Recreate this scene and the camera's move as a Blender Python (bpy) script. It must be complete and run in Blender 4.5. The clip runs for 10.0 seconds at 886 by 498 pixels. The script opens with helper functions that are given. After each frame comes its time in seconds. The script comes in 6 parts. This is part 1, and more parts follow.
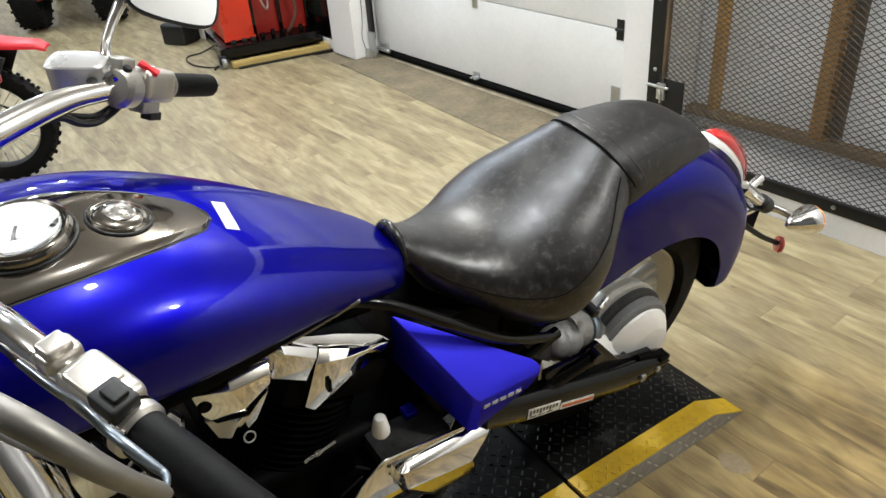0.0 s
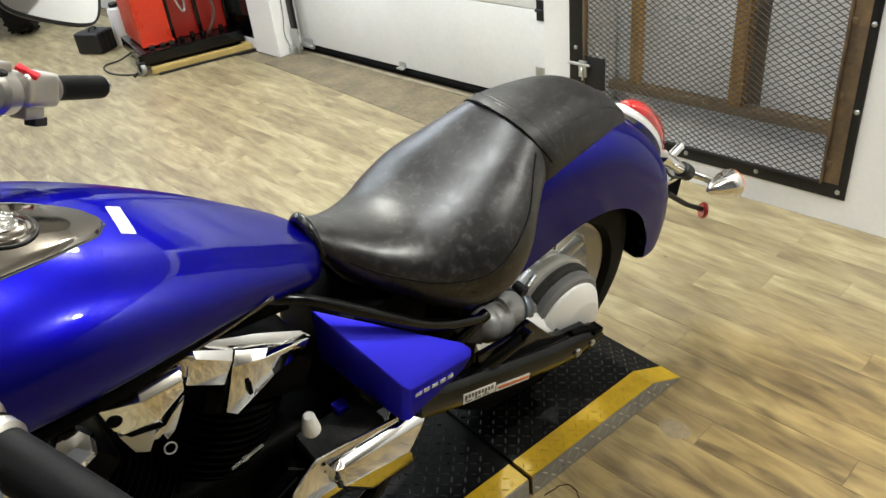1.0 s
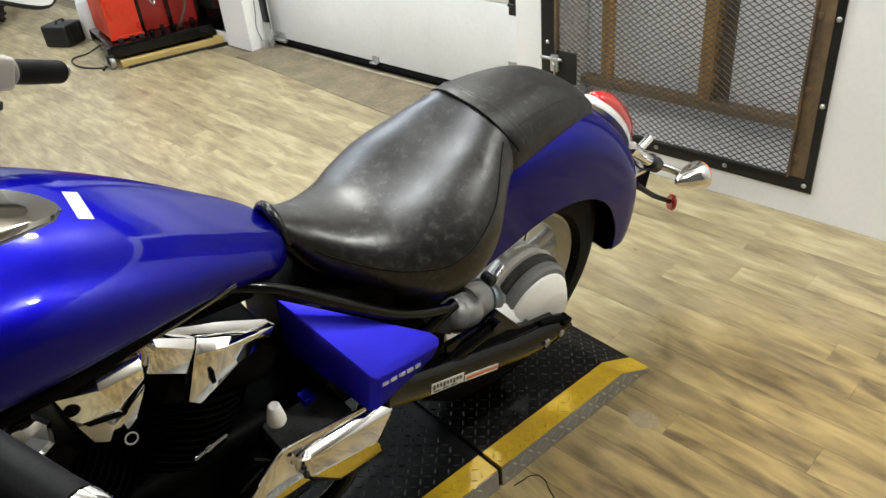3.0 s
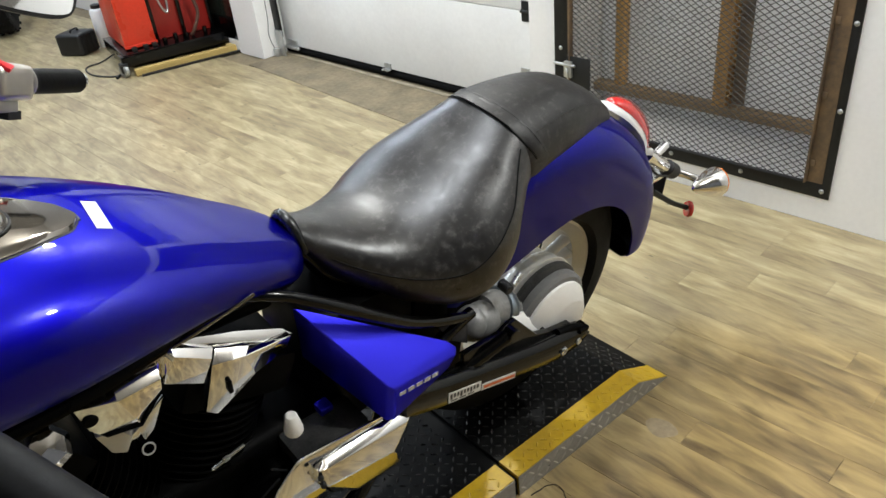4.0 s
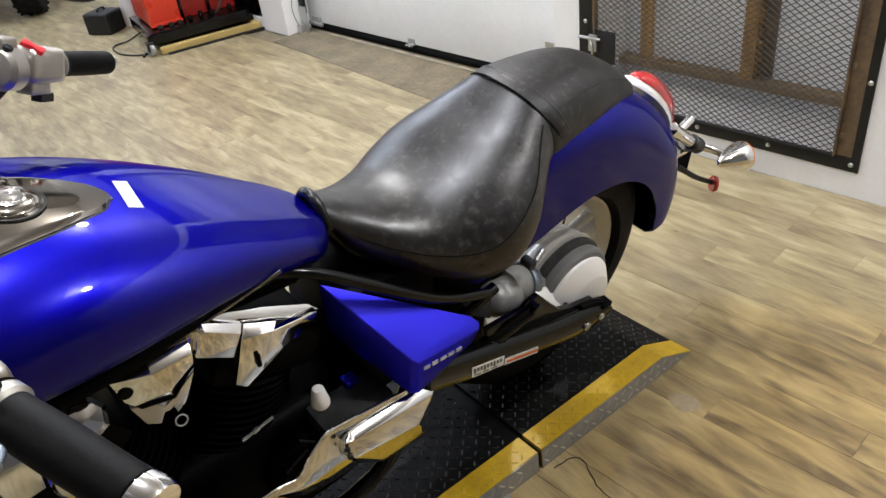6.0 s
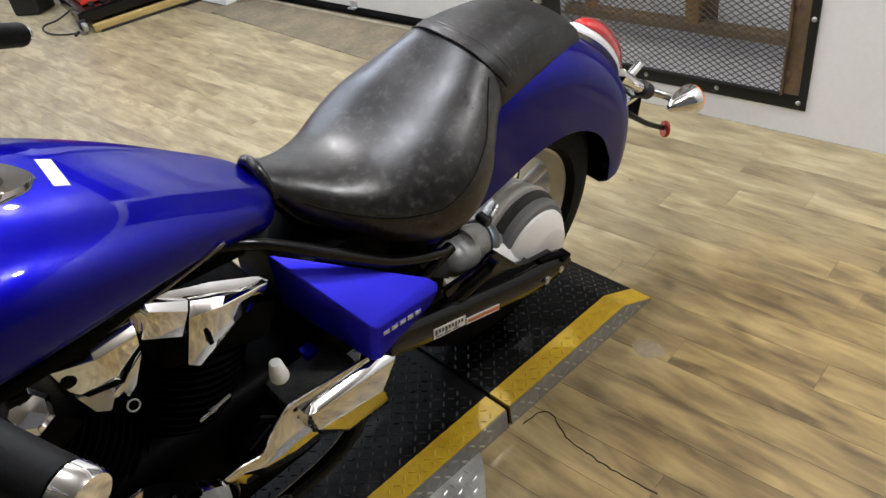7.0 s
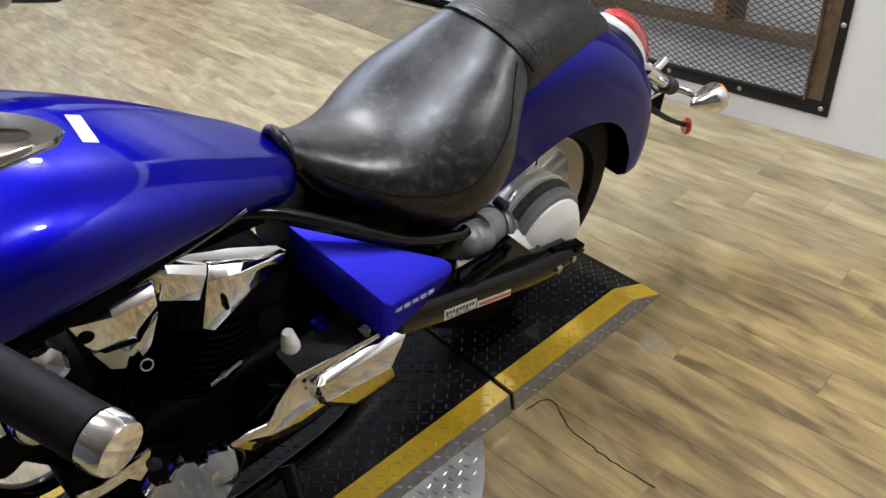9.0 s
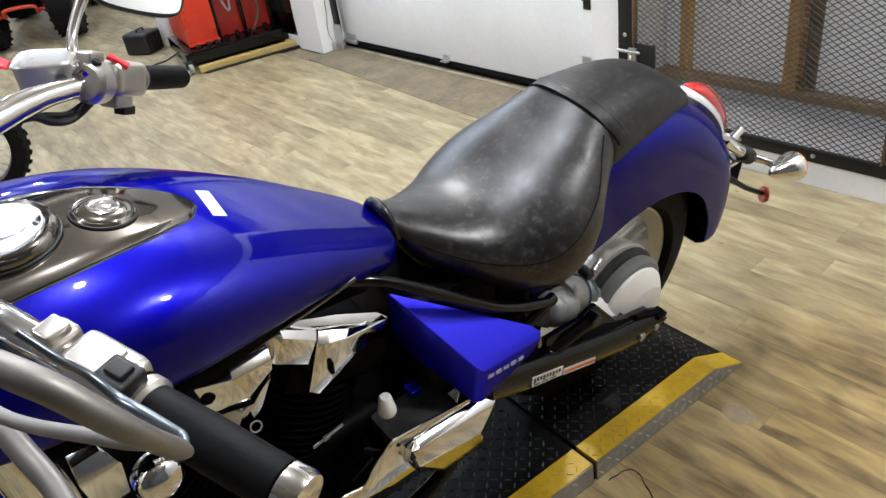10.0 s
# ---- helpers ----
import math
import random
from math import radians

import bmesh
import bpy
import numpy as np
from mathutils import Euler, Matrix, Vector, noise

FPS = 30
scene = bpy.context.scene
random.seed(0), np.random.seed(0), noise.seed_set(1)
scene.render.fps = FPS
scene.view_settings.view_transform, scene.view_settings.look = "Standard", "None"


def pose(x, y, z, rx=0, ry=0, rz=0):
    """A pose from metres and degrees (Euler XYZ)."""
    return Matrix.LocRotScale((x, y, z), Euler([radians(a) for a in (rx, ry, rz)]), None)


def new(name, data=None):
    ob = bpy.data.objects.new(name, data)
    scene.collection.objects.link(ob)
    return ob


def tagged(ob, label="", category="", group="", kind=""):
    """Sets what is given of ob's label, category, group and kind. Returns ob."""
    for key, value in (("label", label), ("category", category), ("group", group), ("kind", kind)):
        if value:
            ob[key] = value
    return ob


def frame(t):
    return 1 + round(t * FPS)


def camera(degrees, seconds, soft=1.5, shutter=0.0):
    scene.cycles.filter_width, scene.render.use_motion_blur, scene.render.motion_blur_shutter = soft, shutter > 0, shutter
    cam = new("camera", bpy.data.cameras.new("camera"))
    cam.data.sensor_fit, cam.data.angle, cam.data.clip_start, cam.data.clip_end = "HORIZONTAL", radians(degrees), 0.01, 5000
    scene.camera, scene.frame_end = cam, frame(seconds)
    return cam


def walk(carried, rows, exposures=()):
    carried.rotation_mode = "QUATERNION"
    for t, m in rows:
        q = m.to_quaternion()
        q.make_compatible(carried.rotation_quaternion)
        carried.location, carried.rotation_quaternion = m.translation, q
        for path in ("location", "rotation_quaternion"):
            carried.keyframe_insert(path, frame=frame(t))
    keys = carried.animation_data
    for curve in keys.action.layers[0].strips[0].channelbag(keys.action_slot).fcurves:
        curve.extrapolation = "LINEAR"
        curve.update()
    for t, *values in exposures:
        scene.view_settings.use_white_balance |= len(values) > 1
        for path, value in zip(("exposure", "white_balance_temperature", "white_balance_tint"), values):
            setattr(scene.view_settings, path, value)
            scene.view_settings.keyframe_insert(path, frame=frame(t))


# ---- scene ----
cam = camera(60.39, 10.0)
PATH = [  # seconds, eye, turn (degrees)
    (0, -1.0430, -1.0883, 1.4225, 58.932, 3.838, -34.992),
    (0.5, -1.0075, -1.1011, 1.4148, 59.408, 4.891, -38.955),
    (1, -0.9971, -1.1072, 1.3976, 57.958, 5.675, -40.613),
    (1.5, -0.9999, -1.1165, 1.3961, 58.143, 5.57, -41.071),
    (2, -0.9954, -1.1131, 1.3870, 56.869, 3.516, -43.359),
    (2.5, -0.9964, -1.1196, 1.3967, 58.654, 4.69, -41.437),
    (2.7, -0.9921, -1.1220, 1.3897, 57.663, 4.74, -42.085),
    (3.8, -0.9879, -1.1062, 1.3757, 57.836, 5.194, -42.069),
    (4, -0.9914, -1.1044, 1.3793, 58.172, 5.323, -41.572),
    (4.5, -0.9923, -1.1066, 1.3773, 57.69, 5.142, -42.054),
    (5, -0.9885, -1.1280, 1.3803, 57.656, 5.814, -42.423),
    (5.5, -0.9961, -1.1237, 1.3831, 55.674, 5.419, -41.822),
    (5.7, -0.9959, -1.1214, 1.3887, 56.729, 5.861, -40.427),
    (6.8, -0.9900, -1.1040, 1.3770, 55.466, 7.344, -40.732),
    (7, -0.9745, -1.1073, 1.3613, 53.329, 8.028, -44.723),
    (7.5, -0.9944, -1.0783, 1.3679, 54.884, 7.826, -40.202),
    (8, -1.0048, -1.0689, 1.3739, 56.434, 8.202, -36.825),
    (8.5, -0.9988, -1.0901, 1.3703, 54.724, 7.066, -38.849),
    (9, -0.9925, -1.0997, 1.3608, 52.496, 5.366, -42.158),
    (9.5, -1.0085, -1.0947, 1.3786, 55.09, 5.823, -39.869),
    (10, -1.0587, -1.0845, 1.3925, 57.894, 7.6, -38.728),
]
walk(cam, [(t, pose(x, y, z, rx, ry, rz)) for t, x, y, z, rx, ry, rz in PATH],
     [(0.0, -0.03, 6750, 8), (1.0, 0.05, 6950, 6), (2.5, 0.05, 6900, 6), (4.5, -0.03, 6600, 9), (5.5, -0.07, 6600, 12), (7.0, -0.14, 6550, 13), (7.5, -0.2, 6150, 12), (8.5, -0.2, 6150, 12), (9.0, -0.1, 6350, 13), (10.0, -0.03, 6450, 11)])

# ---- light ----
world = bpy.data.worlds.new("world")
scene.world = world
world.use_nodes = True
world.node_tree.nodes["Background"].inputs[0].default_value = (1.0, 0.95, 0.88, 1)
world.node_tree.nodes["Background"].inputs[1].default_value = 0.25
scene.view_settings.exposure = 0.0

ROOM = pose(1.301, 0.107, 0, 0, 0, 4)      # wall face: x into the wall, y along it
BIKE = pose(0, 0, 0.058, 11, 0, 0)         # rear tyre contact; leans on its side stand


def lamp_at(x, y, z, watts, size=0.065, colour=(0.93, 0.98, 1.06)):
    d = bpy.data.lights.new("bulb", "POINT")
    d.shadow_soft_size, d.energy, d.color = size, watts, colour
    ob = new("bulb", d)
    ob.matrix_world = pose(x, y, z)
    return ob


CEIL = 3.05
COOL, PLAIN, WARM = (0.85, 0.98, 1.18), (0.92, 0.98, 1.08), (0.95, 0.98, 1.0)
# first four stand where highlights point; the rest are added, unseen, at guessed places
LAMPS = [(-0.50, 0.0, 84, PLAIN), (0.88, -1.60, 152, WARM), (0.76, 1.38, 134, WARM), (0.70, 3.60, 74, COOL), (-1.5, 2.5, 46, COOL), (0.2, 5.4, 88, COOL), (-2.4, 0.2, 60, PLAIN), (-2.2, 5.0, 62, COOL), (-0.5, 4.1, 30, COOL), (-1.0, 6.6, 36, COOL)]
for lx, ly, watts, tint in LAMPS:
    lamp_at(lx, ly, CEIL - 0.20, watts, colour=tint)


# ---- materials ----
def mat(name, col, rough=0.5, metal=0.0, var=0.12, fine=120.0, coarse=6.0, bump=0.0, rvar=0.08, coat=0.0, col2=None, spec=0.5, island=0.0, obj=0.0, aniso=None, bump2=0.0):
    """Principled surface with two scales of tone variation, uneven gloss and fine relief."""
    m = bpy.data.materials.new(name)
    m.use_nodes = True
    nt = m.node_tree
    n, l = nt.nodes, nt.links
    b = n["Principled BSDF"]
    tc = n.new("ShaderNodeTexCoord")
    src = tc.outputs["Object"]
    if aniso:
        mp = n.new("ShaderNodeMapping")
        mp.inputs["Scale"].default_value = aniso
        l.new(src, mp.inputs["Vector"])
        src = mp.outputs["Vector"]
    n1, n2 = n.new("ShaderNodeTexNoise"), n.new("ShaderNodeTexNoise")
    for k, s, d in ((n1, fine, 3.0), (n2, coarse, 5.0)):
        k.inputs["Scale"].default_value, k.inputs["Detail"].default_value = s, d
        l.new(src, k.inputs["Vector"])
    add = n.new("ShaderNodeMath")
    add.operation = "MULTIPLY_ADD"
    l.new(n1.outputs["Fac"], add.inputs[0])
    add.inputs[1].default_value = 0.45
    l.new(n2.outputs["Fac"], add.inputs[2])
    ramp = n.new("ShaderNodeMapRange")
    ramp.inputs["From Min"].default_value, ramp.inputs["From Max"].default_value = 0.45, 1.0
    l.new(add.outputs[0], ramp.inputs["Value"])
    mix = n.new("ShaderNodeMix")
    mix.data_type = "RGBA"
    c2 = col2 or tuple(c * (1 - 1.6 * var) for c in col)
    mix.inputs["A"].default_value = (*c2, 1)
    mix.inputs["B"].default_value = (*(tuple(min(1, c * (1 + var)) for c in col) if not col2 else col), 1)
    l.new(ramp.outputs[0], mix.inputs["Factor"])
    out = mix.outputs["Result"]
    if island or obj:
        if obj:
            info = n.new("ShaderNodeObjectInfo")
            rnd = info.outputs["Random"]
        else:
            info = n.new("ShaderNodeNewGeometry")
            rnd = info.outputs["Random Per Island"]
        hsv = n.new("ShaderNodeHueSaturation")
        mr = n.new("ShaderNodeMapRange")
        a = island or obj
        mr.inputs["To Min"].default_value, mr.inputs["To Max"].default_value = 1 - a, 1 + a
        l.new(rnd, mr.inputs["Value"])
        l.new(mr.outputs[0], hsv.inputs["Value"])
        l.new(out, hsv.inputs["Color"])
        out = hsv.outputs["Color"]
    l.new(out, b.inputs["Base Color"])
    rr = n.new("ShaderNodeMapRange")
    rr.inputs["From Min"].default_value, rr.inputs["From Max"].default_value = 0.35, 0.65
    rr.inputs["To Min"].default_value, rr.inputs["To Max"].default_value = max(0.02, rough - rvar), min(1, rough + rvar)
    l.new(n2.outputs["Fac"], rr.inputs["Value"])
    l.new(rr.outputs[0], b.inputs["Roughness"])
    b.inputs["Metallic"].default_value = metal
    b.inputs["Specular IOR Level"].default_value = spec
    if coat:
        b.inputs["Coat Weight"].default_value = coat
        b.inputs["Coat Roughness"].default_value = 0.03
    if bump:
        bp = n.new("ShaderNodeBump")
        bp.inputs["Strength"].default_value = 1.0
        bp.inputs["Distance"].default_value = bump
        l.new(n1.outputs["Fac"], bp.inputs["Height"])
        l.new(bp.outputs[0], b.inputs["Normal"])
        if bump2:
            bq = n.new("ShaderNodeBump")
            bq.inputs["Distance"].default_value = bump2
            l.new(n2.outputs["Fac"], bq.inputs["Height"])
            l.new(bq.outputs[0], bp.inputs["Normal"])
    return m


def edge_tint(m, col):
    m.node_tree.nodes["Principled BSDF"].inputs["Specular Tint"].default_value = (*col, 1)
    return m


def emit(name, col, strength):
    m = bpy.data.materials.new(name)
    m.use_nodes = True
    b = m.node_tree.nodes["Principled BSDF"]
    b.inputs["Base Color"].default_value = (*col, 1)
    b.inputs["Emission Color"].default_value = (*col, 1)
    b.inputs["Emission Strength"].default_value = strength
    return m


def glassy(name, col, rough=0.05, trans=1.0):
    m = mat(name, col, rough, 0.0, 0.03, rvar=0.02)
    m.node_tree.nodes["Principled BSDF"].inputs["Transmission Weight"].default_value = trans
    return m


def worn_vinyl(name, rough, spread, spec):
    """Black vinyl rubbed shiny in soft patches, with fine grain."""
    m = bpy.data.materials.new(name)
    m.use_nodes = True
    nt = m.node_tree
    n, l = nt.nodes, nt.links
    b = n["Principled BSDF"]
    tc = n.new("ShaderNodeTexCoord")
    big, mid, fine = (n.new("ShaderNodeTexNoise") for _ in range(3))
    for k, sc, de, ro in ((big, 14, 5, 0.6), (mid, 70, 6, 0.7), (fine, 620, 3, 0.5)):
        k.inputs["Scale"].default_value, k.inputs["Detail"].default_value, k.inputs["Roughness"].default_value = sc, de, ro
        l.new(tc.outputs["Object"], k.inputs["Vector"])
    add = n.new("ShaderNodeMath")
    add.operation = "ADD"
    l.new(big.outputs["Fac"], add.inputs[0])
    l.new(mid.outputs["Fac"], add.inputs[1])
    rr = n.new("ShaderNodeMapRange")
    rr.interpolation_type = "SMOOTHSTEP"
    rr.inputs["From Min"].default_value, rr.inputs["From Max"].default_value = 0.65, 1.35
    rr.inputs["To Min"].default_value, rr.inputs["To Max"].default_value = rough - spread, rough + spread
    l.new(add.outputs[0], rr.inputs["Value"])
    l.new(rr.outputs[0], b.inputs["Roughness"])
    ramp = n.new("ShaderNodeValToRGB")
    e = ramp.color_ramp.elements
    e[0].position, e[0].color = 0.35, (0.0055, 0.005, 0.0048, 1)
    e[1].position, e[1].color = 0.70, (0.055, 0.050, 0.048, 1)
    k = e.new(0.52)
    k.color = (0.009, 0.0082, 0.008, 1)
    l.new(mid.outputs["Fac"], ramp.inputs["Fac"])
    l.new(ramp.outputs[0], b.inputs["Base Color"])
    b.inputs["Specular IOR Level"].default_value = spec
    bp = n.new("ShaderNodeBump")
    bp.inputs["Distance"].default_value = 0.00012
    l.new(fine.outputs["Fac"], bp.inputs["Height"])
    bq = n.new("ShaderNodeBump")
    bq.inputs["Distance"].default_value = 0.0012
    l.new(big.outputs["Fac"], bq.inputs["Height"])
    l.new(bq.outputs[0], bp.inputs["Normal"])
    l.new(bp.outputs[0], b.inputs["Normal"])
    return m


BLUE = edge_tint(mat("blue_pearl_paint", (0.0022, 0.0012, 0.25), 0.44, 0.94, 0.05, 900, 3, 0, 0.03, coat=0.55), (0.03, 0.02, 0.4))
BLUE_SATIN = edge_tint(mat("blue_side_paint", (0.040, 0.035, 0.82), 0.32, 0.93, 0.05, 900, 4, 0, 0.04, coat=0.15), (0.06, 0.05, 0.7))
LEATHER = worn_vinyl("black_seat_vinyl", 0.37, 0.10, 0.66)
NOSE = mat("shiny_black_vinyl", (0.008, 0.008, 0.008), 0.25, 0.0, 0.3, 300, 9, 0, 0.05)
GRIP = mat("black_grip_rubber", (0.0025, 0.0025, 0.0025), 0.55, 0.0, 0.3, 200, 12, 0.0003, 0.06, spec=0.12)
LEATHER2 = worn_vinyl("black_passenger_vinyl", 0.46, 0.10, 0.42)
RUBBER = mat("black_rubber", (0.008, 0.008, 0.008), 0.55, 0.0, 0.3, 200, 12, 0.0004, 0.08)
TYRE = mat("tyre_rubber", (0.006, 0.0058, 0.0056), 0.75, 0.0, 0.35, 150, 14, 0.0006, 0.08, spec=0.15)
CHROME = mat("chrome", (0.86, 0.85, 0.84), 0.07, 1.0, 0.04, 60, 9, 0, 0.05)
LEVERSAT = mat("satin_lever_alloy", (0.27, 0.255, 0.235), 0.52, 0.8, 0.12, 90, 10, 0.0002, 0.08)
SATCHROME = mat("satin_chrome", (0.56, 0.53, 0.48), 0.30, 0.9, 0.06, 90, 9, 0, 0.06)
# chrome with the reflection of a dim taupe ceiling put into its colour
CONSOLE = mat("dim_reflection_chrome", (0.27, 0.25, 0.225), 0.06, 1.0, 0.05, 60, 9, 0, 0.04)
ALU = mat("polished_aluminium", (0.78, 0.77, 0.75), 0.2, 1.0, 0.06, 90, 10, 0.0001, 0.07)
DULLCAST = mat("dull_cast_alloy", (0.31, 0.305, 0.295), 0.5, 0.35, 0.2, 140, 12, 0.0003, 0.10)
CAST = mat("silver_cast_aluminium", (0.62, 0.61, 0.58), 0.42, 0.55, 0.10, 160, 9, 0.0002, 0.08)
COVERSATIN = mat("bright_satin_cover", (0.88, 0.87, 0.85), 0.38, 0.1, 0.04, 90, 8, 0.0001, 0.05)
GREYSAT = mat("grey_satin_recess", (0.42, 0.41, 0.40), 0.4, 0.2, 0.08, 90, 8, 0.0001, 0.05)
CASTBR = mat("pale_cast_metal", (0.52, 0.51, 0.49), 0.32, 0.55, 0.06, 120, 9, 0.0001, 0.06)
STEELSTRIP = mat("blue_grey_steel", (0.19, 0.22, 0.25), 0.35, 0.9, 0.1, 90, 9, 0, 0.06)
EDGEBLK = mat("black_tank_edge", (0.0015, 0.0015, 0.0015), 0.25, 0.0, 0.2, 100, 9, 0, 0.06, spec=0.1)
RINGGREY = mat("mid_grey_casing", (0.17, 0.17, 0.17), 0.5, 0.1, 0.12, 160, 9, 0.0003, 0.08)
SILVER = mat("silver_wheel_paint", (0.62, 0.60, 0.55), 0.38, 0.35, 0.10, 200, 8, 0.0001, 0.08)
GREYCAST = mat("grey_cast_casing", (0.035, 0.035, 0.036), 0.6, 0.1, 0.5, 160, 30, 0.0003, 0.08)
GLOSSBLK = mat("gloss_black_paint", (0.0015, 0.0015, 0.0015), 0.13, 0.0, 0.2, 100, 9, 0, 0.06, spec=0.3)
ENGBLK = mat("black_engine_paint", (0.001, 0.001, 0.001), 0.5, 0.0, 0.3, 120, 9, 0.0003, 0.10, spec=0.05)
BLKPLASTIC = mat("black_plastic", (0.006, 0.006, 0.006), 0.5, 0.0, 0.25, 180, 9, 0.0003, 0.08)
REDPLASTIC = mat("red_switch_plastic", (0.75, 0.02, 0.03), 0.4, 0.0, 0.1)
REDLENS = mat("red_tail_lens", (0.55, 0.012, 0.01), 0.12, 0.0, 0.1, 300, 12, 0.0002, 0.03, coat=1.0)
AMBER = mat("amber_lens", (0.85, 0.22, 0.02), 0.15, 0.0, 0.1, 300, 12, 0.0002, 0.03, coat=1.0)
WHITEPART = mat("white_lens", (0.75, 0.74, 0.72), 0.25, 0.0, 0.06)
LABEL_W = mat("white_label", (0.72, 0.72, 0.70), 0.45, 0.0, 0.08)
LABEL_O = mat("orange_label", (0.75, 0.16, 0.04), 0.45, 0.0, 0.08)
LABEL_K = mat("dark_label_print", (0.06, 0.06, 0.06), 0.5, 0.0, 0.1)
BADGE = mat("silver_badge", (0.6, 0.6, 0.62), 0.3, 0.4, 0.05)
GLASS = glassy("gauge_glass", (0.95, 0.95, 0.95), 0.02)
MIRROR = mat("mirror_glass", (0.9, 0.9, 0.9), 0.03, 1.0, 0.01, rvar=0.01)

WALLDARK = mat("darkened_wall", (0.09, 0.09, 0.095), 0.7, 0.0, 0.15, 40, 1.5, 0.0006, 0.08)
WALLWHITE = mat("white_wall_paint", (0.86, 0.855, 0.84), 0.6, 0.0, 0.04, 60, 1.6, 0.0006, 0.06)
DOORWHITE = mat("white_door_steel", (0.86, 0.865, 0.85), 0.42, 0.0, 0.05, 50, 2.0, 0.0003, 0.06)
WALLUPPER = mat("dimmed_upper_wall", (0.20, 0.185, 0.165), 0.75, 0.0, 0.10, 40, 1.5, 0.0006, 0.06)
CEILMAT = mat("ceiling_paint", (0.32, 0.30, 0.27), 0.8, 0.0, 0.05, 40, 1.5, 0.0006, 0.05)
CONCRETE = mat("worn_concrete", (0.28, 0.23, 0.145), 0.7, 0.0, 0.3, 45, 6.5, 0.0012, 0.1, col2=(0.10, 0.078, 0.045))
SEALBLK = mat("black_seal_rubber", (0.003, 0.003, 0.003), 0.7, 0.0, 0.2, 100, 9, 0, 0.05, spec=0.1)
DUSTBLK = mat("dusty_black_casting", (0.004, 0.004, 0.004), 0.65, 0.0, 0.6, 220, 26, 0.0008, 0.1, col2=(0.035, 0.034, 0.033), spec=0.2)
STEELFRAME = mat("dark_steel_frame", (0.022, 0.023, 0.024), 0.45, 0.5, 0.25, 90, 7, 0.0003, 0.1)
RUSTFRAME = mat("rusty_brown_angle_iron", (0.24, 0.155, 0.08), 0.6, 0.1, 0.35, 70, 12, 0.0005, 0.1, col2=(0.06, 0.05, 0.042))
MESHSTEEL = mat("dark_expanded_mesh", (0.085, 0.083, 0.078), 0.5, 0.1, 0.25, 60, 5, 0, 0.1)
ZINC = mat("zinc_plated_steel", (0.55, 0.56, 0.55), 0.35, 0.8, 0.12, 90, 9, 0.0002, 0.1)
RAILWOOD = mat("dusty_pine_rail", (0.34, 0.22, 0.10), 0.7, 0.0, 0.3, 60, 9, 0.0006, 0.08, col2=(0.15, 0.10, 0.06), aniso=(1, 0.15, 1))
STUD = mat("pine_stud", (0.74, 0.43, 0.11), 0.62, 0.0, 0.22, 70, 7, 0.0006, 0.08, col2=(0.24, 0.11, 0.035), aniso=(1, 1, 0.12))
BACKPANEL = mat("foil_faced_panel", (0.90, 0.91, 0.93), 0.5, 0.0, 0.10, 30, 3, 0.0004, 0.08)
PALLETWOOD = mat("pale_yellow_timber", (0.50, 0.36, 0.12), 0.6, 0.0, 0.2, 60, 8, 0.0005, 0.08, aniso=(0.15, 1, 1))
PLATEBLK = mat("black_painted_plate", (0.005, 0.005, 0.005), 0.5, 0.0, 0.4, 90, 8, 0.0004, 0.12, spec=0.12)
PLATEYEL = mat("yellow_painted_plate", (0.62, 0.40, 0.012), 0.42, 0.0, 0.18, 70, 8, 0.0004, 0.1, col2=(0.36, 0.22, 0.01))
LUGSIL = mat("bare_lug_steel", (0.52, 0.51, 0.49), 0.34, 0.7, 0.1, 90, 10, 0, 0.08)
# black lugs made paler than their plate to stand in for glints
LUGBLK = mat("glint_black_lug", (0.02, 0.02, 0.019), 0.3, 0.3, 0.4, 90, 20, 0, 0.1)
PLATESIL = mat("bare_diamond_plate", (0.33, 0.325, 0.31), 0.4, 0.6, 0.2, 90, 10, 0.0003, 0.1)
REDMACHINE = mat("red_machine_paint", (0.62, 0.035, 0.012), 0.35, 0.0, 0.1, 80, 5, 0.0001, 0.08)
REDPLAS2 = mat("red_fender_plastic", (0.62, 0.01, 0.02), 0.35, 0.0, 0.08)
ORANGESTEEL = mat("orange_red_frame", (0.6, 0.07, 0.02), 0.4, 0.0, 0.1)
DARKGLASS = mat("dark_door_glass", (0.02, 0.024, 0.018), 0.12, 0.0, 0.2, 20, 3, 0, 0.04, spec=0.6)


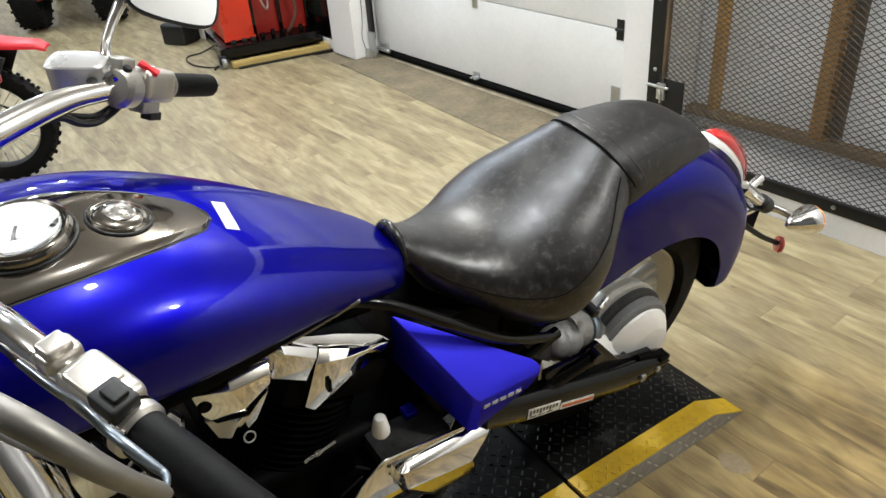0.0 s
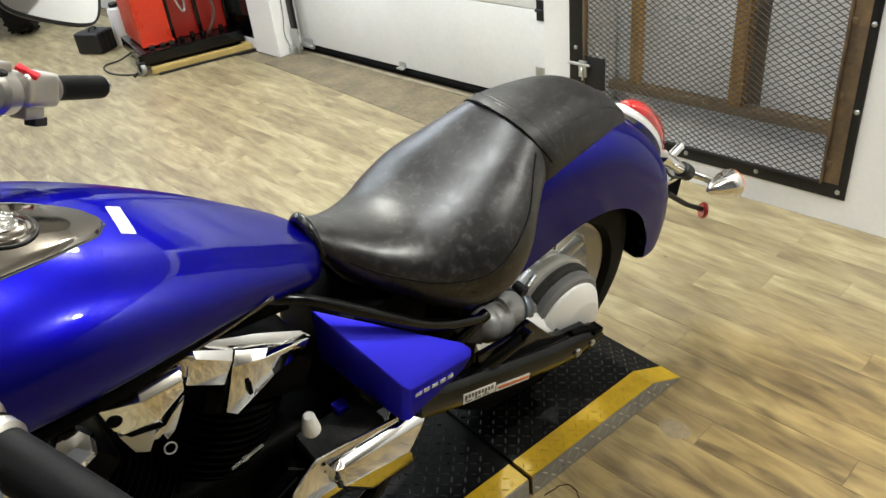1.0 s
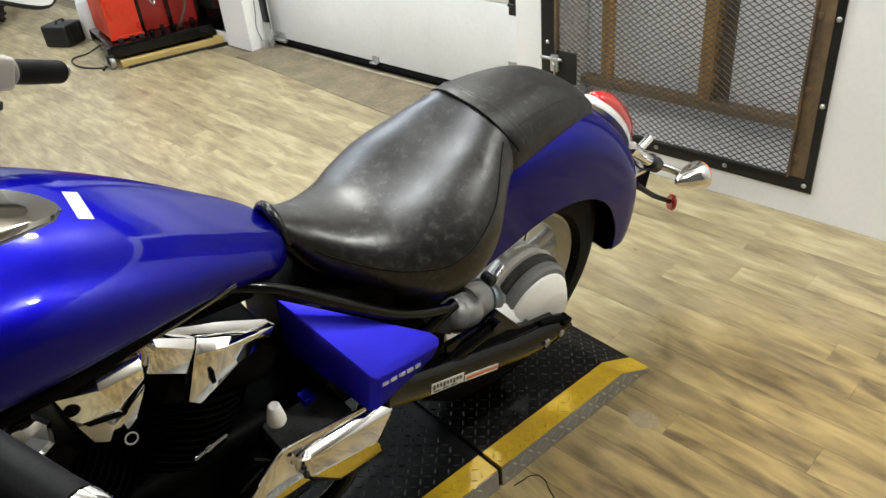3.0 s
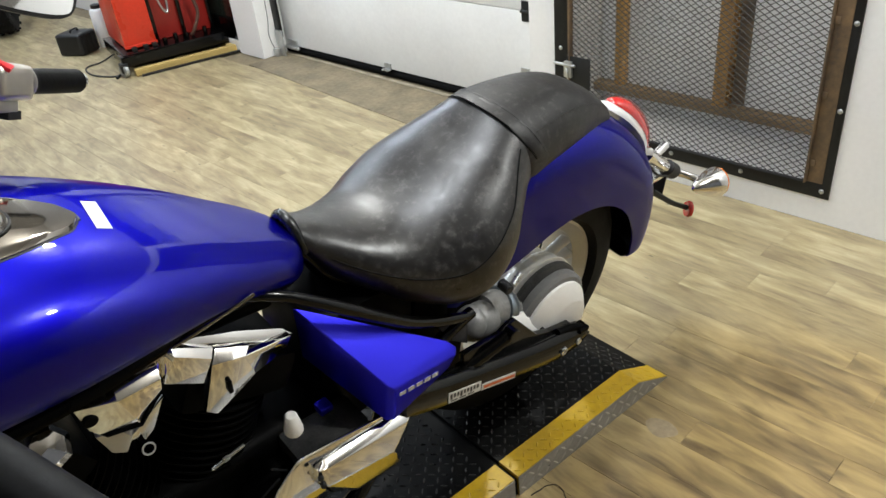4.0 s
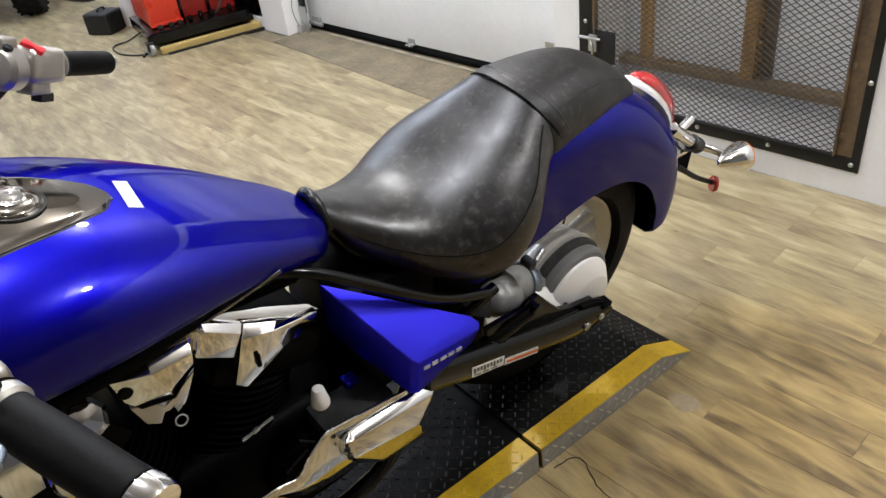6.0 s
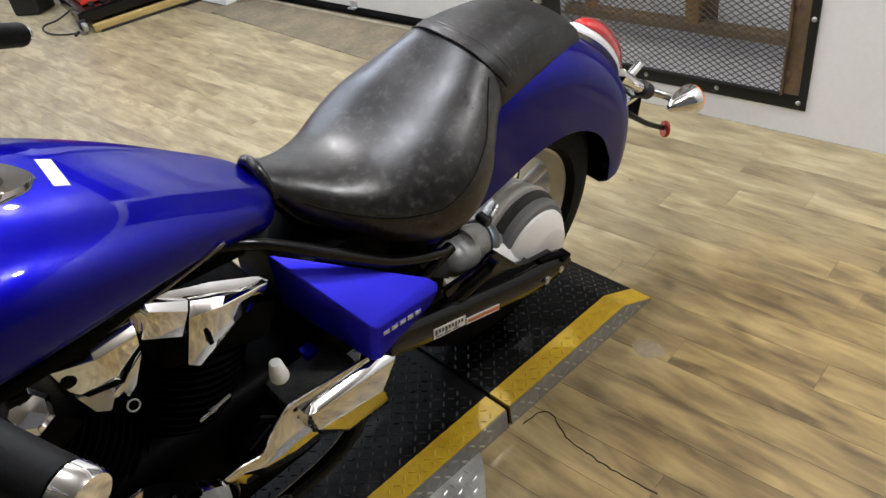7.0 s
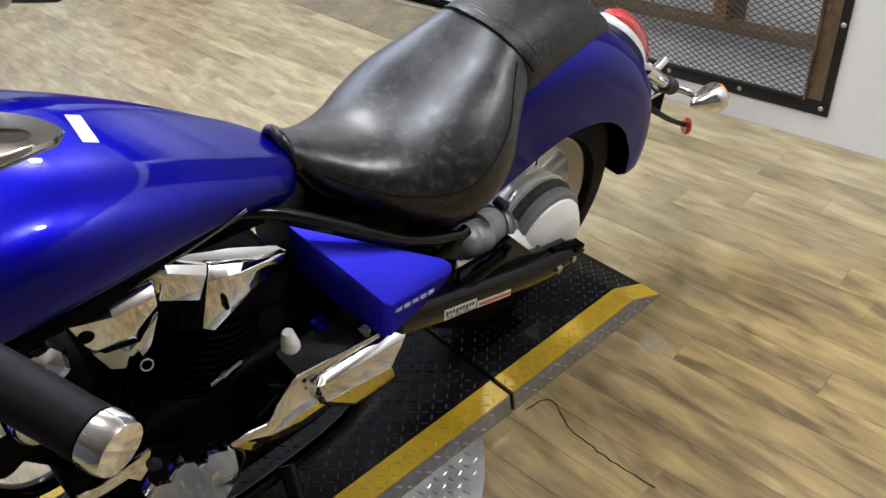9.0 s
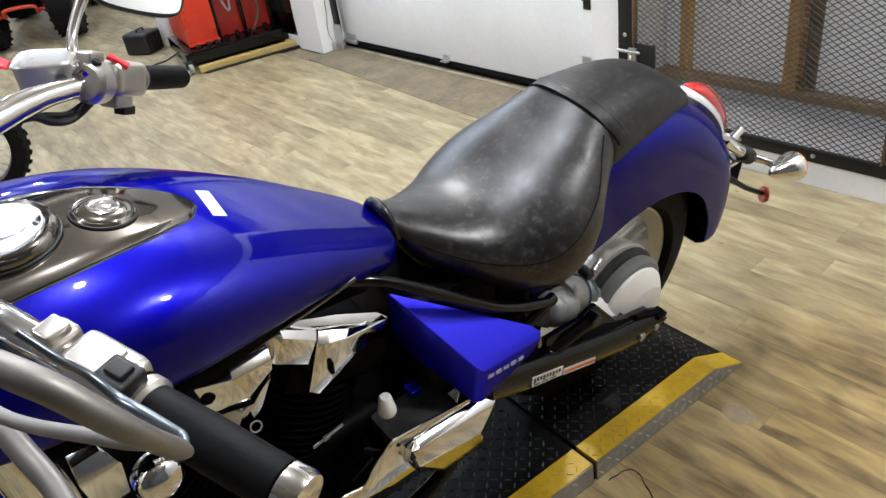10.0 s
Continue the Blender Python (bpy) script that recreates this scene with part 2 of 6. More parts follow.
def wood_floor(name, per_object):
    """Grey-oak laminate: pale and tan boards, long grain along y, knots and scuffs."""
    m = bpy.data.materials.new(name)
    m.use_nodes = True
    nt = m.node_tree
    n, l = nt.nodes, nt.links
    b = n["Principled BSDF"]
    geo = n.new("ShaderNodeNewGeometry")
    if per_object:
        rnd = n.new("ShaderNodeObjectInfo").outputs["Random"]
    else:
        rnd = geo.outputs["Random Per Island"]
    off = n.new("ShaderNodeCombineXYZ")
    mul = n.new("ShaderNodeMath")
    mul.operation = "MULTIPLY"
    mul.inputs[1].default_value = 37.0
    l.new(rnd, mul.inputs[0])
    l.new(mul.outputs[0], off.inputs[2])
    vadd = n.new("ShaderNodeVectorMath")
    l.new(geo.outputs["Position"], vadd.inputs[0])
    l.new(off.outputs[0], vadd.inputs[1])
    mp = n.new("ShaderNodeMapping")
    mp.inputs["Rotation"].default_value = (0, 0, radians(-4))
    mp.inputs["Scale"].default_value = (1, 0.09, 1)
    l.new(vadd.outputs[0], mp.inputs["Vector"])
    grain = n.new("ShaderNodeTexNoise")
    grain.inputs["Scale"].default_value, grain.inputs["Detail"].default_value, grain.inputs["Roughness"].default_value = 150, 7, 0.75
    l.new(mp.outputs[0], grain.inputs["Vector"])
    mp2 = n.new("ShaderNodeMapping")
    mp2.inputs["Rotation"].default_value = (0, 0, radians(-4))
    mp2.inputs["Scale"].default_value = (1, 0.22, 1)
    l.new(vadd.outputs[0], mp2.inputs["Vector"])
    cloud = n.new("ShaderNodeTexNoise")
    cloud.inputs["Scale"].default_value, cloud.inputs["Detail"].default_value, cloud.inputs["Distortion"].default_value = 22, 10, 0.5
    l.new(mp2.outputs[0], cloud.inputs["Vector"])
    ramp = n.new("ShaderNodeValToRGB")
    e = ramp.color_ramp.elements
    e[0].position, e[0].color = 0.35, (0.190, 0.148, 0.084, 1)
    e[1].position, e[1].color = 0.67, (0.540, 0.472, 0.298, 1)
    k = e.new(0.50)
    k.color = (0.345, 0.284, 0.158, 1)
    s1 = n.new("ShaderNodeMath")
    s1.operation = "MULTIPLY_ADD"
    s1.inputs[1].default_value = 0.56
    l.new(cloud.outputs["Fac"], s1.inputs[0])
    s2 = n.new("ShaderNodeMath")
    s2.operation = "MULTIPLY"
    s2.inputs[1].default_value = 0.30
    l.new(grain.outputs["Fac"], s2.inputs[0])
    s3 = n.new("ShaderNodeMath")
    s3.operation = "MULTIPLY_ADD"
    s3.inputs[1].default_value = 0.085
    l.new(rnd, s3.inputs[0])
    l.new(s2.outputs[0], s3.inputs[2])
    l.new(s3.outputs[0], s1.inputs[2])
    l.new(s1.outputs[0], ramp.inputs["Fac"])
    vor = n.new("ShaderNodeTexVoronoi")
    vor.inputs["Scale"].default_value = 8.5
    mp3 = n.new("ShaderNodeMapping")
    mp3.inputs["Scale"].default_value = (1.7, 0.6, 1)
    l.new(vadd.outputs[0], mp3.inputs["Vector"])
    l.new(mp3.outputs[0], vor.inputs["Vector"])
    kn = n.new("ShaderNodeMapRange")
    kn.inputs["From Min"].default_value, kn.inputs["From Max"].default_value = 0.015, 0.075
    kn.inputs["To Min"].default_value, kn.inputs["To Max"].default_value = 0.22, 1.0
    l.new(vor.outputs["Distance"], kn.inputs["Value"])
    km = n.new("ShaderNodeMix")
    km.data_type, km.blend_type = "RGBA", "MULTIPLY"
    km.inputs["Factor"].default_value = 1.0
    l.new(ramp.outputs[0], km.inputs["A"])
    l.new(kn.outputs[0], km.inputs["B"])
    # pale scuffs and dirt, independent of the boards
    dirt = n.new("ShaderNodeTexNoise")
    dirt.inputs["Scale"].default_value, dirt.inputs["Detail"].default_value, dirt.inputs["Distortion"].default_value = 2.4, 6, 1.2
    l.new(geo.outputs["Position"], dirt.inputs["Vector"])
    dr = n.new("ShaderNodeMapRange")
    dr.inputs["From Min"].default_value, dr.inputs["From Max"].default_value = 0.52, 0.72
    dr.inputs["To Max"].default_value = 0.25
    l.new(dirt.outputs["Fac"], dr.inputs["Value"])
    dm = n.new("ShaderNodeMix")
    dm.data_type = "RGBA"
    dm.inputs["B"].default_value = (0.32, 0.27, 0.18, 1)
    l.new(dr.outputs[0], dm.inputs["Factor"])
    l.new(km.outputs["Result"], dm.inputs["A"])
    # browner, darker floor on one side of the turntable, with faint arcs round it
    dist = n.new("ShaderNodeVectorMath")
    dist.operation = "DISTANCE"
    dist.inputs[1].default_value = (-0.69, 0.01, 0.0)
    l.new(geo.outputs["Position"], dist.inputs[0])
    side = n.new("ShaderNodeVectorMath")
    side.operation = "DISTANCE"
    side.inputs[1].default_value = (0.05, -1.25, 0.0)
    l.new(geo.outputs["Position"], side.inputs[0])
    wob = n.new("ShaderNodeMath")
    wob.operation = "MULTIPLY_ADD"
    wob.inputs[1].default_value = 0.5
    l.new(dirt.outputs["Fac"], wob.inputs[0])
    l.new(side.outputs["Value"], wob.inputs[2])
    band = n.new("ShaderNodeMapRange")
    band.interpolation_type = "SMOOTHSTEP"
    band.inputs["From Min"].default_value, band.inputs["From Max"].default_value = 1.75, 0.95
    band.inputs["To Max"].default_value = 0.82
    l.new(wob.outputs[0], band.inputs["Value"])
    sw = n.new("ShaderNodeTexNoise")
    sw.noise_dimensions = "2D"
    sw.inputs["Scale"].default_value, sw.inputs["Detail"].default_value = 7, 3
    swv = n.new("ShaderNodeCombineXYZ")
    l.new(dist.outputs["Value"], swv.inputs[0])
    l.new(swv.outputs[0], sw.inputs["Vector"])
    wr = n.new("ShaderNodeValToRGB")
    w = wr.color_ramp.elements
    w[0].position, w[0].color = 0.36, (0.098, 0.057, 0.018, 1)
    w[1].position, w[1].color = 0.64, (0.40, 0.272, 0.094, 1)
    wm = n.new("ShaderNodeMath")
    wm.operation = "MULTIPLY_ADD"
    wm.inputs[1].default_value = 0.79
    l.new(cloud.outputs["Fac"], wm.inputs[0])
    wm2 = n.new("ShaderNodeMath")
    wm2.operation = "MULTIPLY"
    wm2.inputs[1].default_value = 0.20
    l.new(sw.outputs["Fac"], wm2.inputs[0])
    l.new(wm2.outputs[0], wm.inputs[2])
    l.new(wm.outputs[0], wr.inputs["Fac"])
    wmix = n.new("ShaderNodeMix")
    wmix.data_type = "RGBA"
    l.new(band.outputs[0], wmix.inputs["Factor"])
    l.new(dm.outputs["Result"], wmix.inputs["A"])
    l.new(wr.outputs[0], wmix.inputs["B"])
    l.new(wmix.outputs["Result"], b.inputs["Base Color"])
    rr = n.new("ShaderNodeMapRange")
    rr.inputs["To Min"].default_value, rr.inputs["To Max"].default_value = 0.30, 0.52
    l.new(dirt.outputs["Fac"], rr.inputs["Value"])
    l.new(rr.outputs[0], b.inputs["Roughness"])
    bp = n.new("ShaderNodeBump")
    bp.inputs["Distance"].default_value = 0.0006
    l.new(grain.outputs["Fac"], bp.inputs["Height"])
    l.new(bp.outputs[0], b.inputs["Normal"])
    return m


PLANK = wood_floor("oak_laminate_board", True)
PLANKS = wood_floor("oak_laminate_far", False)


# ---- mesh helpers ----
def part(name, bm, material, parent=None, label="", smooth=40.0, m=None):
    """Links a bmesh as one mesh object, under a thing or a part."""
    me = bpy.data.meshes.new(name)
    bmesh.ops.recalc_face_normals(bm, faces=bm.faces)
    bm.to_mesh(me)
    bm.free()
    me.materials.append(material)
    if smooth:
        for p in me.polygons:
            p.use_smooth = True
        me.set_sharp_from_angle(angle=radians(smooth))
    ob = new(name, me)
    if m is not None:
        ob.matrix_basis = m
    if parent is not None:
        ob.parent = parent
    if label:
        tagged(ob, label)
    return ob


def thing(name, label, category, m=None, group="", kind=""):
    ob = new(name)
    ob.empty_display_size = 0.1
    if m is not None:
        ob.matrix_basis = m
    return tagged(ob, label, category, group, kind)


def bm_box(x0, x1, y0, y1, z0, z1, bevel=0.0, seg=2):
    bm = bmesh.new()
    bmesh.ops.create_cube(bm, size=1)
    for v in bm.verts:
        v.co = Vector(((x0 + x1) / 2 + v.co.x * (x1 - x0), (y0 + y1) / 2 + v.co.y * (y1 - y0), (z0 + z1) / 2 + v.co.z * (z1 - z0)))
    if bevel:
        bmesh.ops.bevel(bm, geom=bm.edges[:], offset=bevel, segments=seg, affect="EDGES", profile=0.6)
    return bm


def bm_rings(rings, closed=True, caps=True):
    """Skin through rings of equal length."""
    bm = bmesh.new()
    vs = [[bm.verts.new(p) for p in r] for r in rings]
    n = len(vs[0])
    for a, b in zip(vs, vs[1:]):
        for i in range(n if closed else n - 1):
            j = (i + 1) % n
            bm.faces.new((a[i], a[j], b[j], b[i]))
    if caps and closed:
        bm.faces.new(vs[0])
        bm.faces.new(vs[-1][::-1])
    return bm


def spline(pts, n):
    """Points along a smooth curve through pts; extra columns (radii) run along."""
    p = [np.array(q, float) for q in pts]
    p = [2 * p[0] - p[1]] + p + [2 * p[-1] - p[-2]]
    out = []
    for i in range(1, len(p) - 2):
        for k in range(n):
            t = k / n
            a, b, c, d = p[i - 1], p[i], p[i + 1], p[i + 2]
            out.append(0.5 * (2 * b + (c - a) * t + (2 * a - 5 * b + 4 * c - d) * t * t + (3 * b - a - 3 * c + d) * t ** 3))
    out.append(p[-2])
    return out


def bm_tube(pts, radius=0.01, seg=12, n=6, flat=1.0):
    """Tube along a smooth path; a point may carry its own radius as a fourth number."""
    q = spline([(*a[:3], a[3] if len(a) > 3 else radius) for a in pts], n)
    rings, side = [], None
    for i, a in enumerate(q):
        d = Vector((q[min(i + 1, len(q) - 1)] - q[max(i - 1, 0)])[:3]).normalized()
        if side is None:
            side = d.orthogonal().normalized()
        side = (side - d * side.dot(d)).normalized()
        up = d.cross(side)
        r = a[3]
        rings.append([Vector(a[:3]) + side * (math.cos(w) * r) + up * (math.sin(w) * r * flat) for w in (2 * math.pi * k / seg for k in range(seg))])
    return bm_rings(rings)


def bm_lathe(profile, seg=32, axis=Matrix()):
    """Profile of (radius, height) turned about z, then placed by axis."""
    rings = [[axis @ Vector((r * math.cos(w), r * math.sin(w), h)) for w in (2 * math.pi * k / seg for k in range(seg))] for r, h in profile]
    return bm_rings(rings)


def along(a, b):
    """A frame at a whose z runs to b."""
    a, b = Vector(a), Vector(b)
    return Matrix.Translation(a) @ (b - a).to_track_quat("Z", "Y").to_matrix().to_4x4()


def bm_rod(a, b, r, seg=16, bevel=0.002):
    h = (Vector(b) - Vector(a)).length
    e = min(bevel, r * 0.5, h * 0.3)
    return bm_lathe([(r - e, 0), (r, e), (r, h - e), (r - e, h)], seg, along(a, b))


def bm_prism(points, thick, m=Matrix(), bevel=0.0):
    """Flat outline of (x, y), thickened along z from 0."""
    bm = bmesh.new()
    f = bm.faces.new([bm.verts.new((x, y, 0)) for x, y in points])
    r = bmesh.ops.extrude_face_region(bm, geom=[f])
    for v in r["geom"]:
        if isinstance(v, bmesh.types.BMVert):
            v.co.z += thick
    if bevel:
        bmesh.ops.bevel(bm, geom=bm.edges[:], offset=bevel, segments=2, affect="EDGES", profile=0.6)
    bmesh.ops.transform(bm, matrix=m, verts=bm.verts)
    return bm


def bm_join(*bms):
    me = bpy.data.meshes.new("tmp")
    out = bmesh.new()
    for b in bms:
        b.to_mesh(me)
        b.free()
        out.from_mesh(me)
    bpy.data.meshes.remove(me)
    return out


def bm_facets(verts, faces, back=(0, 0.025, -0.004), bevel=0.0012):
    """Folded sheet of flat facets, thickened backwards into a closed body with softened folds."""
    bm = bmesh.new()
    a = [bm.verts.new(v) for v in verts]
    b = [bm.verts.new(Vector(v) + Vector(back)) for v in verts]
    count = {}
    for f in faces:
        bm.faces.new([a[i] for i in f])
        bm.faces.new([b[i] for i in reversed(f)])
        for i, j in zip(f, f[1:] + f[:1]):
            count[frozenset((i, j))] = count.get(frozenset((i, j)), 0) + 1
    for f in faces:
        for i, j in zip(f, f[1:] + f[:1]):
            if count[frozenset((i, j))] == 1:
                bm.faces.new((a[i], b[i], b[j], a[j]))
    bmesh.ops.recalc_face_normals(bm, faces=bm.faces)
    if bevel:
        bmesh.ops.bevel(bm, geom=bm.edges[:], offset=bevel, segments=2, affect="EDGES", profile=0.6)
    return bm


def bm_torus(R, r, seg=64, ring=16, axis=Matrix()):
    rings = []
    for i in range(seg + 1):
        w = 2 * math.pi * i / seg
        rings.append([axis @ Vector(((R + r * math.cos(k)) * math.cos(w), (R + r * math.cos(k)) * math.sin(w), r * math.sin(k))) for k in (2 * math.pi * j / ring for j in range(ring))])
    return bm_rings(rings, True, False)


def ring_section(x, w, zb, zt, seg=28, p=2.4, yc=0.0, low=1.0, zm=None):
    """Closed rounded section at x: half-width w, bottom zb, top zt; zm: height of the widest point; low: width of the lower half."""
    zm = (zb + zt) / 2 if zm is None else zm
    out = []
    for k in range(seg):
        a = 2 * math.pi * k / seg
        c, s = math.cos(a), math.sin(a)
        y = abs(c) ** (2 / p) * math.copysign(1, c) * w
        if s < 0:
            y *= 1 - (1 - low) * abs(s)
        h = (zt - zm) if s > 0 else (zm - zb)
        out.append(Vector((x, yc + y, zm + abs(s) ** (2 / p) * math.copysign(1, s) * h)))
    return out


# ---- the room ----
def slab(name, x0, x1, y0, y1, z0, z1, material, m=ROOM, label="", category="", kind="structure", parent=None, bevel=0.0):
    ob = part(name, bm_box(x0, x1, y0, y1, z0, z1, bevel), material, parent, "", 30, m if parent is None else None)
    if parent is None:
        tagged(ob, label, category, "", kind)
    elif label:
        tagged(ob, label)
    return ob


H = CEIL
floor = slab("floor", -6.5, 0.6, -4.6, 8.4, -0.12, -0.009, CONCRETE, ROOM, "worn grey-oak laminate board floor", "floor")
slab("ceiling", -6.5, 0.6, -4.6, 8.4, H, H + 0.12, CEILMAT, ROOM, "plain painted showroom ceiling", "ceiling")
# wall with the screened opening and the overhead door
east = thing("wall_east", "white painted wall with a screened opening and an overhead door", "wall", ROOM, kind="structure")
HW = 2.3                                          # white paint below; above it, out of view, darkened to cut reflections
for y0, y1, z0, z1, x0 in ((-4.6, -0.29, 0, HW, 0.0), (0.735, 0.905, 0, HW, 0.0), (-0.29, 0.735, 0, 0.12, 0.0), (-0.29, 0.735, 2.15, HW, 0.0),
                           (3.07, 3.335, 0, HW, 0.065), (3.335, 4.5, 0, 0.07, 0.075), (3.335, 4.5, 2.15, HW, 0.065), (4.5, 8.4, 0, HW, 0.065)):
    part("wall_panel", bm_box(x0, 0.42, y0, y1, z0, z1), WALLWHITE, east)
part("upper_wall", bm_box(0.0, 0.42, -4.6, 8.4, HW, H), WALLUPPER, east, "unseen upper wall, darkened to cut reflections on the bike")
slab("wall_north", -6.5, 0.6, 8.4, 8.6, -0.1, H, WALLWHITE, ROOM, "plain white painted showroom wall", "wall")
# unseen south and west walls, kept dark to deepen reflections and contrast
slab("wall_south", -6.5, 0.6, -4.8, -4.6, -0.1, H, WALLDARK, ROOM, "plain unseen showroom wall, darkened to deepen reflections", "wall")
slab("wall_west", -6.7, -6.5, -4.6, 8.4, -0.1, H, WALLDARK, ROOM, "plain unseen showroom wall, darkened to deepen reflections", "wall")
strip = part("door_threshold", bm_prism([(-0.052, 3.068), (-0.215, 0.907), (0.42, 0.907), (0.42, 3.068)], 0.0115, Matrix.Translation((0, 0, -0.0085)), 0.001), CONCRETE, None, "", 30, ROOM)
tagged(strip, "stained brown concrete strip before the overhead door", "threshold", "", "structure")
lip = part("sill_strip", bm_prism([(0.205, 3.06), (0.180, 0.91), (0.205, 0.91), (0.229, 3.06)], 0.003, Matrix.Translation((0, 0, 0.0035)), 0.0008), mat("pale_sill_concrete", (0.36, 0.31, 0.22), 0.7, 0, 0.25, 60, 9, 0.0006), strip, "pale worn strip along the door")

# ---- screened opening: studs, panel and expanded-metal gate ----
framing = thing("wall_framing", "bare pine studs and foil-faced panel behind the screen", "wall framing", ROOM, kind="structure")
part("back_panel", bm_box(0.262, 0.30, -0.288, 0.733, 0.121, 2.148), BACKPANEL, framing, "grey foil-faced panel")
part("ledge", bm_box(0.012, 0.26, -0.288, 0.733, 0.1205, 0.136, 0.003), WALLWHITE, framing, "white painted ledge")
for y0, y1, x0 in ((0.606, 0.642, 0.215), (0.155, 0.207, 0.205), (-0.288, -0.24, 0.20)):
    part("stud", bm_box(x0, 0.2615, y0, y1, 0.238, 2.14, 0.003), STUD, framing, "pine stud")
part("bottom_rail", bm_box(0.200, 0.2615, -0.2395, 0.733, 0.2065, 0.2375, 0.003), RAILWOOD, framing, "dusty pine rail")
# dark strip put here for the shade in the gap beside the stud
part("gap_strip", bm_box(0.2595, 0.2625, 0.106, 0.1545, 0.24, 2.14, 0.0005), RUSTFRAME, framing, "dark strip drawn for the gap beside the stud")
for y in (0.42, 0.47):
    part("screw_cap", bm_rod((0.262, y, 0.52), (0.256, y, 0.52), 0.008, 10), ZINC, framing)

gate = thing("mesh_gate", "dark steel gate of expanded metal mesh bolted over the wall opening", "gate", ROOM)
for nm, y0, y1, z0, z1 in (("left_bar", 0.713, 0.775, 0.093, 2.2), ("right_bar", -0.328, -0.3015, 0.093, 2.2), ("bottom_bar", -0.301, 0.7125, 0.093, 0.142), ("top_bar", -0.2765, 0.7125, 2.15, 2.2)):
    part("frame_bar", bm_box(-0.007, -0.0005, y0, y1, z0, z1, 0.0012), STEELFRAME, gate, "dark flat steel bar")
for y0, y1 in ((-0.301, -0.247), (0.69, 0.7125)):
    part("angle_iron", bm_join(bm_box(-0.0065, -0.0005, y0, y1, 0.1425, 2.149, 0.001), bm_box(-0.026, -0.0068, y1 - 0.005 if y0 < 0 else y0, y1 if y0 < 0 else y0 + 0.005, 0.1425, 2.149, 0.001)), RUSTFRAME, gate, "rusty brown angle iron")
part("angle_iron", bm_box(-0.026, -0.0072, -0.2465, 0.6895, 0.1425, 0.147, 0.001), STEELFRAME, gate, "dark angle iron")
for k in range(9):
    z = 0.2 + 0.23 * k
    part("weld_clip", bm_box(-0.0115, -0.0065, -0.27, -0.25, z, z + 0.022, 0.002), RUSTFRAME, gate)


def expanded_mesh(y0, y1, z0, z1, x, lw=0.062, sw=0.0202, t=0.0016, d=0.0011):
    """Diamond mesh: zigzag strands that meet at the knuckles."""
    verts, faces = [], []
    rows = int((z1 - z0) / sw)
    n = int((y1 - y0) / (lw / 2))
    for r in range(rows):
        for flip in (0, 1):
            zc = z0 + (r + 0.5) * sw
            base = len(verts)
            for i in range(n + 1):
                y = y0 + i * lw / 2
                up = ((i + flip) % 2) - 0.5
                z = zc + up * (sw - 2 * t)
                dx = up * 0.004 + random.uniform(-0.0004, 0.0004)
                for a, b in ((-d, -t), (d, -t), (d, t), (-d, t)):
                    verts.append((x + dx + a, y, z + b))
            for i in range(n):
                p, q = base + 4 * i, base + 4 * i + 4
                for k in range(4):
                    j = (k + 1) % 4
                    faces.append((p + k, p + j, q + j, q + k))
    me = bpy.data.meshes.new("mesh_screen")
    me.from_pydata(verts, [], faces)
    me.materials.append(MESHSTEEL)
    return me


screen = new("mesh_screen", expanded_mesh(-0.2455, 0.6885, 0.1475, 2.148, -0.013))
screen.parent = gate
tagged(screen, "dark expanded diamond mesh", kind="stuff")
for y, z in ((-0.314, 0.667), (-0.314, 0.398), (-0.303, 0.118), (-0.028, 0.117), (-0.314, 0.94), (-0.314, 1.21), (0.242, 0.117), (0.512, 0.117), (0.744, 0.44), (0.744, 0.71), (0.744, 0.98)):
    part("bolt", bm_lathe([(0.0085, 0), (0.0085, 0.001), (0.0065, 0.0038), (0.0025, 0.0052)], 14, along((-0.007, y, z), (-0.02, y, z))), ZINC, gate, "zinc carriage bolt")
latch = part("latch_plate", bm_box(-0.0215, -0.0165, 0.598, 0.706, 0.292, 0.418, 0.001), STEELFRAME, gate, "dark latch plate")
part("latch_body", bm_box(-0.034, -0.022, 0.676, 0.712, 0.335, 0.40, 0.003), ZINC, latch, "zinc latch")
part("latch_bolt", bm_rod((-0.03, 0.66, 0.385), (-0.03, 0.762, 0.385), 0.006, 10), ZINC, latch)
part("latch_bolt", bm_tube([(-0.033, 0.70, 0.372), (-0.04, 0.69, 0.36), (-0.037, 0.69, 0.335), (-0.033, 0.694, 0.325)], 0.004, 8), ZINC, latch)

# ---- overhead door ----
door = thing("overhead_door", "white steel sectional overhead door, closed", "garage door", ROOM)
DY0, DY1, DX = 0.915, 3.055, 0.232
zs = [0.052, 0.478, 0.945, 1.412, 1.879, 2.34]
for k in range(5):
    bm = bm_box(DX, DX + 0.045, DY0, DY1, zs[k] + 0.0015, zs[k + 1] - 0.0015, 0.006)
    part("door_section", bm, DOORWHITE, door, "white steel door section")
part("bottom_seal", bm_tube([(DX + 0.022, DY0, 0.026), (DX + 0.022, (DY0 + DY1) / 2, 0.026), (DX + 0.022, DY1, 0.026)], 0.025, 10, 4), SEALBLK, door, "black rubber seal")
for y, z in ((2.085, 0.478), (1.115, 0.478), (1.115, 0.945), (2.085, 0.945), (3.0, 0.478)):
    h = part("hinge", bm_join(bm_box(DX - 0.004, DX, y - 0.02, y + 0.02, z - 0.045, z + 0.045, 0.001), bm_rod((DX - 0.008, y - 0.022, z), (DX - 0.008, y + 0.022, z), 0.007, 10)), ZINC if y != 1.115 else STEELFRAME, door, "steel door hinge")
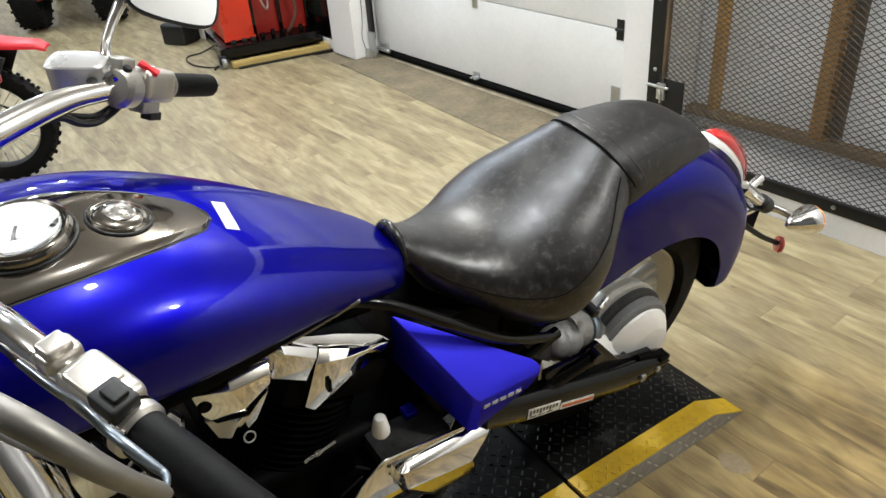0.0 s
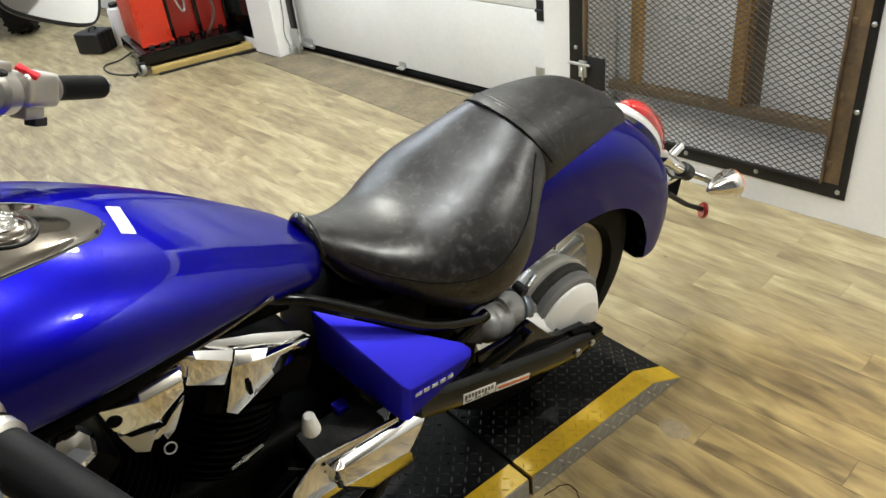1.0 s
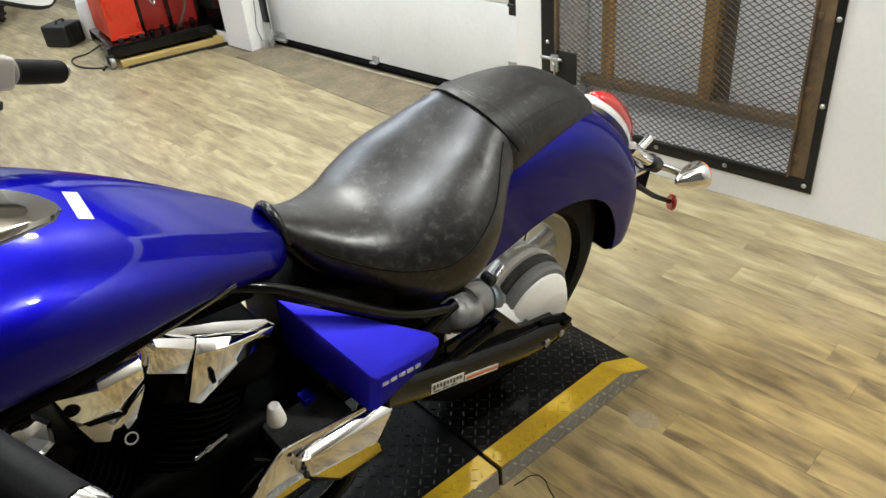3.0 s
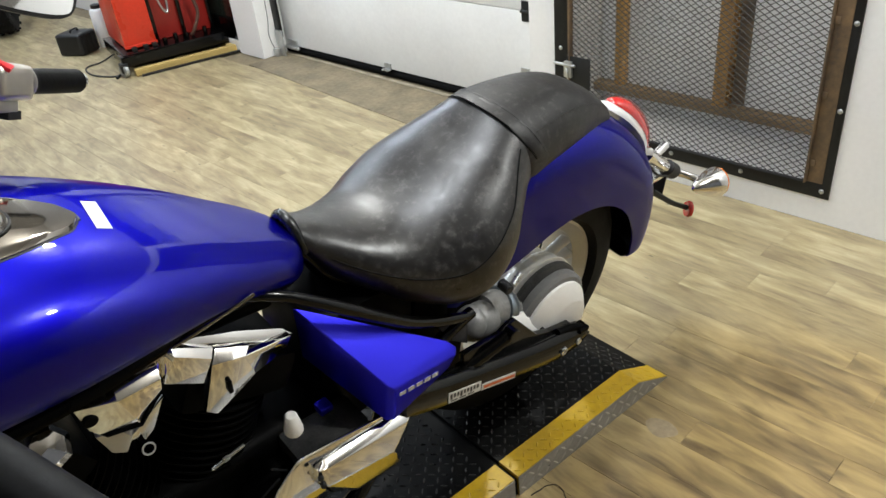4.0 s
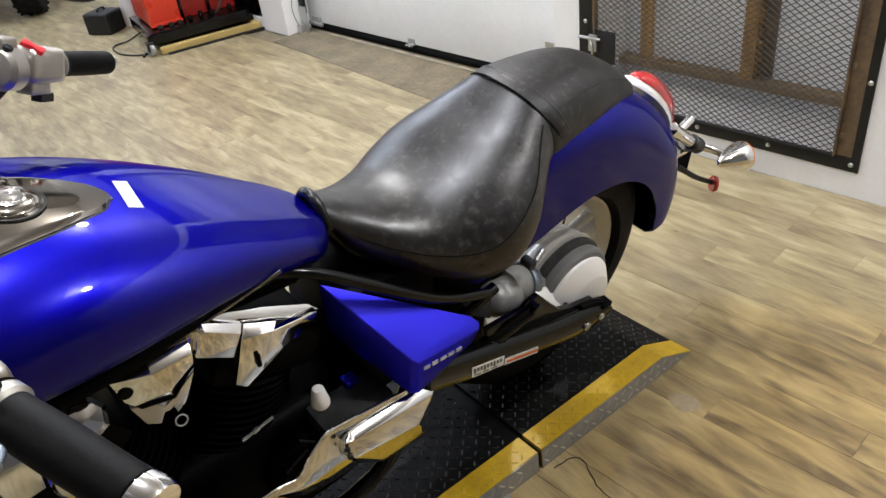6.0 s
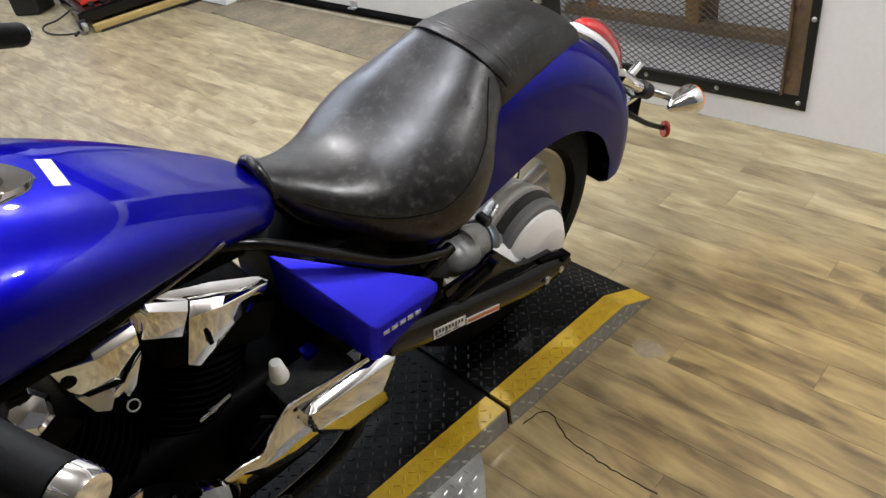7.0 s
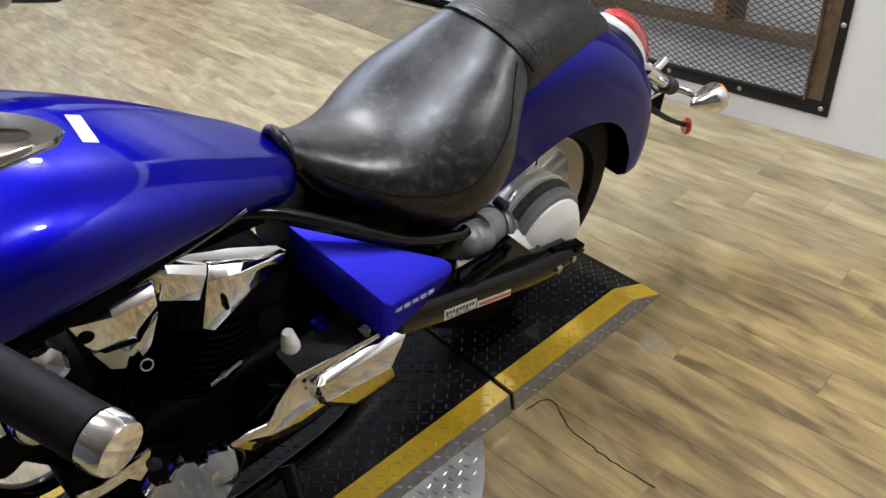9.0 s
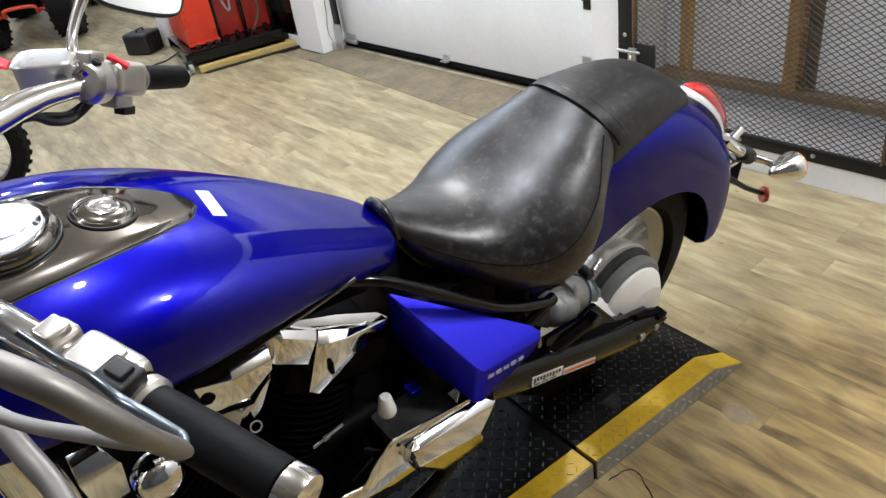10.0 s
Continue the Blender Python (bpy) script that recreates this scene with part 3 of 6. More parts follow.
part("bottom_bracket", bm_join(bm_box(DX - 0.006, DX, 2.07, 2.12, 0.055, 0.085, 0.001), bm_box(DX - 0.03, DX - 0.004, 2.068, 2.122, 0.05, 0.056, 0.001)), ZINC, door, "zinc lift bracket")
part("bottom_bracket", bm_join(bm_box(DX - 0.012, DX, 2.93, 3.02, 0.03, 0.09, 0.002), bm_rod((DX - 0.02, 2.90, 0.05), (DX - 0.02, 3.03, 0.05), 0.012, 12)), ZINC, door, "zinc corner bracket")
part("side_plate", bm_box(DX - 0.005, DX, 1.10, 1.15, 0.14, 0.22, 0.001), ZINC, door)
part("side_seal", bm_box(DX - 0.02, DX - 0.0065, 0.9055, 0.9145, 0.002, 2.3, 0.001), WALLWHITE, door)
track = thing("door_track", "galvanised steel vertical track of the overhead door", "door track", ROOM)
part("track_rail", bm_join(bm_box(DX - 0.055, DX - 0.05, 3.015, 3.063, 0.10, 2.3, 0.0005), bm_box(DX - 0.0495, DX - 0.008, 3.058, 3.063, 0.10, 2.3, 0.0005)), STEELFRAME, track, "grey steel rail")
part("foot_bracket", bm_join(bm_box(DX - 0.07, DX - 0.056, 2.99, 3.05, 0.002, 0.16, 0.001), bm_box(DX - 0.10, DX - 0.071, 3.02, 3.06, 0.002, 0.05, 0.002)), ZINC, track, "zinc foot bracket")
part("lift_cable", bm_tube([(DX - 0.08, 3.062, 0.03), (DX - 0.11, 3.058, 0.14), (DX - 0.09, 3.06, 0.30), (DX - 0.085, 3.062, 0.9)], 0.002, 6), STEELFRAME, track, "thin steel cable")

# ---- glazed door beyond the pillar ----
gdoor = thing("glazed_door", "dark-framed glazed door in the wall, closed", "door", ROOM)
for y0, y1, z0, z1 in ((3.337, 3.40, 0.072, 2.14), (4.43, 4.498, 0.072, 2.14), (3.4005, 4.4295, 0.072, 0.20), (3.4005, 4.4295, 2.05, 2.14)):
    part("door_frame", bm_box(0.085, 0.14, y0, y1, z0, z1, 0.003), GLOSSBLK, gdoor, "black aluminium frame")
part("glass_pane", bm_box(0.105, 0.115, 3.401, 4.429, 0.201, 2.049), DARKGLASS, gdoor, "dark glass pane")
slab("door_backing", 0.43, 0.5, 3.0, 5.0, -0.1, 2.4, WALLWHITE, ROOM, "plain closing wall behind the glazed door", "wall")

# ---- ceiling lamps ----
for lx, ly, watts, tint in LAMPS:
    fx = thing("ceiling_lamp", "unseen bare bulb lamp holder on the ceiling", "ceiling light", pose(lx, ly, H), "ceiling lamps")
    part("rose", bm_lathe([(0.055, -0.001), (0.055, -0.012), (0.045, -0.022), (0.02, -0.028)], 28), WALLWHITE, fx, "white ceiling rose")
    part("socket", bm_lathe([(0.018, -0.0285), (0.020, -0.05), (0.024, -0.075), (0.026, -0.118), (0.022, -0.124)], 24), WALLWHITE, fx, "white bulb socket")

# ---- display platform ----
def lugs(region, pitch, length, width, height, place, keep=None, turn=45.0):
    """Raised lugs of diamond plate over a rectangle (x0, x1, y0, y1) of a plane placed by a function of (x, y, h)."""
    x0, x1, y0, y1 = region
    verts, faces = [], []
    nx, ny = int((x1 - x0) / pitch), int((y1 - y0) / pitch)
    for i in range(nx + 1):
        for j in range(ny + 1):
            cx, cy = x0 + (i + 0.5) * pitch, y0 + (j + 0.5) * pitch
            if cx > x1 - length * 0.4 or cy > y1 - length * 0.4 or (keep and not keep(cx, cy)):
                continue
            a = radians(turn if (i + j) % 2 else turn + 90)
            u, v = Vector((math.cos(a), math.sin(a))), Vector((-math.sin(a), math.cos(a)))
            b = len(verts)
            for s, t, h in ((-1, 0, 0), (-0.45, -1, 0), (0.45, -1, 0), (1, 0, 0), (0.45, 1, 0), (-0.45, 1, 0), (-0.5, 0, 1), (0.5, 0, 1)):
                q = Vector((cx, cy)) + u * (s * length / 2) + v * (t * width / 2)
                verts.append(place(q.x, q.y, h * height))
            faces += [(b, b + 1, b + 6), (b + 1, b + 2, b + 7, b + 6), (b + 2, b + 3, b + 7), (b + 3, b + 4, b + 7), (b + 4, b + 5, b + 6, b + 7), (b + 5, b, b + 6)]
    bm = bmesh.new()
    vs = [bm.verts.new(p) for p in verts]
    for f in faces:
        bm.faces.new([vs[k] for k in f])
    return bm


PZ, PE = 0.060, 0.270
plat = thing("display_platform", "black and yellow painted diamond-plate motorcycle platform with ramp end", "platform", pose(0, 0, 0, 0, 0, -1.2))


def deck(x0, x1, tip=None):
    """One length of the platform: black deck, yellow edges, bare sides; tip: where a ramp end meets the floor."""
    end = tip or x1
    def top(x):
        return PZ if x <= x1 else PZ + (0.004 - PZ) * (x - x1) / (end - x1)
    xs = [x0, x1] + ([end] if tip else [])
    prof = [(x, top(x)) for x in xs]
    def body(y0, y1, lift, z0):
        rings = []
        for y in (y0, y1):
            rings.append([Vector((x, y, z + lift)) for x, z in prof] + [Vector((x, y, z0 if not tip or x < end else min(z0, 0.001))) for x, z in reversed(prof)])
        return bm_rings(rings)
    d = part("deck_plate", body(-0.2085, 0.2085, 0.0, 0.002), PLATEBLK, plat, "black painted diamond plate", 20)
    def pl(x, y, h):
        return Vector((x, y, top(x) + h))
    part("lug_pattern", lugs((x0, end - 0.01, -0.205, 0.205), 0.0215, 0.0185, 0.0048, 0.0017, pl), LUGBLK, d, smooth=0)["kind"] = "stuff"
    for s in (-1, 1):
        y0, y1 = (-PE, -0.209) if s < 0 else (0.209, PE)
        e = part("edge_strip", body(y0, y1, 0.0012, 0.03 if not tip else 0.002), PLATEYEL, plat, "worn yellow painted edge", 20)
        part("lug_pattern", lugs((x0, end - 0.012, y0 + 0.003, y1 - 0.003), 0.0215, 0.0185, 0.0048, 0.0017, lambda x, y, h: pl(x, y, h + 0.0012)), PLATEYEL, e, smooth=0)["kind"] = "stuff"
        ys = s * (PE + 0.0005)
        bm = bm_rings([[Vector((x, ys + k * s * 0.0015, z - 0.001)) for x, z in prof] + [Vector((x, ys + k * s * 0.0015, 0.001)) for x, z in reversed(prof)] for k in (0, 1)])
        sp = part("side_plate", bm, PLATESIL, plat, "bare diamond-plate side", 20)
        part("lug_pattern", lugs((x0, end - 0.03, 0.003, PZ), 0.0262, 0.0255, 0.0058, 0.0018, lambda x, z, h: Vector((x, ys + s * (0.0015 + h), z)),
                               lambda x, z: z < top(x) - 0.012), LUGSIL, sp, smooth=0)["kind"] = "stuff"


deck(-0.1845, 0.240, 0.358)
deck(-1.08, -0.1965)
deck(-2.10, -1.0865)

# black fill added in the open joints to give them their shade
for x0, x1 in ((-0.1960, -0.1850), (-1.0860, -1.0805)):
    part("gap_fill", bm_box(x0, x1, -0.266, 0.266, 0.003, 0.052, 0.001), SEALBLK, plat, "black fill that darkens the open joint")

DISC = (-0.69, 0.01, 0.483)
disc = thing("turntable_disc", "bare diamond-plate turntable disc under the platform", "turntable", pose(DISC[0], DISC[1], 0))
dp = part("disc_plate", bm_lathe([(DISC[2], 0.0005), (DISC[2], 0.005), (DISC[2] - 0.002, 0.0065), (0.01, 0.0065)], 96), PLATESIL, disc, "bare diamond plate")
part("lug_pattern", lugs((-DISC[2], DISC[2], -DISC[2], DISC[2]), 0.0225, 0.0205, 0.0055, 0.0016, lambda x, y, h: Vector((x, y, 0.0065 + h)),
                       lambda x, y: math.hypot(x, y) < DISC[2] - 0.02 and abs(y) > 0.27, 12), LUGSIL, dp, smooth=0)["kind"] = "stuff"
for k in range(12):
    a = radians(30 * k + 25)
    part("rivet", bm_lathe([(0.008, 0), (0.006, 0.003), (0.001, 0.004)], 10, pose(0.462 * math.cos(a), 0.462 * math.sin(a), 0.0065)), PLATESIL, disc)


# ---- the motorcycle: x to the rear, y to its right, z up from the rear tyre's contact ----
bike = thing("motorcycle", "blue cruiser motorcycle with chrome trim leaning on its side stand", "motorcycle", BIKE)
AX = Vector((0, 0, 0.325))
ROT_Y = Matrix.Rotation(radians(90), 4, "X")      # lathe axis along -y


def lerp(table, x, col):
    for a, b in zip(table, table[1:]):
        if a[0] <= x <= b[0]:
            t = (x - a[0]) / (b[0] - a[0])
            return a[col] + (b[col] - a[col]) * t
    return table[0][col] if x < table[0][0] else table[-1][col]


def smooth_table(rows, n=5):
    return [tuple(q) for q in spline(rows, n)]


# fuel tank: x, half-width, bottom, top
TANK = smooth_table([(-1.30, 0.050, 0.852, 0.899), (-1.285, 0.095, 0.822, 0.926), (-1.22, 0.156, 0.802, 0.957), (-1.10, 0.196, 0.787, 0.984), (-1.0, 0.201, 0.780, 0.988), (-0.90, 0.189, 0.771, 0.968),
                     (-0.80, 0.165, 0.766, 0.927), (-0.70, 0.133, 0.753, 0.875), (-0.62, 0.106, 0.727, 0.825), (-0.575, 0.088, 0.714, 0.796), (-0.548, 0.059, 0.722, 0.778), (-0.540, 0.03, 0.735, 0.768)])
TP = 2.7


def tank_z(x, y):
    w, zb, zt = (lerp(TANK, x, k) for k in (1, 2, 3))
    zm = zb + 0.42 * (zt - zb)
    return zm + (zt - zm) * max(0.0, 1 - min(1, abs(y) / w) ** TP) ** (1 / TP)


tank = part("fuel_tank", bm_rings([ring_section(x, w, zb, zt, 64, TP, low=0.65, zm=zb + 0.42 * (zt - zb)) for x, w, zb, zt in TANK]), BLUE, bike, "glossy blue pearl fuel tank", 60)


def tank_strip(outline_l, outline_r, xs, lift, n=14):
    rings = []
    for x in xs:
        a, b = outline_l(x), outline_r(x)
        top = [Vector((x, a + (b - a) * k / n, tank_z(x, a + (b - a) * k / n) + lift * (1 if 0 < k < n else 0.35))) for k in range(n + 1)]
        low = [Vector((p.x, p.y, p.z - 0.012 - lift)) for p in reversed(top)]
        rings.append(top + low)
    return bm_rings(rings)


CON = smooth_table([(-1.24, 0.03), (-1.20, 0.055), (-1.13, 0.080), (-1.06, 0.088), (-1.01, 0.087), (-0.98, 0.083), (-0.946, 0.075), (-0.90, 0.061), (-0.868, 0.046), (-0.84, 0.030), (-0.828, 0.014), (-0.823, 0.004)])
CY = -0.018                                       # the console sits a little to the left
xs = [c[0] for c in CON]
console = part("tank_console", tank_strip(lambda x: CY - lerp(CON, x, 1), lambda x: CY + lerp(CON, x, 1), xs, 0.006, 20), CONSOLE, tank, "chrome console on the tank, dim reflections put into its colour", 35)
part("console_gasket", tank_strip(lambda x: CY - lerp(CON, x, 1) - 0.0025, lambda x: CY + lerp(CON, x, 1) + 0.0025, [-1.243] + xs[1:-1] + [-0.8205], 0.0012), RUBBER, tank, "thin black gasket", 35)


def on_tank(x, y, lift):
    e = 0.004
    nrm = Vector((-(tank_z(x + e, y) - tank_z(x - e, y)) / (2 * e), -(tank_z(x, y + e) - tank_z(x, y - e)) / (2 * e), 1)).normalized()
    p = Vector((x, y, tank_z(x, y))) + nrm * lift
    return along(p, p + nrm)


m = on_tank(-0.928, CY - 0.002, 0.0015)
cap = part("fuel_cap", bm_lathe([(0.0355, 0.0), (0.0355, 0.006), (0.0335, 0.0082), (0.0315, 0.0082), (0.0305, 0.0075), (0.029, 0.0092), (0.022, 0.0112), (0.012, 0.012), (0.002, 0.0122)], 48, m), CONSOLE, tank, "round chrome fuel cap, darkened for dim reflections")
part("cap_ring", bm_torus(0.0365, 0.0018, 48, 8, m @ Matrix.Translation((0, 0, 0.0045))), RUBBER, cap, "black cap seal")
part("cap_crest", bm_lathe([(0.018, 0.0108), (0.018, 0.0128), (0.0155, 0.0138), (0.0142, 0.0130), (0.009, 0.0134), (0.008, 0.0146), (0.003, 0.0152), (0.001, 0.0153)], 32, m), CHROME, cap, "embossed chrome crest")
part("cap_flap", bm_prism([(-0.006, -0.026), (0.006, -0.026), (0.0075, -0.012), (-0.0075, -0.012)], 0.0026, m @ Matrix.Translation((0, 0, 0.0098)) @ pose(0, 0, 0, 0, 0, 60), 0.0006), CHROME, cap, "lock flap of the cap")
m = on_tank(-1.031, CY, 0.001)
speedo = part("speedometer", bm_lathe([(0.0575, 0.0), (0.0575, 0.010), (0.0545, 0.0175), (0.051, 0.0195), (0.0475, 0.0175), (0.046, 0.010), (0.002, 0.010)], 56, m), CONSOLE, tank, "chrome speedometer rim in the console, darkened for dim reflections")
part("dial", bm_lathe([(0.0455, 0.0105), (0.0455, 0.0125), (0.002, 0.0125)], 40, m), LABEL_W, speedo, "pale dial")
part("dial_glass", bm_lathe([(0.0475, 0.0155), (0.044, 0.0215), (0.034, 0.0265), (0.02, 0.0292), (0.002, 0.0300)], 40, m), GLASS, speedo, "domed glass").visible_shadow = False
part("needle", bm_prism([(-0.0016, 0.0), (0.0016, 0.0), (0.0006, 0.036), (-0.0006, 0.036)], 0.001, m @ Matrix.Translation((0, 0, 0.0135)) @ pose(0, 0, 0, 0, 0, 120)), LABEL_K, speedo, "thin dark needle")
part("dial_ring", bm_torus(0.0585, 0.0018, 56, 8, m @ Matrix.Translation((0, 0, 0.003))), RUBBER, speedo, "black rim gasket")
part("gauge_housing", tank_strip(lambda x: CY - 0.020, lambda x: CY + 0.020, [-0.978, -0.974, -0.970, -0.967], 0.0085, 8), CONSOLE, console)


def on_tank_rect(a, b, half, lift=0.0008, n=8):
    """Thin label on the tank from a to b."""
    a, b = Vector(a), Vector(b)
    d = (b - a).normalized()
    s = Vector((-d.y, d.x))
    rings = []
    for k in range(n + 1):
        c = a + (b - a) * k / n
        q = [c - s * half, c, c + s * half]
        rings.append([Vector((p.x, p.y, tank_z(p.x, p.y) + lift)) for p in q] + [Vector((p.x, p.y, tank_z(p.x, p.y) - 0.001)) for p in reversed(q)])
    return bm_rings(rings)


part("tank_label", on_tank_rect((-0.796, 0.023), (-0.8025, -0.045), 0.0085), LABEL_W, tank, "small plain white label")
# black band stands for trim and for dark reflections under the tank
part("tank_dark_edge", bm_rings([ring_section(x, w * 0.80, zb - 0.004, zb + 0.040, 32, 2.8, low=0.9, zm=zb + 0.012) for x, w, zb, zt in TANK[8:-8]]), EDGEBLK, tank, "black lower edge, trim and dark underside drawn together", 50)

# rider's seat: x, half-width, bottom, top
SEAT = smooth_table([(-0.540, 0.030, 0.752, 0.783), (-0.535, 0.040, 0.736, 0.784), (-0.52, 0.050, 0.711, 0.777), (-0.49, 0.069, 0.660, 0.761), (-0.43, 0.111, 0.608, 0.738), (-0.37, 0.149, 0.564, 0.732), (-0.31, 0.182, 0.538, 0.746),
                     (-0.25, 0.192, 0.534, 0.772), (-0.19, 0.174, 0.556, 0.799), (-0.145, 0.142, 0.604, 0.825), (-0.115, 0.121, 0.649, 0.841), (-0.095, 0.114, 0.68, 0.838)])
SP, SK = 2.3, 0.42


def seat_ring(x, w, zb, zt, seg=64, grow=0.0):
    return ring_section(x, w + grow, zb - grow, zt + grow, seg, SP, low=0.90, zm=zb + SK * (zt - zb))


seat = part("rider_seat", bm_rings([seat_ring(*r) for r in SEAT]), LEATHER, bike, "scuffed black vinyl rider seat", 60)


def seat_line(angs, x0, x1, grow, side=-1):
    """Points along the seat's skin; angs: table of (x, angle in degrees) round the section."""
    pts = []
    for x, w, zb, zt in SEAT:
        if x0 <= x <= x1:
            a = radians(lerp(angs, x, 1))
            zm = zb + SK * (zt - zb)
            c, q = math.cos(a), math.sin(a)
            y = abs(c) ** (2 / SP) * (w + grow)
            if q < 0:
                y *= 1 - 0.10 * abs(q)
            pts.append((x, y * side, zm + math.copysign(abs(q) ** (2 / SP), q) * ((zt - zm) if q > 0 else (zm - zb))))
    return pts


CREASE = [(-0.54, 10), (-0.43, 12), (-0.30, 16), (-0.19, 26), (-0.14, 36), (-0.10, 44)]
for s in (-1, 1):
    part("seat_piping", bm_tube(seat_line(CREASE, -0.50, -0.118, 0.0002, s)[::2], 0.0014, 8, 4), GRIP, seat, "raised piping along the seat edge")
    part("seat_base", bm_tube(seat_line([(-0.54, -62), (-0.1, -62)], -0.535, -0.12, -0.002, s)[::2], 0.012, 10, 3), GLOSSBLK, seat, "black seat base edge")
part("seat_nose_lip", bm_tube([(-0.532, 0.042, 0.742, 0.005), (-0.536, 0.036, 0.760, 0.0075), (-0.538, 0.026, 0.776, 0.0085), (-0.539, 0.010, 0.788, 0.009), (-0.539, -0.010, 0.788, 0.009), (-0.538, -0.026, 0.776, 0.0085), (-0.536, -0.036, 0.760, 0.0075), (-0.532, -0.042, 0.742, 0.005)], seg=16), NOSE, seat, "rolled shiny lip at the nose")

# passenger pad on the fender
PAD = smooth_table([(-0.122, 0.110, 0.722, 0.828), (-0.112, 0.115, 0.716, 0.838), (-0.095, 0.118, 0.714, 0.842), (-0.04, 0.110, 0.718, 0.844), (0.03, 0.099, 0.720, 0.839), (0.09, 0.087, 0.719, 0.822), (0.15, 0.071, 0.712, 0.788), (0.20, 0.054, 0.704, 0.748), (0.228, 0.037, 0.695, 0.718), (0.240, 0.012, 0.690, 0.698)])
pad = part("passenger_seat", bm_rings([ring_section(x, w, zb, zt, 56, 2.5, low=1.0, zm=zb + 0.22 * (zt - zb)) for x, w, zb, zt in PAD]), LEATHER2, bike, "black vinyl passenger seat pad", 60)
def pad_line(x, side_shift, g):
    """One line across seat and pad at x, swept back towards the sides, lying g above the skin."""
    ring = []
    for k in range(57):
        a = radians(6 + 168 * k / 56)
        sh = 0.0
        for _ in range(3):
            xx = x + sh
            w, zb, zt = (lerp(PAD, max(xx, -0.112), c) for c in (1, 2, 3))
            zm = zb + 0.22 * (zt - zb)
            c, q = math.cos(a), math.sin(a)
            y = math.copysign(abs(c) ** 0.8, c) * (w + g)
            z = zm + (zt + g - zm) * math.copysign(abs(q) ** 0.8, q)
            sh = side_shift * max(0.0, zt - z) / 0.10
        ring.append(Vector((xx, y, z)))
    return ring


strap_rows = [pad_line(x, 0.055, g) for x, g in ((-0.132, -0.006), (-0.1318, 0.0004), (-0.129, 0.0011), (-0.104, 0.0011), (-0.1005, 0.0004), (-0.100, -0.006))]
strap = part("seat_strap", bm_rings(strap_rows, False, False), LEATHER2, bike, "black strap across the seat", 50)
part("strap_seam", bm_tube([tuple(p) for p in pad_line(-0.106, 0.055, 0.0010)[2:55]], 0.0008, 5, 1), LEATHER, strap, "sewn seam of the strap")
part("strap_groove", bm_tube([tuple(p) for p in pad_line(-0.1328, 0.055, -0.0004)[2:55]], 0.0018, 6, 1), EDGEBLK, strap, "dark groove before the strap")
for s in (-1, 1):
    part("pad_seam", bm_tube([(x, s * (w + 0.0002) * math.cos(radians(38)) ** 0.8, zb + 0.22 * (zt - zb) + 0.78 * (zt - zb) * math.sin(radians(38)) ** 0.8 + 0.0002) for x, w, zb, zt in PAD[12:-8:2]], 0.0009, 5, 2), LEATHER2, pad, "sewn seam along the pad")


# rear fender: shell round the wheel
def fender_ring(th, crown, half, edge, t=0.004):
    c, s = math.cos(th), math.sin(th)
    out, inn = [], []
    shoulder = crown - 0.078
    prof = [(half * 0.985, edge), (half, (edge + shoulder) / 2), (half, shoulder)] + [(half * abs(math.cos(f)) ** 0.9, shoulder + (crown - shoulder) * math.sin(f) ** 0.9) for f in (radians(a) for a in (12, 25, 40, 55, 70, 82))]
    path = [(-y, r) for y, r in prof] + [(0.0, crown)] + [(y, r) for y, r in reversed(prof)]
    for y, r in path:
        out.append(Vector((AX.x + r * c, y, AX.z + r * s)))
        k = t / max(half, 0.02)
        ri = r - t if r > shoulder else r
        inn.append(Vector((AX.x + ri * c, y * (1 - k), AX.z + ri * s)))
    return out + inn[::-1]


FEN = smooth_table([(148, 0.425, 0.090, 0.285), (130, 0.439, 0.106, 0.240), (110, 0.446, 0.114, 0.226), (90, 0.447, 0.116, 0.234), (70, 0.446, 0.117, 0.254), (50, 0.445, 0.116, 0.277), (32, 0.446, 0.114, 0.298), (18, 0.446, 0.109, 0.315), (8, 0.445, 0.105, 0.328), (0, 0.442, 0.102, 0.335), (-4, 0.439, 0.099, 0.342), (-6.5, 0.434, 0.090, 0.350), (-8, 0.426, 0.074, 0.360)])
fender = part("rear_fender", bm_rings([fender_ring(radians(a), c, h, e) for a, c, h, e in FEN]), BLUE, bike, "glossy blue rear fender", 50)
part("fender_liner", bm_rings([fender_ring(radians(a), c - 0.010, h - 0.006, e + 0.004, 0.002) for a, c, h, e in FEN[:-3]]), ENGBLK, fender, "black fender lining", 50)
part("fender_bolt", bm_lathe([(0.013, 0), (0.012, 0.006), (0.006, 0.010), (0.001, 0.011)], 20, along((0.352, -0.094, 0.512), (0.368, -0.116, 0.520))), CHROME, fender, "chrome acorn nut")

# tail lamp on the fender
def on_fender(th, lift, crown=0.453):
    a = radians(th)
    return Vector((AX.x + (crown + lift) * math.cos(a), 0, AX.z + (crown + lift) * math.sin(a)))


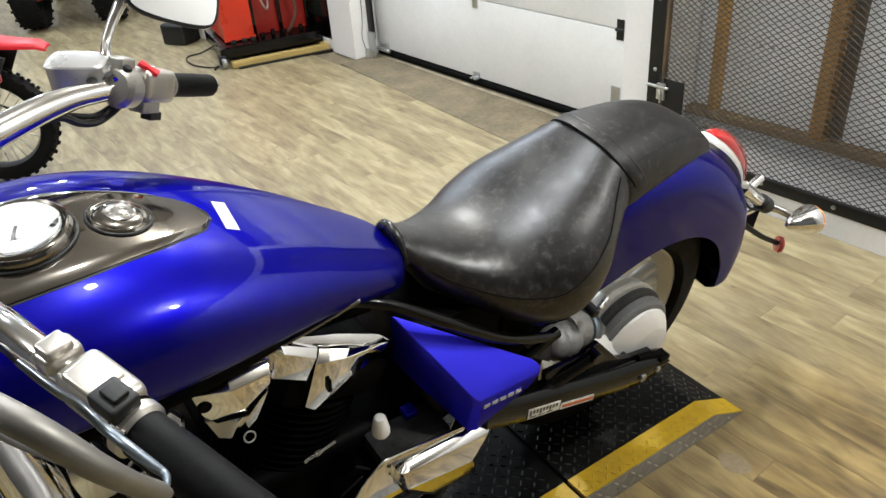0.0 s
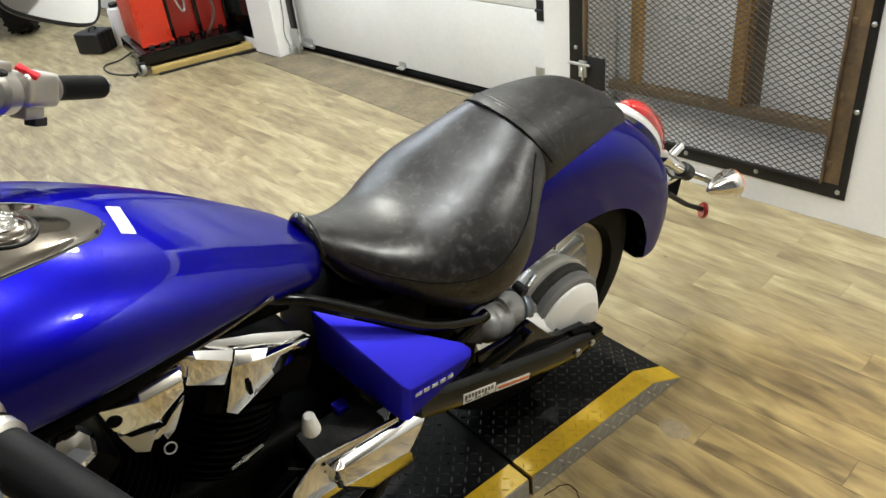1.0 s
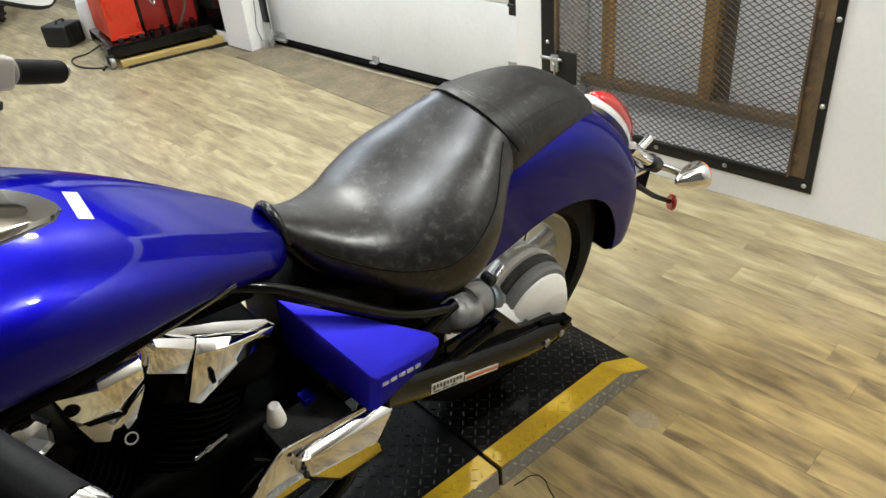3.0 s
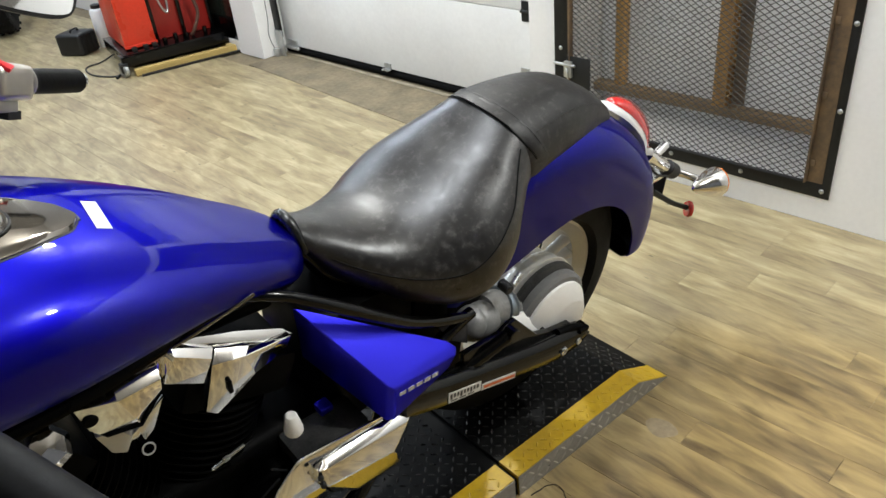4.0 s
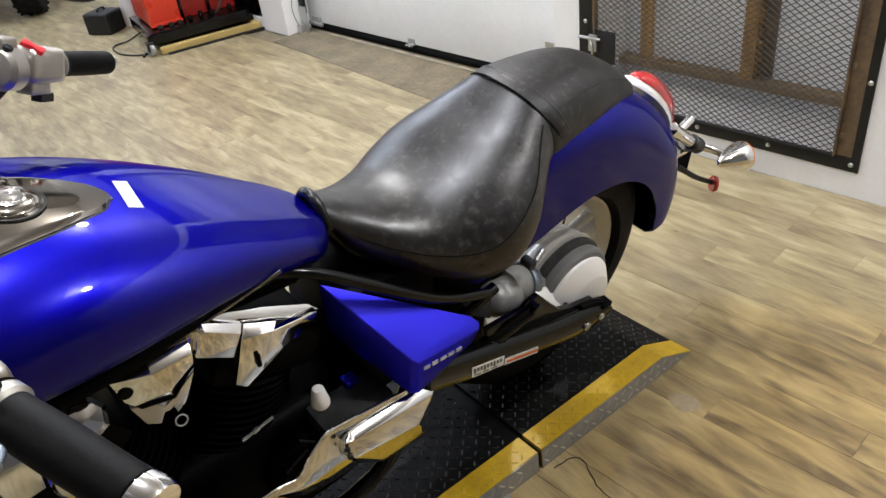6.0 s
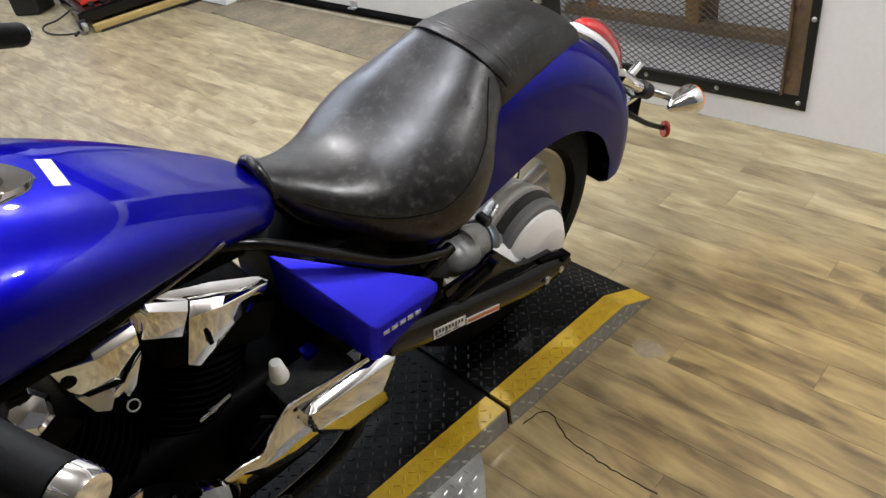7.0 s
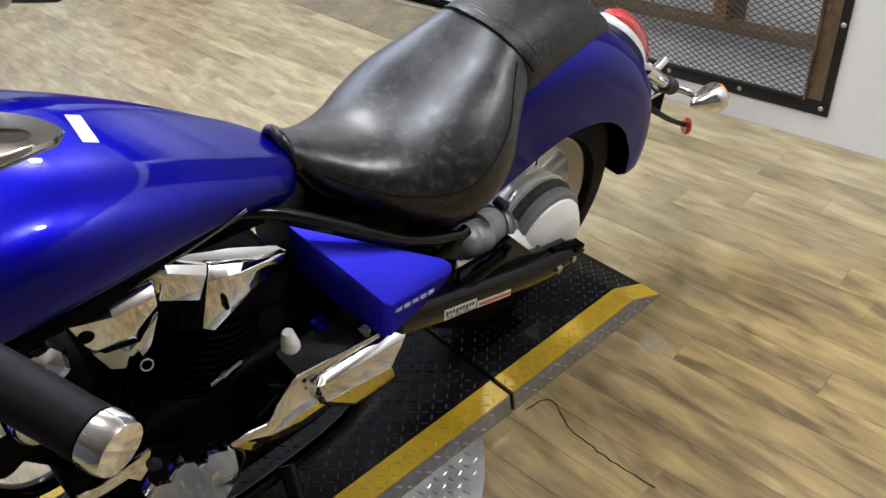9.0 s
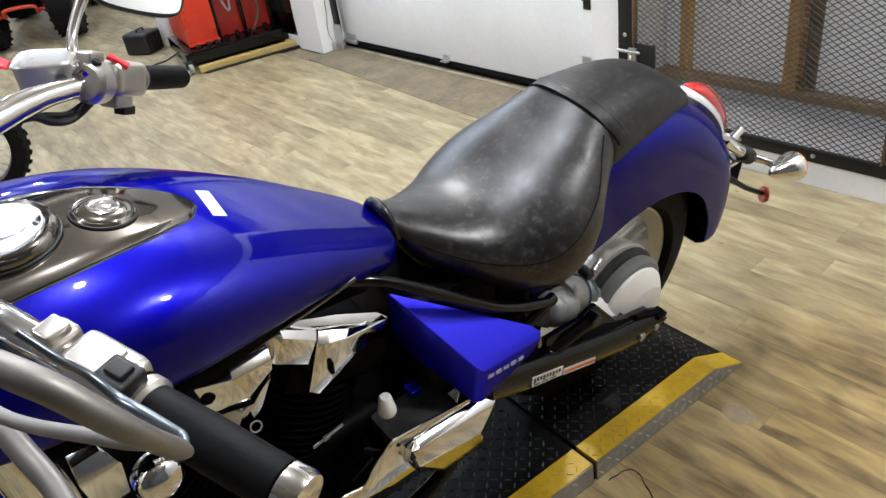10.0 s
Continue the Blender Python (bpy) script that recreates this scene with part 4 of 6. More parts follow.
tail = part("tail_lamp", bm_rings([[on_fender(th, 0.0) + Vector((0, w * math.cos(k), 0)) + (on_fender(th, h) - on_fender(th, 0)) * max(0, math.sin(k)) for k in (2 * math.pi * j / 24 for j in range(24))]
                                  for th, w, h in smooth_table([(55, 0.012, 0.008), (54, 0.030, 0.016), (49, 0.043, 0.024), (42, 0.050, 0.028), (36, 0.052, 0.029), (30, 0.047, 0.027), (26.5, 0.034, 0.020), (25, 0.014, 0.008)], 3)]), WHITEPART, bike, "tail lamp with pale base", 60)
part("red_lens", bm_rings([[on_fender(th, 0.017) + Vector((0, w * math.cos(k), 0)) + (on_fender(th, h) - on_fender(th, 0.017)) * max(0, math.sin(k)) for k in (2 * math.pi * j / 24 for j in range(24))]
                           for th, w, h in smooth_table([(53.5, 0.006, 0.020), (52.5, 0.020, 0.030), (48, 0.034, 0.045), (41, 0.042, 0.053), (35, 0.044, 0.054), (29.5, 0.039, 0.046), (26.5, 0.028, 0.032), (25.7, 0.010, 0.020)], 3)]), REDLENS, tail, "red tail lamp lens", 60)

# number-plate bracket, indicators, reflectors
bracket = part("plate_bracket", bm_join(bm_tube([(0.40, -0.045, 0.545, 0.018), (0.47, -0.052, 0.490, 0.016), (0.53, -0.058, 0.445, 0.014)], seg=12), bm_tube([(0.40, 0.045, 0.545, 0.018), (0.47, 0.052, 0.490, 0.016), (0.53, 0.058, 0.445, 0.014)], seg=12), bm_box(0.43, 0.52, -0.05, 0.05, 0.435, 0.447, 0.003)), CHROME, bike, "chrome indicator bracket")
for s in (-1, 1):
    part("bracket_collar", bm_rod((0.492, s * 0.055, 0.474), (0.525, s * 0.058, 0.449), 0.0205, 16), BLKPLASTIC, bracket, "black collar")
    c = Vector((0.570, s * 0.135, 0.432))
    ind = part("indicator", bm_lathe([(0.002, -0.058), (0.008, -0.054), (0.016, -0.040), (0.026, -0.016), (0.034, 0.006), (0.038, 0.022), (0.0385, 0.030), (0.002, 0.030)], 28, along(c, c + Vector((1, s * 0.15, -0.12)))), CHROME, bike, "chrome bullet indicator with amber lens")
    part("amber_lens", bm_lathe([(0.0375, 0.0305), (0.0375, 0.036), (0.033, 0.0415), (0.020, 0.045), (0.002, 0.0465)], 28, along(c, c + Vector((1, s * 0.15, -0.12)))), AMBER, ind, "amber lens")
    part("indicator_stem", bm_tube([(0.53, s * 0.058, 0.447, 0.011), (0.552, s * 0.085, 0.440, 0.010), (0.562, s * 0.11, 0.436, 0.011)], seg=10), CHROME, ind)
    part("wire", bm_tube([(0.40, s * 0.05, 0.525), (0.44, s * 0.064, 0.478), (0.50, s * 0.066, 0.452), (0.53, s * 0.062, 0.436)], 0.003, 6), RUBBER, bracket)
    post = part("reflector_post", bm_tube([(0.455, s * 0.055, 0.418), (0.52, s * 0.075, 0.366), (0.583, s * 0.092, 0.328)], 0.007, 8), BLKPLASTIC, bike, "black reflector post")
    c = Vector((0.590, s * 0.095, 0.322))
    part("red_reflector", bm_lathe([(0.001, -0.005), (0.020, -0.005), (0.0225, 0.0), (0.021, 0.006), (0.001, 0.007)], 20, along(c, c + Vector((0.8, s * 0.6, -0.1)))), REDLENS, post, "round dark-red reflector")
part("bracket_stub", bm_rod((0.50, 0.01, 0.435), (0.600, 0.02, 0.462), 0.0115, 18), CHROME, bracket, "pale chrome stub")
part("plate_holder", bm_box(0.515, 0.52, -0.05, 0.05, 0.36, 0.445, 0.002), BLKPLASTIC, bracket)

# rear wheel
wheel = part("rear_wheel", bm_lathe([(0.05, -0.07), (0.055, -0.066), (0.055, 0.066), (0.05, 0.07)], 32, Matrix.Translation(AX) @ ROT_Y), CAST, bike, "silver cast rear wheel")


def closed_lathe(profile, seg, axis):
    rings = [[axis @ Vector((r * math.cos(w), r * math.sin(w), h)) for r, h in profile] for w in (2 * math.pi * k / seg for k in range(seg + 1))]
    bm = bm_rings(rings, True, False)
    bmesh.ops.remove_doubles(bm, verts=bm.verts, dist=1e-6)
    return bm


def tyre_profile(R, half, inner, n=18):
    out = [(inner, half * 0.62)]
    for k in range(n + 1):
        a = math.pi * k / n
        out.append((R - 0.105 + 0.105 * math.sin(a) ** 0.72, half * math.cos(a)))
    return out + [(inner, -half * 0.62)]


part("tyre", closed_lathe(tyre_profile(0.325, 0.084, 0.203), 96, Matrix.Translation(AX) @ ROT_Y), TYRE, wheel, "black road tyre", 50)
part("rim", closed_lathe([(0.209, -0.066), (0.209, -0.060), (0.196, -0.052), (0.186, -0.040), (0.182, 0.0), (0.186, 0.040), (0.196, 0.052), (0.209, 0.060), (0.209, 0.066), (0.203, 0.0665), (0.178, 0.046), (0.172, 0.0), (0.178, -0.046), (0.203, -0.0665)], 80, Matrix.Translation(AX) @ ROT_Y), SILVER, wheel, "pale silver cast rim")
for k in range(5):
    for d in (-9, 9):
        a = radians(72 * k + 20)
        b = a + radians(d)
        p0 = AX + Vector((0.045 * math.cos(a), -0.012, 0.045 * math.sin(a)))
        p1 = AX + Vector((0.178 * math.cos(b), -0.034, 0.178 * math.sin(b)))
        part("spoke", bm_tube([(*p0, 0.017), (*((p0 + p1) / 2), 0.013), (*p1, 0.015)], seg=10, flat=0.75), SILVER, wheel, "cast spoke")

# shaft drive casing on the hub
def hub_at(x, z):
    return Matrix.Translation((x, 0, z)) @ ROT_Y


drive = part("final_drive", bm_lathe([(0.085, 0.030), (0.106, 0.042), (0.112, 0.056), (0.112, 0.078), (0.116, 0.080), (0.116, 0.085), (0.108, 0.088), (0.06, 0.088)], 64, hub_at(0.008, 0.333)), CAST, bike, "silver cast final drive casing")
part("drive_neck", bm_lathe([(0.080, 0.008), (0.088, 0.016), (0.090, 0.030), (0.086, 0.046)], 48, hub_at(0.012, 0.352)), COVERSATIN, drive, "pale machined hub drum")
part("drive_band", bm_lathe([(0.100, 0.086), (0.109, 0.089), (0.111, 0.093), (0.111, 0.101), (0.105, 0.105), (0.05, 0.105)], 64, hub_at(0.012, 0.331)), GREYCAST, drive, "dark grey casing band")
part("drive_ring", bm_lathe([(0.100, 0.104), (0.106, 0.107), (0.107, 0.112), (0.106, 0.124), (0.099, 0.130), (0.05, 0.130)], 64, hub_at(0.016, 0.322)), RINGGREY, drive, "mid-grey casing ring")
def disc_ring(cx, cz, r, y):
    return [Vector((cx + r * math.cos(2 * math.pi * k / 64), y, cz + r * math.sin(2 * math.pi * k / 64))) for k in range(64)]


part("drive_cover", bm_rings([disc_ring(0.018, 0.312, 0.094, -0.128), disc_ring(0.018, 0.312, 0.0965, -0.131), disc_ring(0.0185, 0.3117, 0.0955, -0.136), disc_ring(0.021, 0.310, 0.090, -0.1405), disc_ring(0.040, 0.3015, 0.060, -0.1545), disc_ring(0.042, 0.3005, 0.0565, -0.1555)]), COVERSATIN, drive, "bright satin drive cover", 24)
part("cover_tongue", bm_tube([(-0.045, -0.128, 0.330, 0.040), (-0.070, -0.129, 0.352, 0.030), (-0.098, -0.130, 0.378, 0.018), (-0.116, -0.130, 0.394, 0.010), (-0.122, -0.130, 0.399, 0.003)], seg=16, flat=0.35), COVERSATIN, drive, "bright satin tongue of the cover")
part("filler_plug", bm_lathe([(0.006, 0.148), (0.006, 0.158), (0.001, 0.159)], 10, hub_at(-0.040, 0.330)), GREYCAST, drive, "dark filler plug")
part("gear_case", bm_tube([(-0.085, -0.076, 0.368, 0.044), (-0.118, -0.080, 0.388, 0.042), (-0.150, -0.084, 0.406, 0.040), (-0.175, -0.088, 0.418, 0.038)], seg=24), DULLCAST, drive, "grey pinion housing")
part("case_collar", bm_tube([(-0.104, -0.079, 0.380, 0.0470), (-0.110, -0.080, 0.384, 0.0490), (-0.117, -0.081, 0.388, 0.0490), (-0.122, -0.081, 0.391, 0.0465)], seg=28, n=3), STEELSTRIP, drive, "blue-grey steel collar")
part("shaft_boot", bm_tube([(-0.165, -0.098, 0.404, 0.034), (-0.176, -0.100, 0.410, 0.039), (-0.192, -0.102, 0.418, 0.041), (-0.206, -0.104, 0.425, 0.039), (-0.214, -0.105, 0.429, 0.035), (-0.222, -0.106, 0.433, 0.038), (-0.236, -0.107, 0.440, 0.030), (-0.244, -0.108, 0.444, 0.016)], seg=11, n=3), DULLCAST, drive, "dull cast shaft housing")
part("shock_stud", bm_rod((-0.150, -0.140, 0.502), (-0.150, -0.112, 0.505), 0.011, 16), RUBBER, bike, "black peg beside the shaft drive")
part("bright_pin", bm_rod((-0.140, -0.135, 0.507), (-0.112, -0.128, 0.518), 0.0065, 12), ZINC, bike, "bright steel pin")

# left swingarm beam with labels
SW = [(-0.46, 0.452, 0.036), (-0.40, 0.424, 0.035), (-0.35, 0.404, 0.034), (-0.27, 0.377, 0.032), (-0.18, 0.344, 0.032), (-0.08, 0.309, 0.034), (-0.02, 0.292, 0.035), (0.025, 0.286, 0.029), (0.055, 0.287, 0.020), (0.068, 0.289, 0.010)]


def beam_mesh(rows, y0, y1, bev):
    rings = []
    for x, z, h in smooth_table(rows, 4):
        rings.append([Vector((x, y, z + q)) for y, q in ((y0 + bev, -h), (y1 - bev, -h), (y1, -h + bev), (y1, h - bev), (y1 - bev, h), (y0 + bev, h), (y0, h - bev), (y0, -h + bev))])
    return bm_rings(rings)


for s in (-1, 1):
    y0, y1 = (-0.200, -0.155) if s < 0 else (0.155, 0.200)
    swing = part("swingarm", beam_mesh(SW, y0, y1, 0.012), GLOSSBLK, bike, "gloss black swingarm beam", 50)
    part("axle_bolt", bm_lathe([(0.011, 0), (0.011, 0.006), (0.006, 0.008), (0.001, 0.008)], 6, along((-0.020, s * 0.199, 0.290), (-0.020, s * 0.3, 0.290))), ZINC, swing, "zinc bolt head")
    part("axle_bolt", bm_lathe([(0.008, 0), (0.008, 0.005), (0.001, 0.006)], 6, along((0.030, s * 0.199, 0.287), (0.030, s * 0.3, 0.287))), ZINC, swing)
    part("peg_bracket", bm_join(bm_tube([(-0.30, s * 0.165, 0.400, 0.017), (-0.25, s * 0.178, 0.424, 0.014), (-0.19, s * 0.188, 0.450, 0.014)], seg=12, flat=0.7), bm_rod((-0.19, s * 0.175, 0.450), (-0.19, s * 0.200, 0.450), 0.014, 16), bm_rod((-0.315, s * 0.17, 0.40), (-0.315, s * 0.196, 0.40), 0.014, 14)), GLOSSBLK, bike, "black passenger peg bracket")
    part("peg_plate", bm_prism([(-0.30, 0.450), (-0.292, 0.384), (-0.235, 0.350), (-0.10, 0.306), (0.03, 0.296), (0.03, 0.322), (-0.04, 0.340), (-0.084, 0.362), (-0.125, 0.412), (-0.158, 0.452), (-0.175, 0.452), (-0.20, 0.440)], 0.014, Matrix(((1, 0, 0, 0), (0, 0, -1, s * 0.165 + 0.007), (0, 1, 0, 0), (0, 0, 0, 1))), 0.003), GLOSSBLK, bike, "black triangular peg plate")
    part("peg_end", bm_join(bm_tube([(-0.02, s * 0.176, 0.326, 0.009), (0.020, s * 0.180, 0.318, 0.010), (0.052, s * 0.186, 0.306, 0.009)], seg=10), bm_box(0.036, 0.064, s * 0.186 - 0.014, s * 0.186 + 0.014, 0.300, 0.312, 0.003)), ENGBLK, bike)


def beam_label(x0, x1, zlo, zhi, mt, parent, label, lift=0.0008):
    rings = []
    for k in range(7):
        x = x0 + (x1 - x0) * k / 6
        z, h = lerp(SW, x, 1), lerp(SW, x, 2)
        lo, hi = z - h + 2 * h * zlo, z - h + 2 * h * zhi
        rings.append([Vector((x, -0.2003 - lift, lo)), Vector((x, -0.2003 - lift, hi)), Vector((x, -0.1995, hi)), Vector((x, -0.1995, lo))])
    return part("info_label", bm_rings(rings), mt, parent, label, 0)


lsw = [o for o in bike.children if o.name.startswith("swingarm")][0]
beam_label(-0.361, -0.276, 0.20, 0.62, LABEL_W, lsw, "white information label")
beam_label(-0.273, -0.176, 0.16, 0.44, LABEL_W, lsw, "white warning label")
beam_label(-0.268, -0.178, 0.24, 0.36, LABEL_O, lsw, "orange band on the label", 0.0012)
for k in range(9):
    beam_label(-0.357 + 0.0086 * k, -0.3515 + 0.0086 * k, 0.40 if k % 3 else 0.34, 0.55, LABEL_K, lsw, "grey print bar", 0.0012)
for k in range(3):
    beam_label(-0.355 + 0.022 * k, -0.338 + 0.022 * k, 0.25, 0.30, LABEL_K, lsw, "grey print bar", 0.0012)

# blue side covers
def side_cover(s):
    P = [Vector(p) for p in ((-0.590, 0.080, 0.690), (-0.352, 0.178, 0.533), (-0.338, 0.190, 0.517), (-0.345, 0.197, 0.506), (-0.495, 0.2125, 0.543), (-0.506, 0.205, 0.553))]
    Q = [Vector(p) for p in ((-0.578, 0.070, 0.56), (-0.350, 0.150, 0.50), (-0.340, 0.165, 0.480), (-0.352, 0.186, 0.466), (-0.492, 0.207, 0.458), (-0.505, 0.198, 0.456))]
    bm = bmesh.new()
    a = [bm.verts.new((p.x, s * p.y, p.z)) for p in P]
    b = [bm.verts.new((p.x, s * p.y, p.z)) for p in Q]
    bm.faces.new(a)
    bm.faces.new(b[::-1])
    for i in range(6):
        j = (i + 1) % 6
        bm.faces.new((a[i], b[i], b[j], a[j]))
    bmesh.ops.recalc_face_normals(bm, faces=bm.faces)
    bmesh.ops.bevel(bm, geom=bm.edges[:], offset=0.004, segments=3, affect="EDGES", profile=0.6)
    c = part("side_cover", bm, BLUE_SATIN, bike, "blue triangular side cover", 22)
    # plain bars where the maker's name stands
    f0, f1 = Vector((-0.490, s * 0.2105, 0.5225)), Vector((-0.392, s * 0.2005, 0.496))
    for k in range(5):
        p = f0 + (f1 - f0) * (0.06 + 0.2 * k)
        q = f0 + (f1 - f0) * (0.21 + 0.2 * k)
        d = Vector((0, s * 0.0012, 0))
        h = 0.0042 + 0.0004 * (k % 2)
        part("badge_bar", bm_rings([[p - Vector((0, 0, h)) - d * 2, p + Vector((0, 0, h)) - d * 2, p + Vector((0, 0, h)) + d, p - Vector((0, 0, h)) + d],
                                    [q - Vector((0, 0, h)) - d * 2, q + Vector((0, 0, h)) - d * 2, q + Vector((0, 0, h)) + d, q - Vector((0, 0, h)) + d]]), BADGE, c, "silver badge bar", 0)
    part("cover_tab", bm_box(-0.585, -0.56, s * 0.115 - 0.012, s * 0.115 + 0.012, 0.462, 0.478, 0.004), BLUE_SATIN, c)


side_cover(-1)
side_cover(1)

# frame
for s in (-1, 1):
    part("frame_rail", bm_tube([(-0.68, s * 0.085, 0.770, 0.010), (-0.62, s * 0.110, 0.752, 0.009), (-0.575, s * 0.124, 0.724, 0.010), (-0.52, s * 0.138, 0.682, 0.011), (-0.47, s * 0.146, 0.642, 0.011), (-0.41, s * 0.150, 0.594, 0.011), (-0.35, s * 0.150, 0.556, 0.011), (-0.30, s * 0.150, 0.532, 0.010), (-0.278, s * 0.150, 0.524, 0.008)], seg=16), GLOSSBLK, bike, "gloss black frame rail")
    part("rail_plate", bm_prism([(-0.340, 0.535), (-0.262, 0.488), (-0.258, 0.428), (-0.312, 0.474)], 0.010, Matrix(((1, 0, 0, 0), (0, 0, -1, s * 0.135 + 0.005), (0, 1, 0, 0), (0, 0, 0, 1))), 0.002), GREYCAST, bike, "dark grey frame gusset")
    part("frame_rail", bm_tube([(-0.25, s * 0.135, 0.505, 0.012), (-0.30, s * 0.14, 0.50, 0.013), (-0.36, s * 0.14, 0.47, 0.014), (-0.42, s * 0.13, 0.40, 0.016)], seg=12), GLOSSBLK, bike, "gloss black frame bracket")
    part("frame_rail", bm_tube([(-0.62, s * 0.06, 0.72, 0.02), (-0.9, s * 0.05, 0.75, 0.02), (-1.25, s * 0.02, 0.86, 0.02)], seg=10), ENGBLK, bike)
    part("frame_cradle", bm_tube([(-1.22, s * 0.06, 0.80, 0.017), (-1.16, s * 0.10, 0.45, 0.017), (-1.10, s * 0.12, 0.20, 0.017), (-0.95, s * 0.13, 0.15, 0.017), (-0.55, s * 0.13, 0.16, 0.017), (-0.45, s * 0.12, 0.36, 0.017)], seg=10), GLOSSBLK, bike, "black frame cradle tube")
part("battery_box", bm_box(-0.56, -0.36, -0.10, 0.10, 0.36, 0.64, 0.02), ENGBLK, bike, "black box below the seat")
part("inner_fender", bm_box(-0.36, -0.27, -0.10, 0.10, 0.36, 0.60, 0.02), ENGBLK, bike)

# engine
def cylinder(cx, cz, lean, name):
    ax = Matrix.Translation((cx, 0, cz)) @ Matrix.Rotation(radians(lean), 4, "Y")
    prof = []
    for k in range(11):
        h = 0.015 * k
        prof += [(0.082, h), (0.104, h + 0.003), (0.104, h + 0.006), (0.082, h + 0.009)]
    c = part(name, bm_lathe(prof, 40, ax), ENGBLK, bike, "black finned cylinder", 30)
    hb = bm_box(-0.095, 0.095, -0.105, 0.105, 0.165, 0.245, 0.02)
    bmesh.ops.transform(hb, matrix=ax, verts=hb.verts)
    part("cylinder_head", hb, ENGBLK, c, "black cylinder head")
    return c


cylinder(-0.775, 0.425, 22, "rear_cylinder")
cylinder(-0.905, 0.425, -30, "front_cylinder")
part("crankcase", bm_join(bm_box(-1.02, -0.56, -0.11, 0.13, 0.17, 0.46, 0.04, 4), bm_rod((-0.93, -0.10, 0.33), (-0.93, -0.155, 0.33), 0.105, 40, 0.02), bm_rod((-0.68, -0.10, 0.34), (-0.68, -0.15, 0.34), 0.08, 36, 0.02)), ENGBLK, bike, "black crankcase")


def plate_solid(outer, y0, y1, inset, mt, parent, label, nm, slope=0.0):
    """Chamfered cover plate: outline of (x, z) at y0, shrunk towards its middle at y1."""
    cx = sum(p[0] for p in outer) / len(outer)
    cz = sum(p[1] for p in outer) / len(outer)
    mid = y0 + (y1 - y0) * 0.55
    rings = []
    for y, k in ((y0, 1.0), (mid, 1.0), (y1, 1 - inset), ):
        rings.append([Vector((cx + (x - cx) * k, y + slope * (z - cz), cz + (z - cz) * k)) for x, z in outer])
    return part(nm, bm_rings(rings), mt, parent, label, 25)


# chrome covers on the left of the heads
part("head_cover", bm_facets([(-0.793, -0.140, 0.773), (-0.747, -0.140, 0.737), (-0.764, -0.136, 0.696), (-0.813, -0.136, 0.732), (-0.792, -0.130, 0.781), (-0.738, -0.128, 0.742), (-0.806, -0.118, 0.783), (-0.822, -0.112, 0.742)],
                                  [(0, 1, 2, 3), (4, 5, 1, 0), (6, 4, 0), (6, 0, 3, 7)]), CHROME, bike, "faceted chrome head cover", 20)
c2 = part("head_cover", bm_facets([(-0.749, -0.142, 0.727), (-0.703, -0.142, 0.712), (-0.621, -0.128, 0.687), (-0.629, -0.120, 0.656), (-0.687, -0.132, 0.657), (-0.726, -0.136, 0.639), (-0.756, -0.138, 0.626), (-0.771, -0.138, 0.643), (-0.735, -0.126, 0.737), (-0.690, -0.130, 0.715), (-0.662, -0.124, 0.697), (-0.676, -0.120, 0.648), (-0.716, -0.128, 0.630)],
                                  [(0, 1, 4, 5, 6, 7), (8, 9, 1, 0), (9, 10, 2, 1), (1, 2, 3, 4), (4, 3, 11), (5, 4, 11, 12)], bevel=0.001), CHROME, bike, "faceted chrome head cover", 20)
part("cover_strip", bm_facets([(-0.781, -0.118, 0.769), (-0.705, -0.118, 0.722), (-0.663, -0.118, 0.699), (-0.612, -0.116, 0.676), (-0.629, -0.110, 0.694), (-0.698, -0.109, 0.732), (-0.753, -0.110, 0.759)],
                              [(0, 1, 2, 3, 4, 5, 6)], (0.004, 0.004, -0.008)), CHROME, bike, "chrome strip above the head cover", 20)
part("cover_slot", bm_box(-0.736, -0.729, -0.146, -0.136, 0.660, 0.686, 0.002), ENGBLK, c2)
c3 = part("head_cover", bm_facets([(-0.922, -0.138, 0.768), (-0.874, -0.150, 0.760), (-0.819, -0.150, 0.760), (-0.821, -0.150, 0.743), (-0.862, -0.153, 0.720), (-0.906, -0.144, 0.716), (-0.914, -0.140, 0.726), (-0.903, -0.128, 0.7654), (-0.872, -0.134, 0.7714), (-0.815, -0.134, 0.7694), (-0.855, -0.144, 0.690), (-0.898, -0.1385, 0.697), (-0.828, -0.144, 0.722)],
                                  [(0, 1, 4, 5, 6), (1, 2, 3, 4), (8, 9, 2, 1), (7, 8, 1, 0), (4, 3, 12, 10), (5, 4, 10, 11)]), CHROME, bike, "faceted chrome head cover", 20)
part("cover_bracket", bm_facets([(-0.818, -0.128, 0.703), (-0.860, -0.130, 0.672), (-0.855, -0.126, 0.640), (-0.840, -0.126, 0.652)], [(0, 1, 2, 3)], (0.002, 0.006, 0), 0.001), ALU, c3, "grey bracket below the cover", 24)
part("cover_lug", bm_facets([(-0.910, -0.124, 0.692), (-0.880, -0.128, 0.684), (-0.868, -0.128, 0.662), (-0.881, -0.130, 0.640), (-0.898, -0.126, 0.650)], [(0, 1, 2, 3, 4)], (0.002, 0.012, 0), 0.003), CASTBR, c3, "small bright cast lug", 24)
for (x, y, z, r) in ((-0.909, -0.144, 0.744, 0.010), (-0.892, -0.138, 0.764, 0.010)):
    part("cover_hole", bm_rod((x, y - 0.001, z), (x, y + 0.02, z), r, 16), ENGBLK, c3)
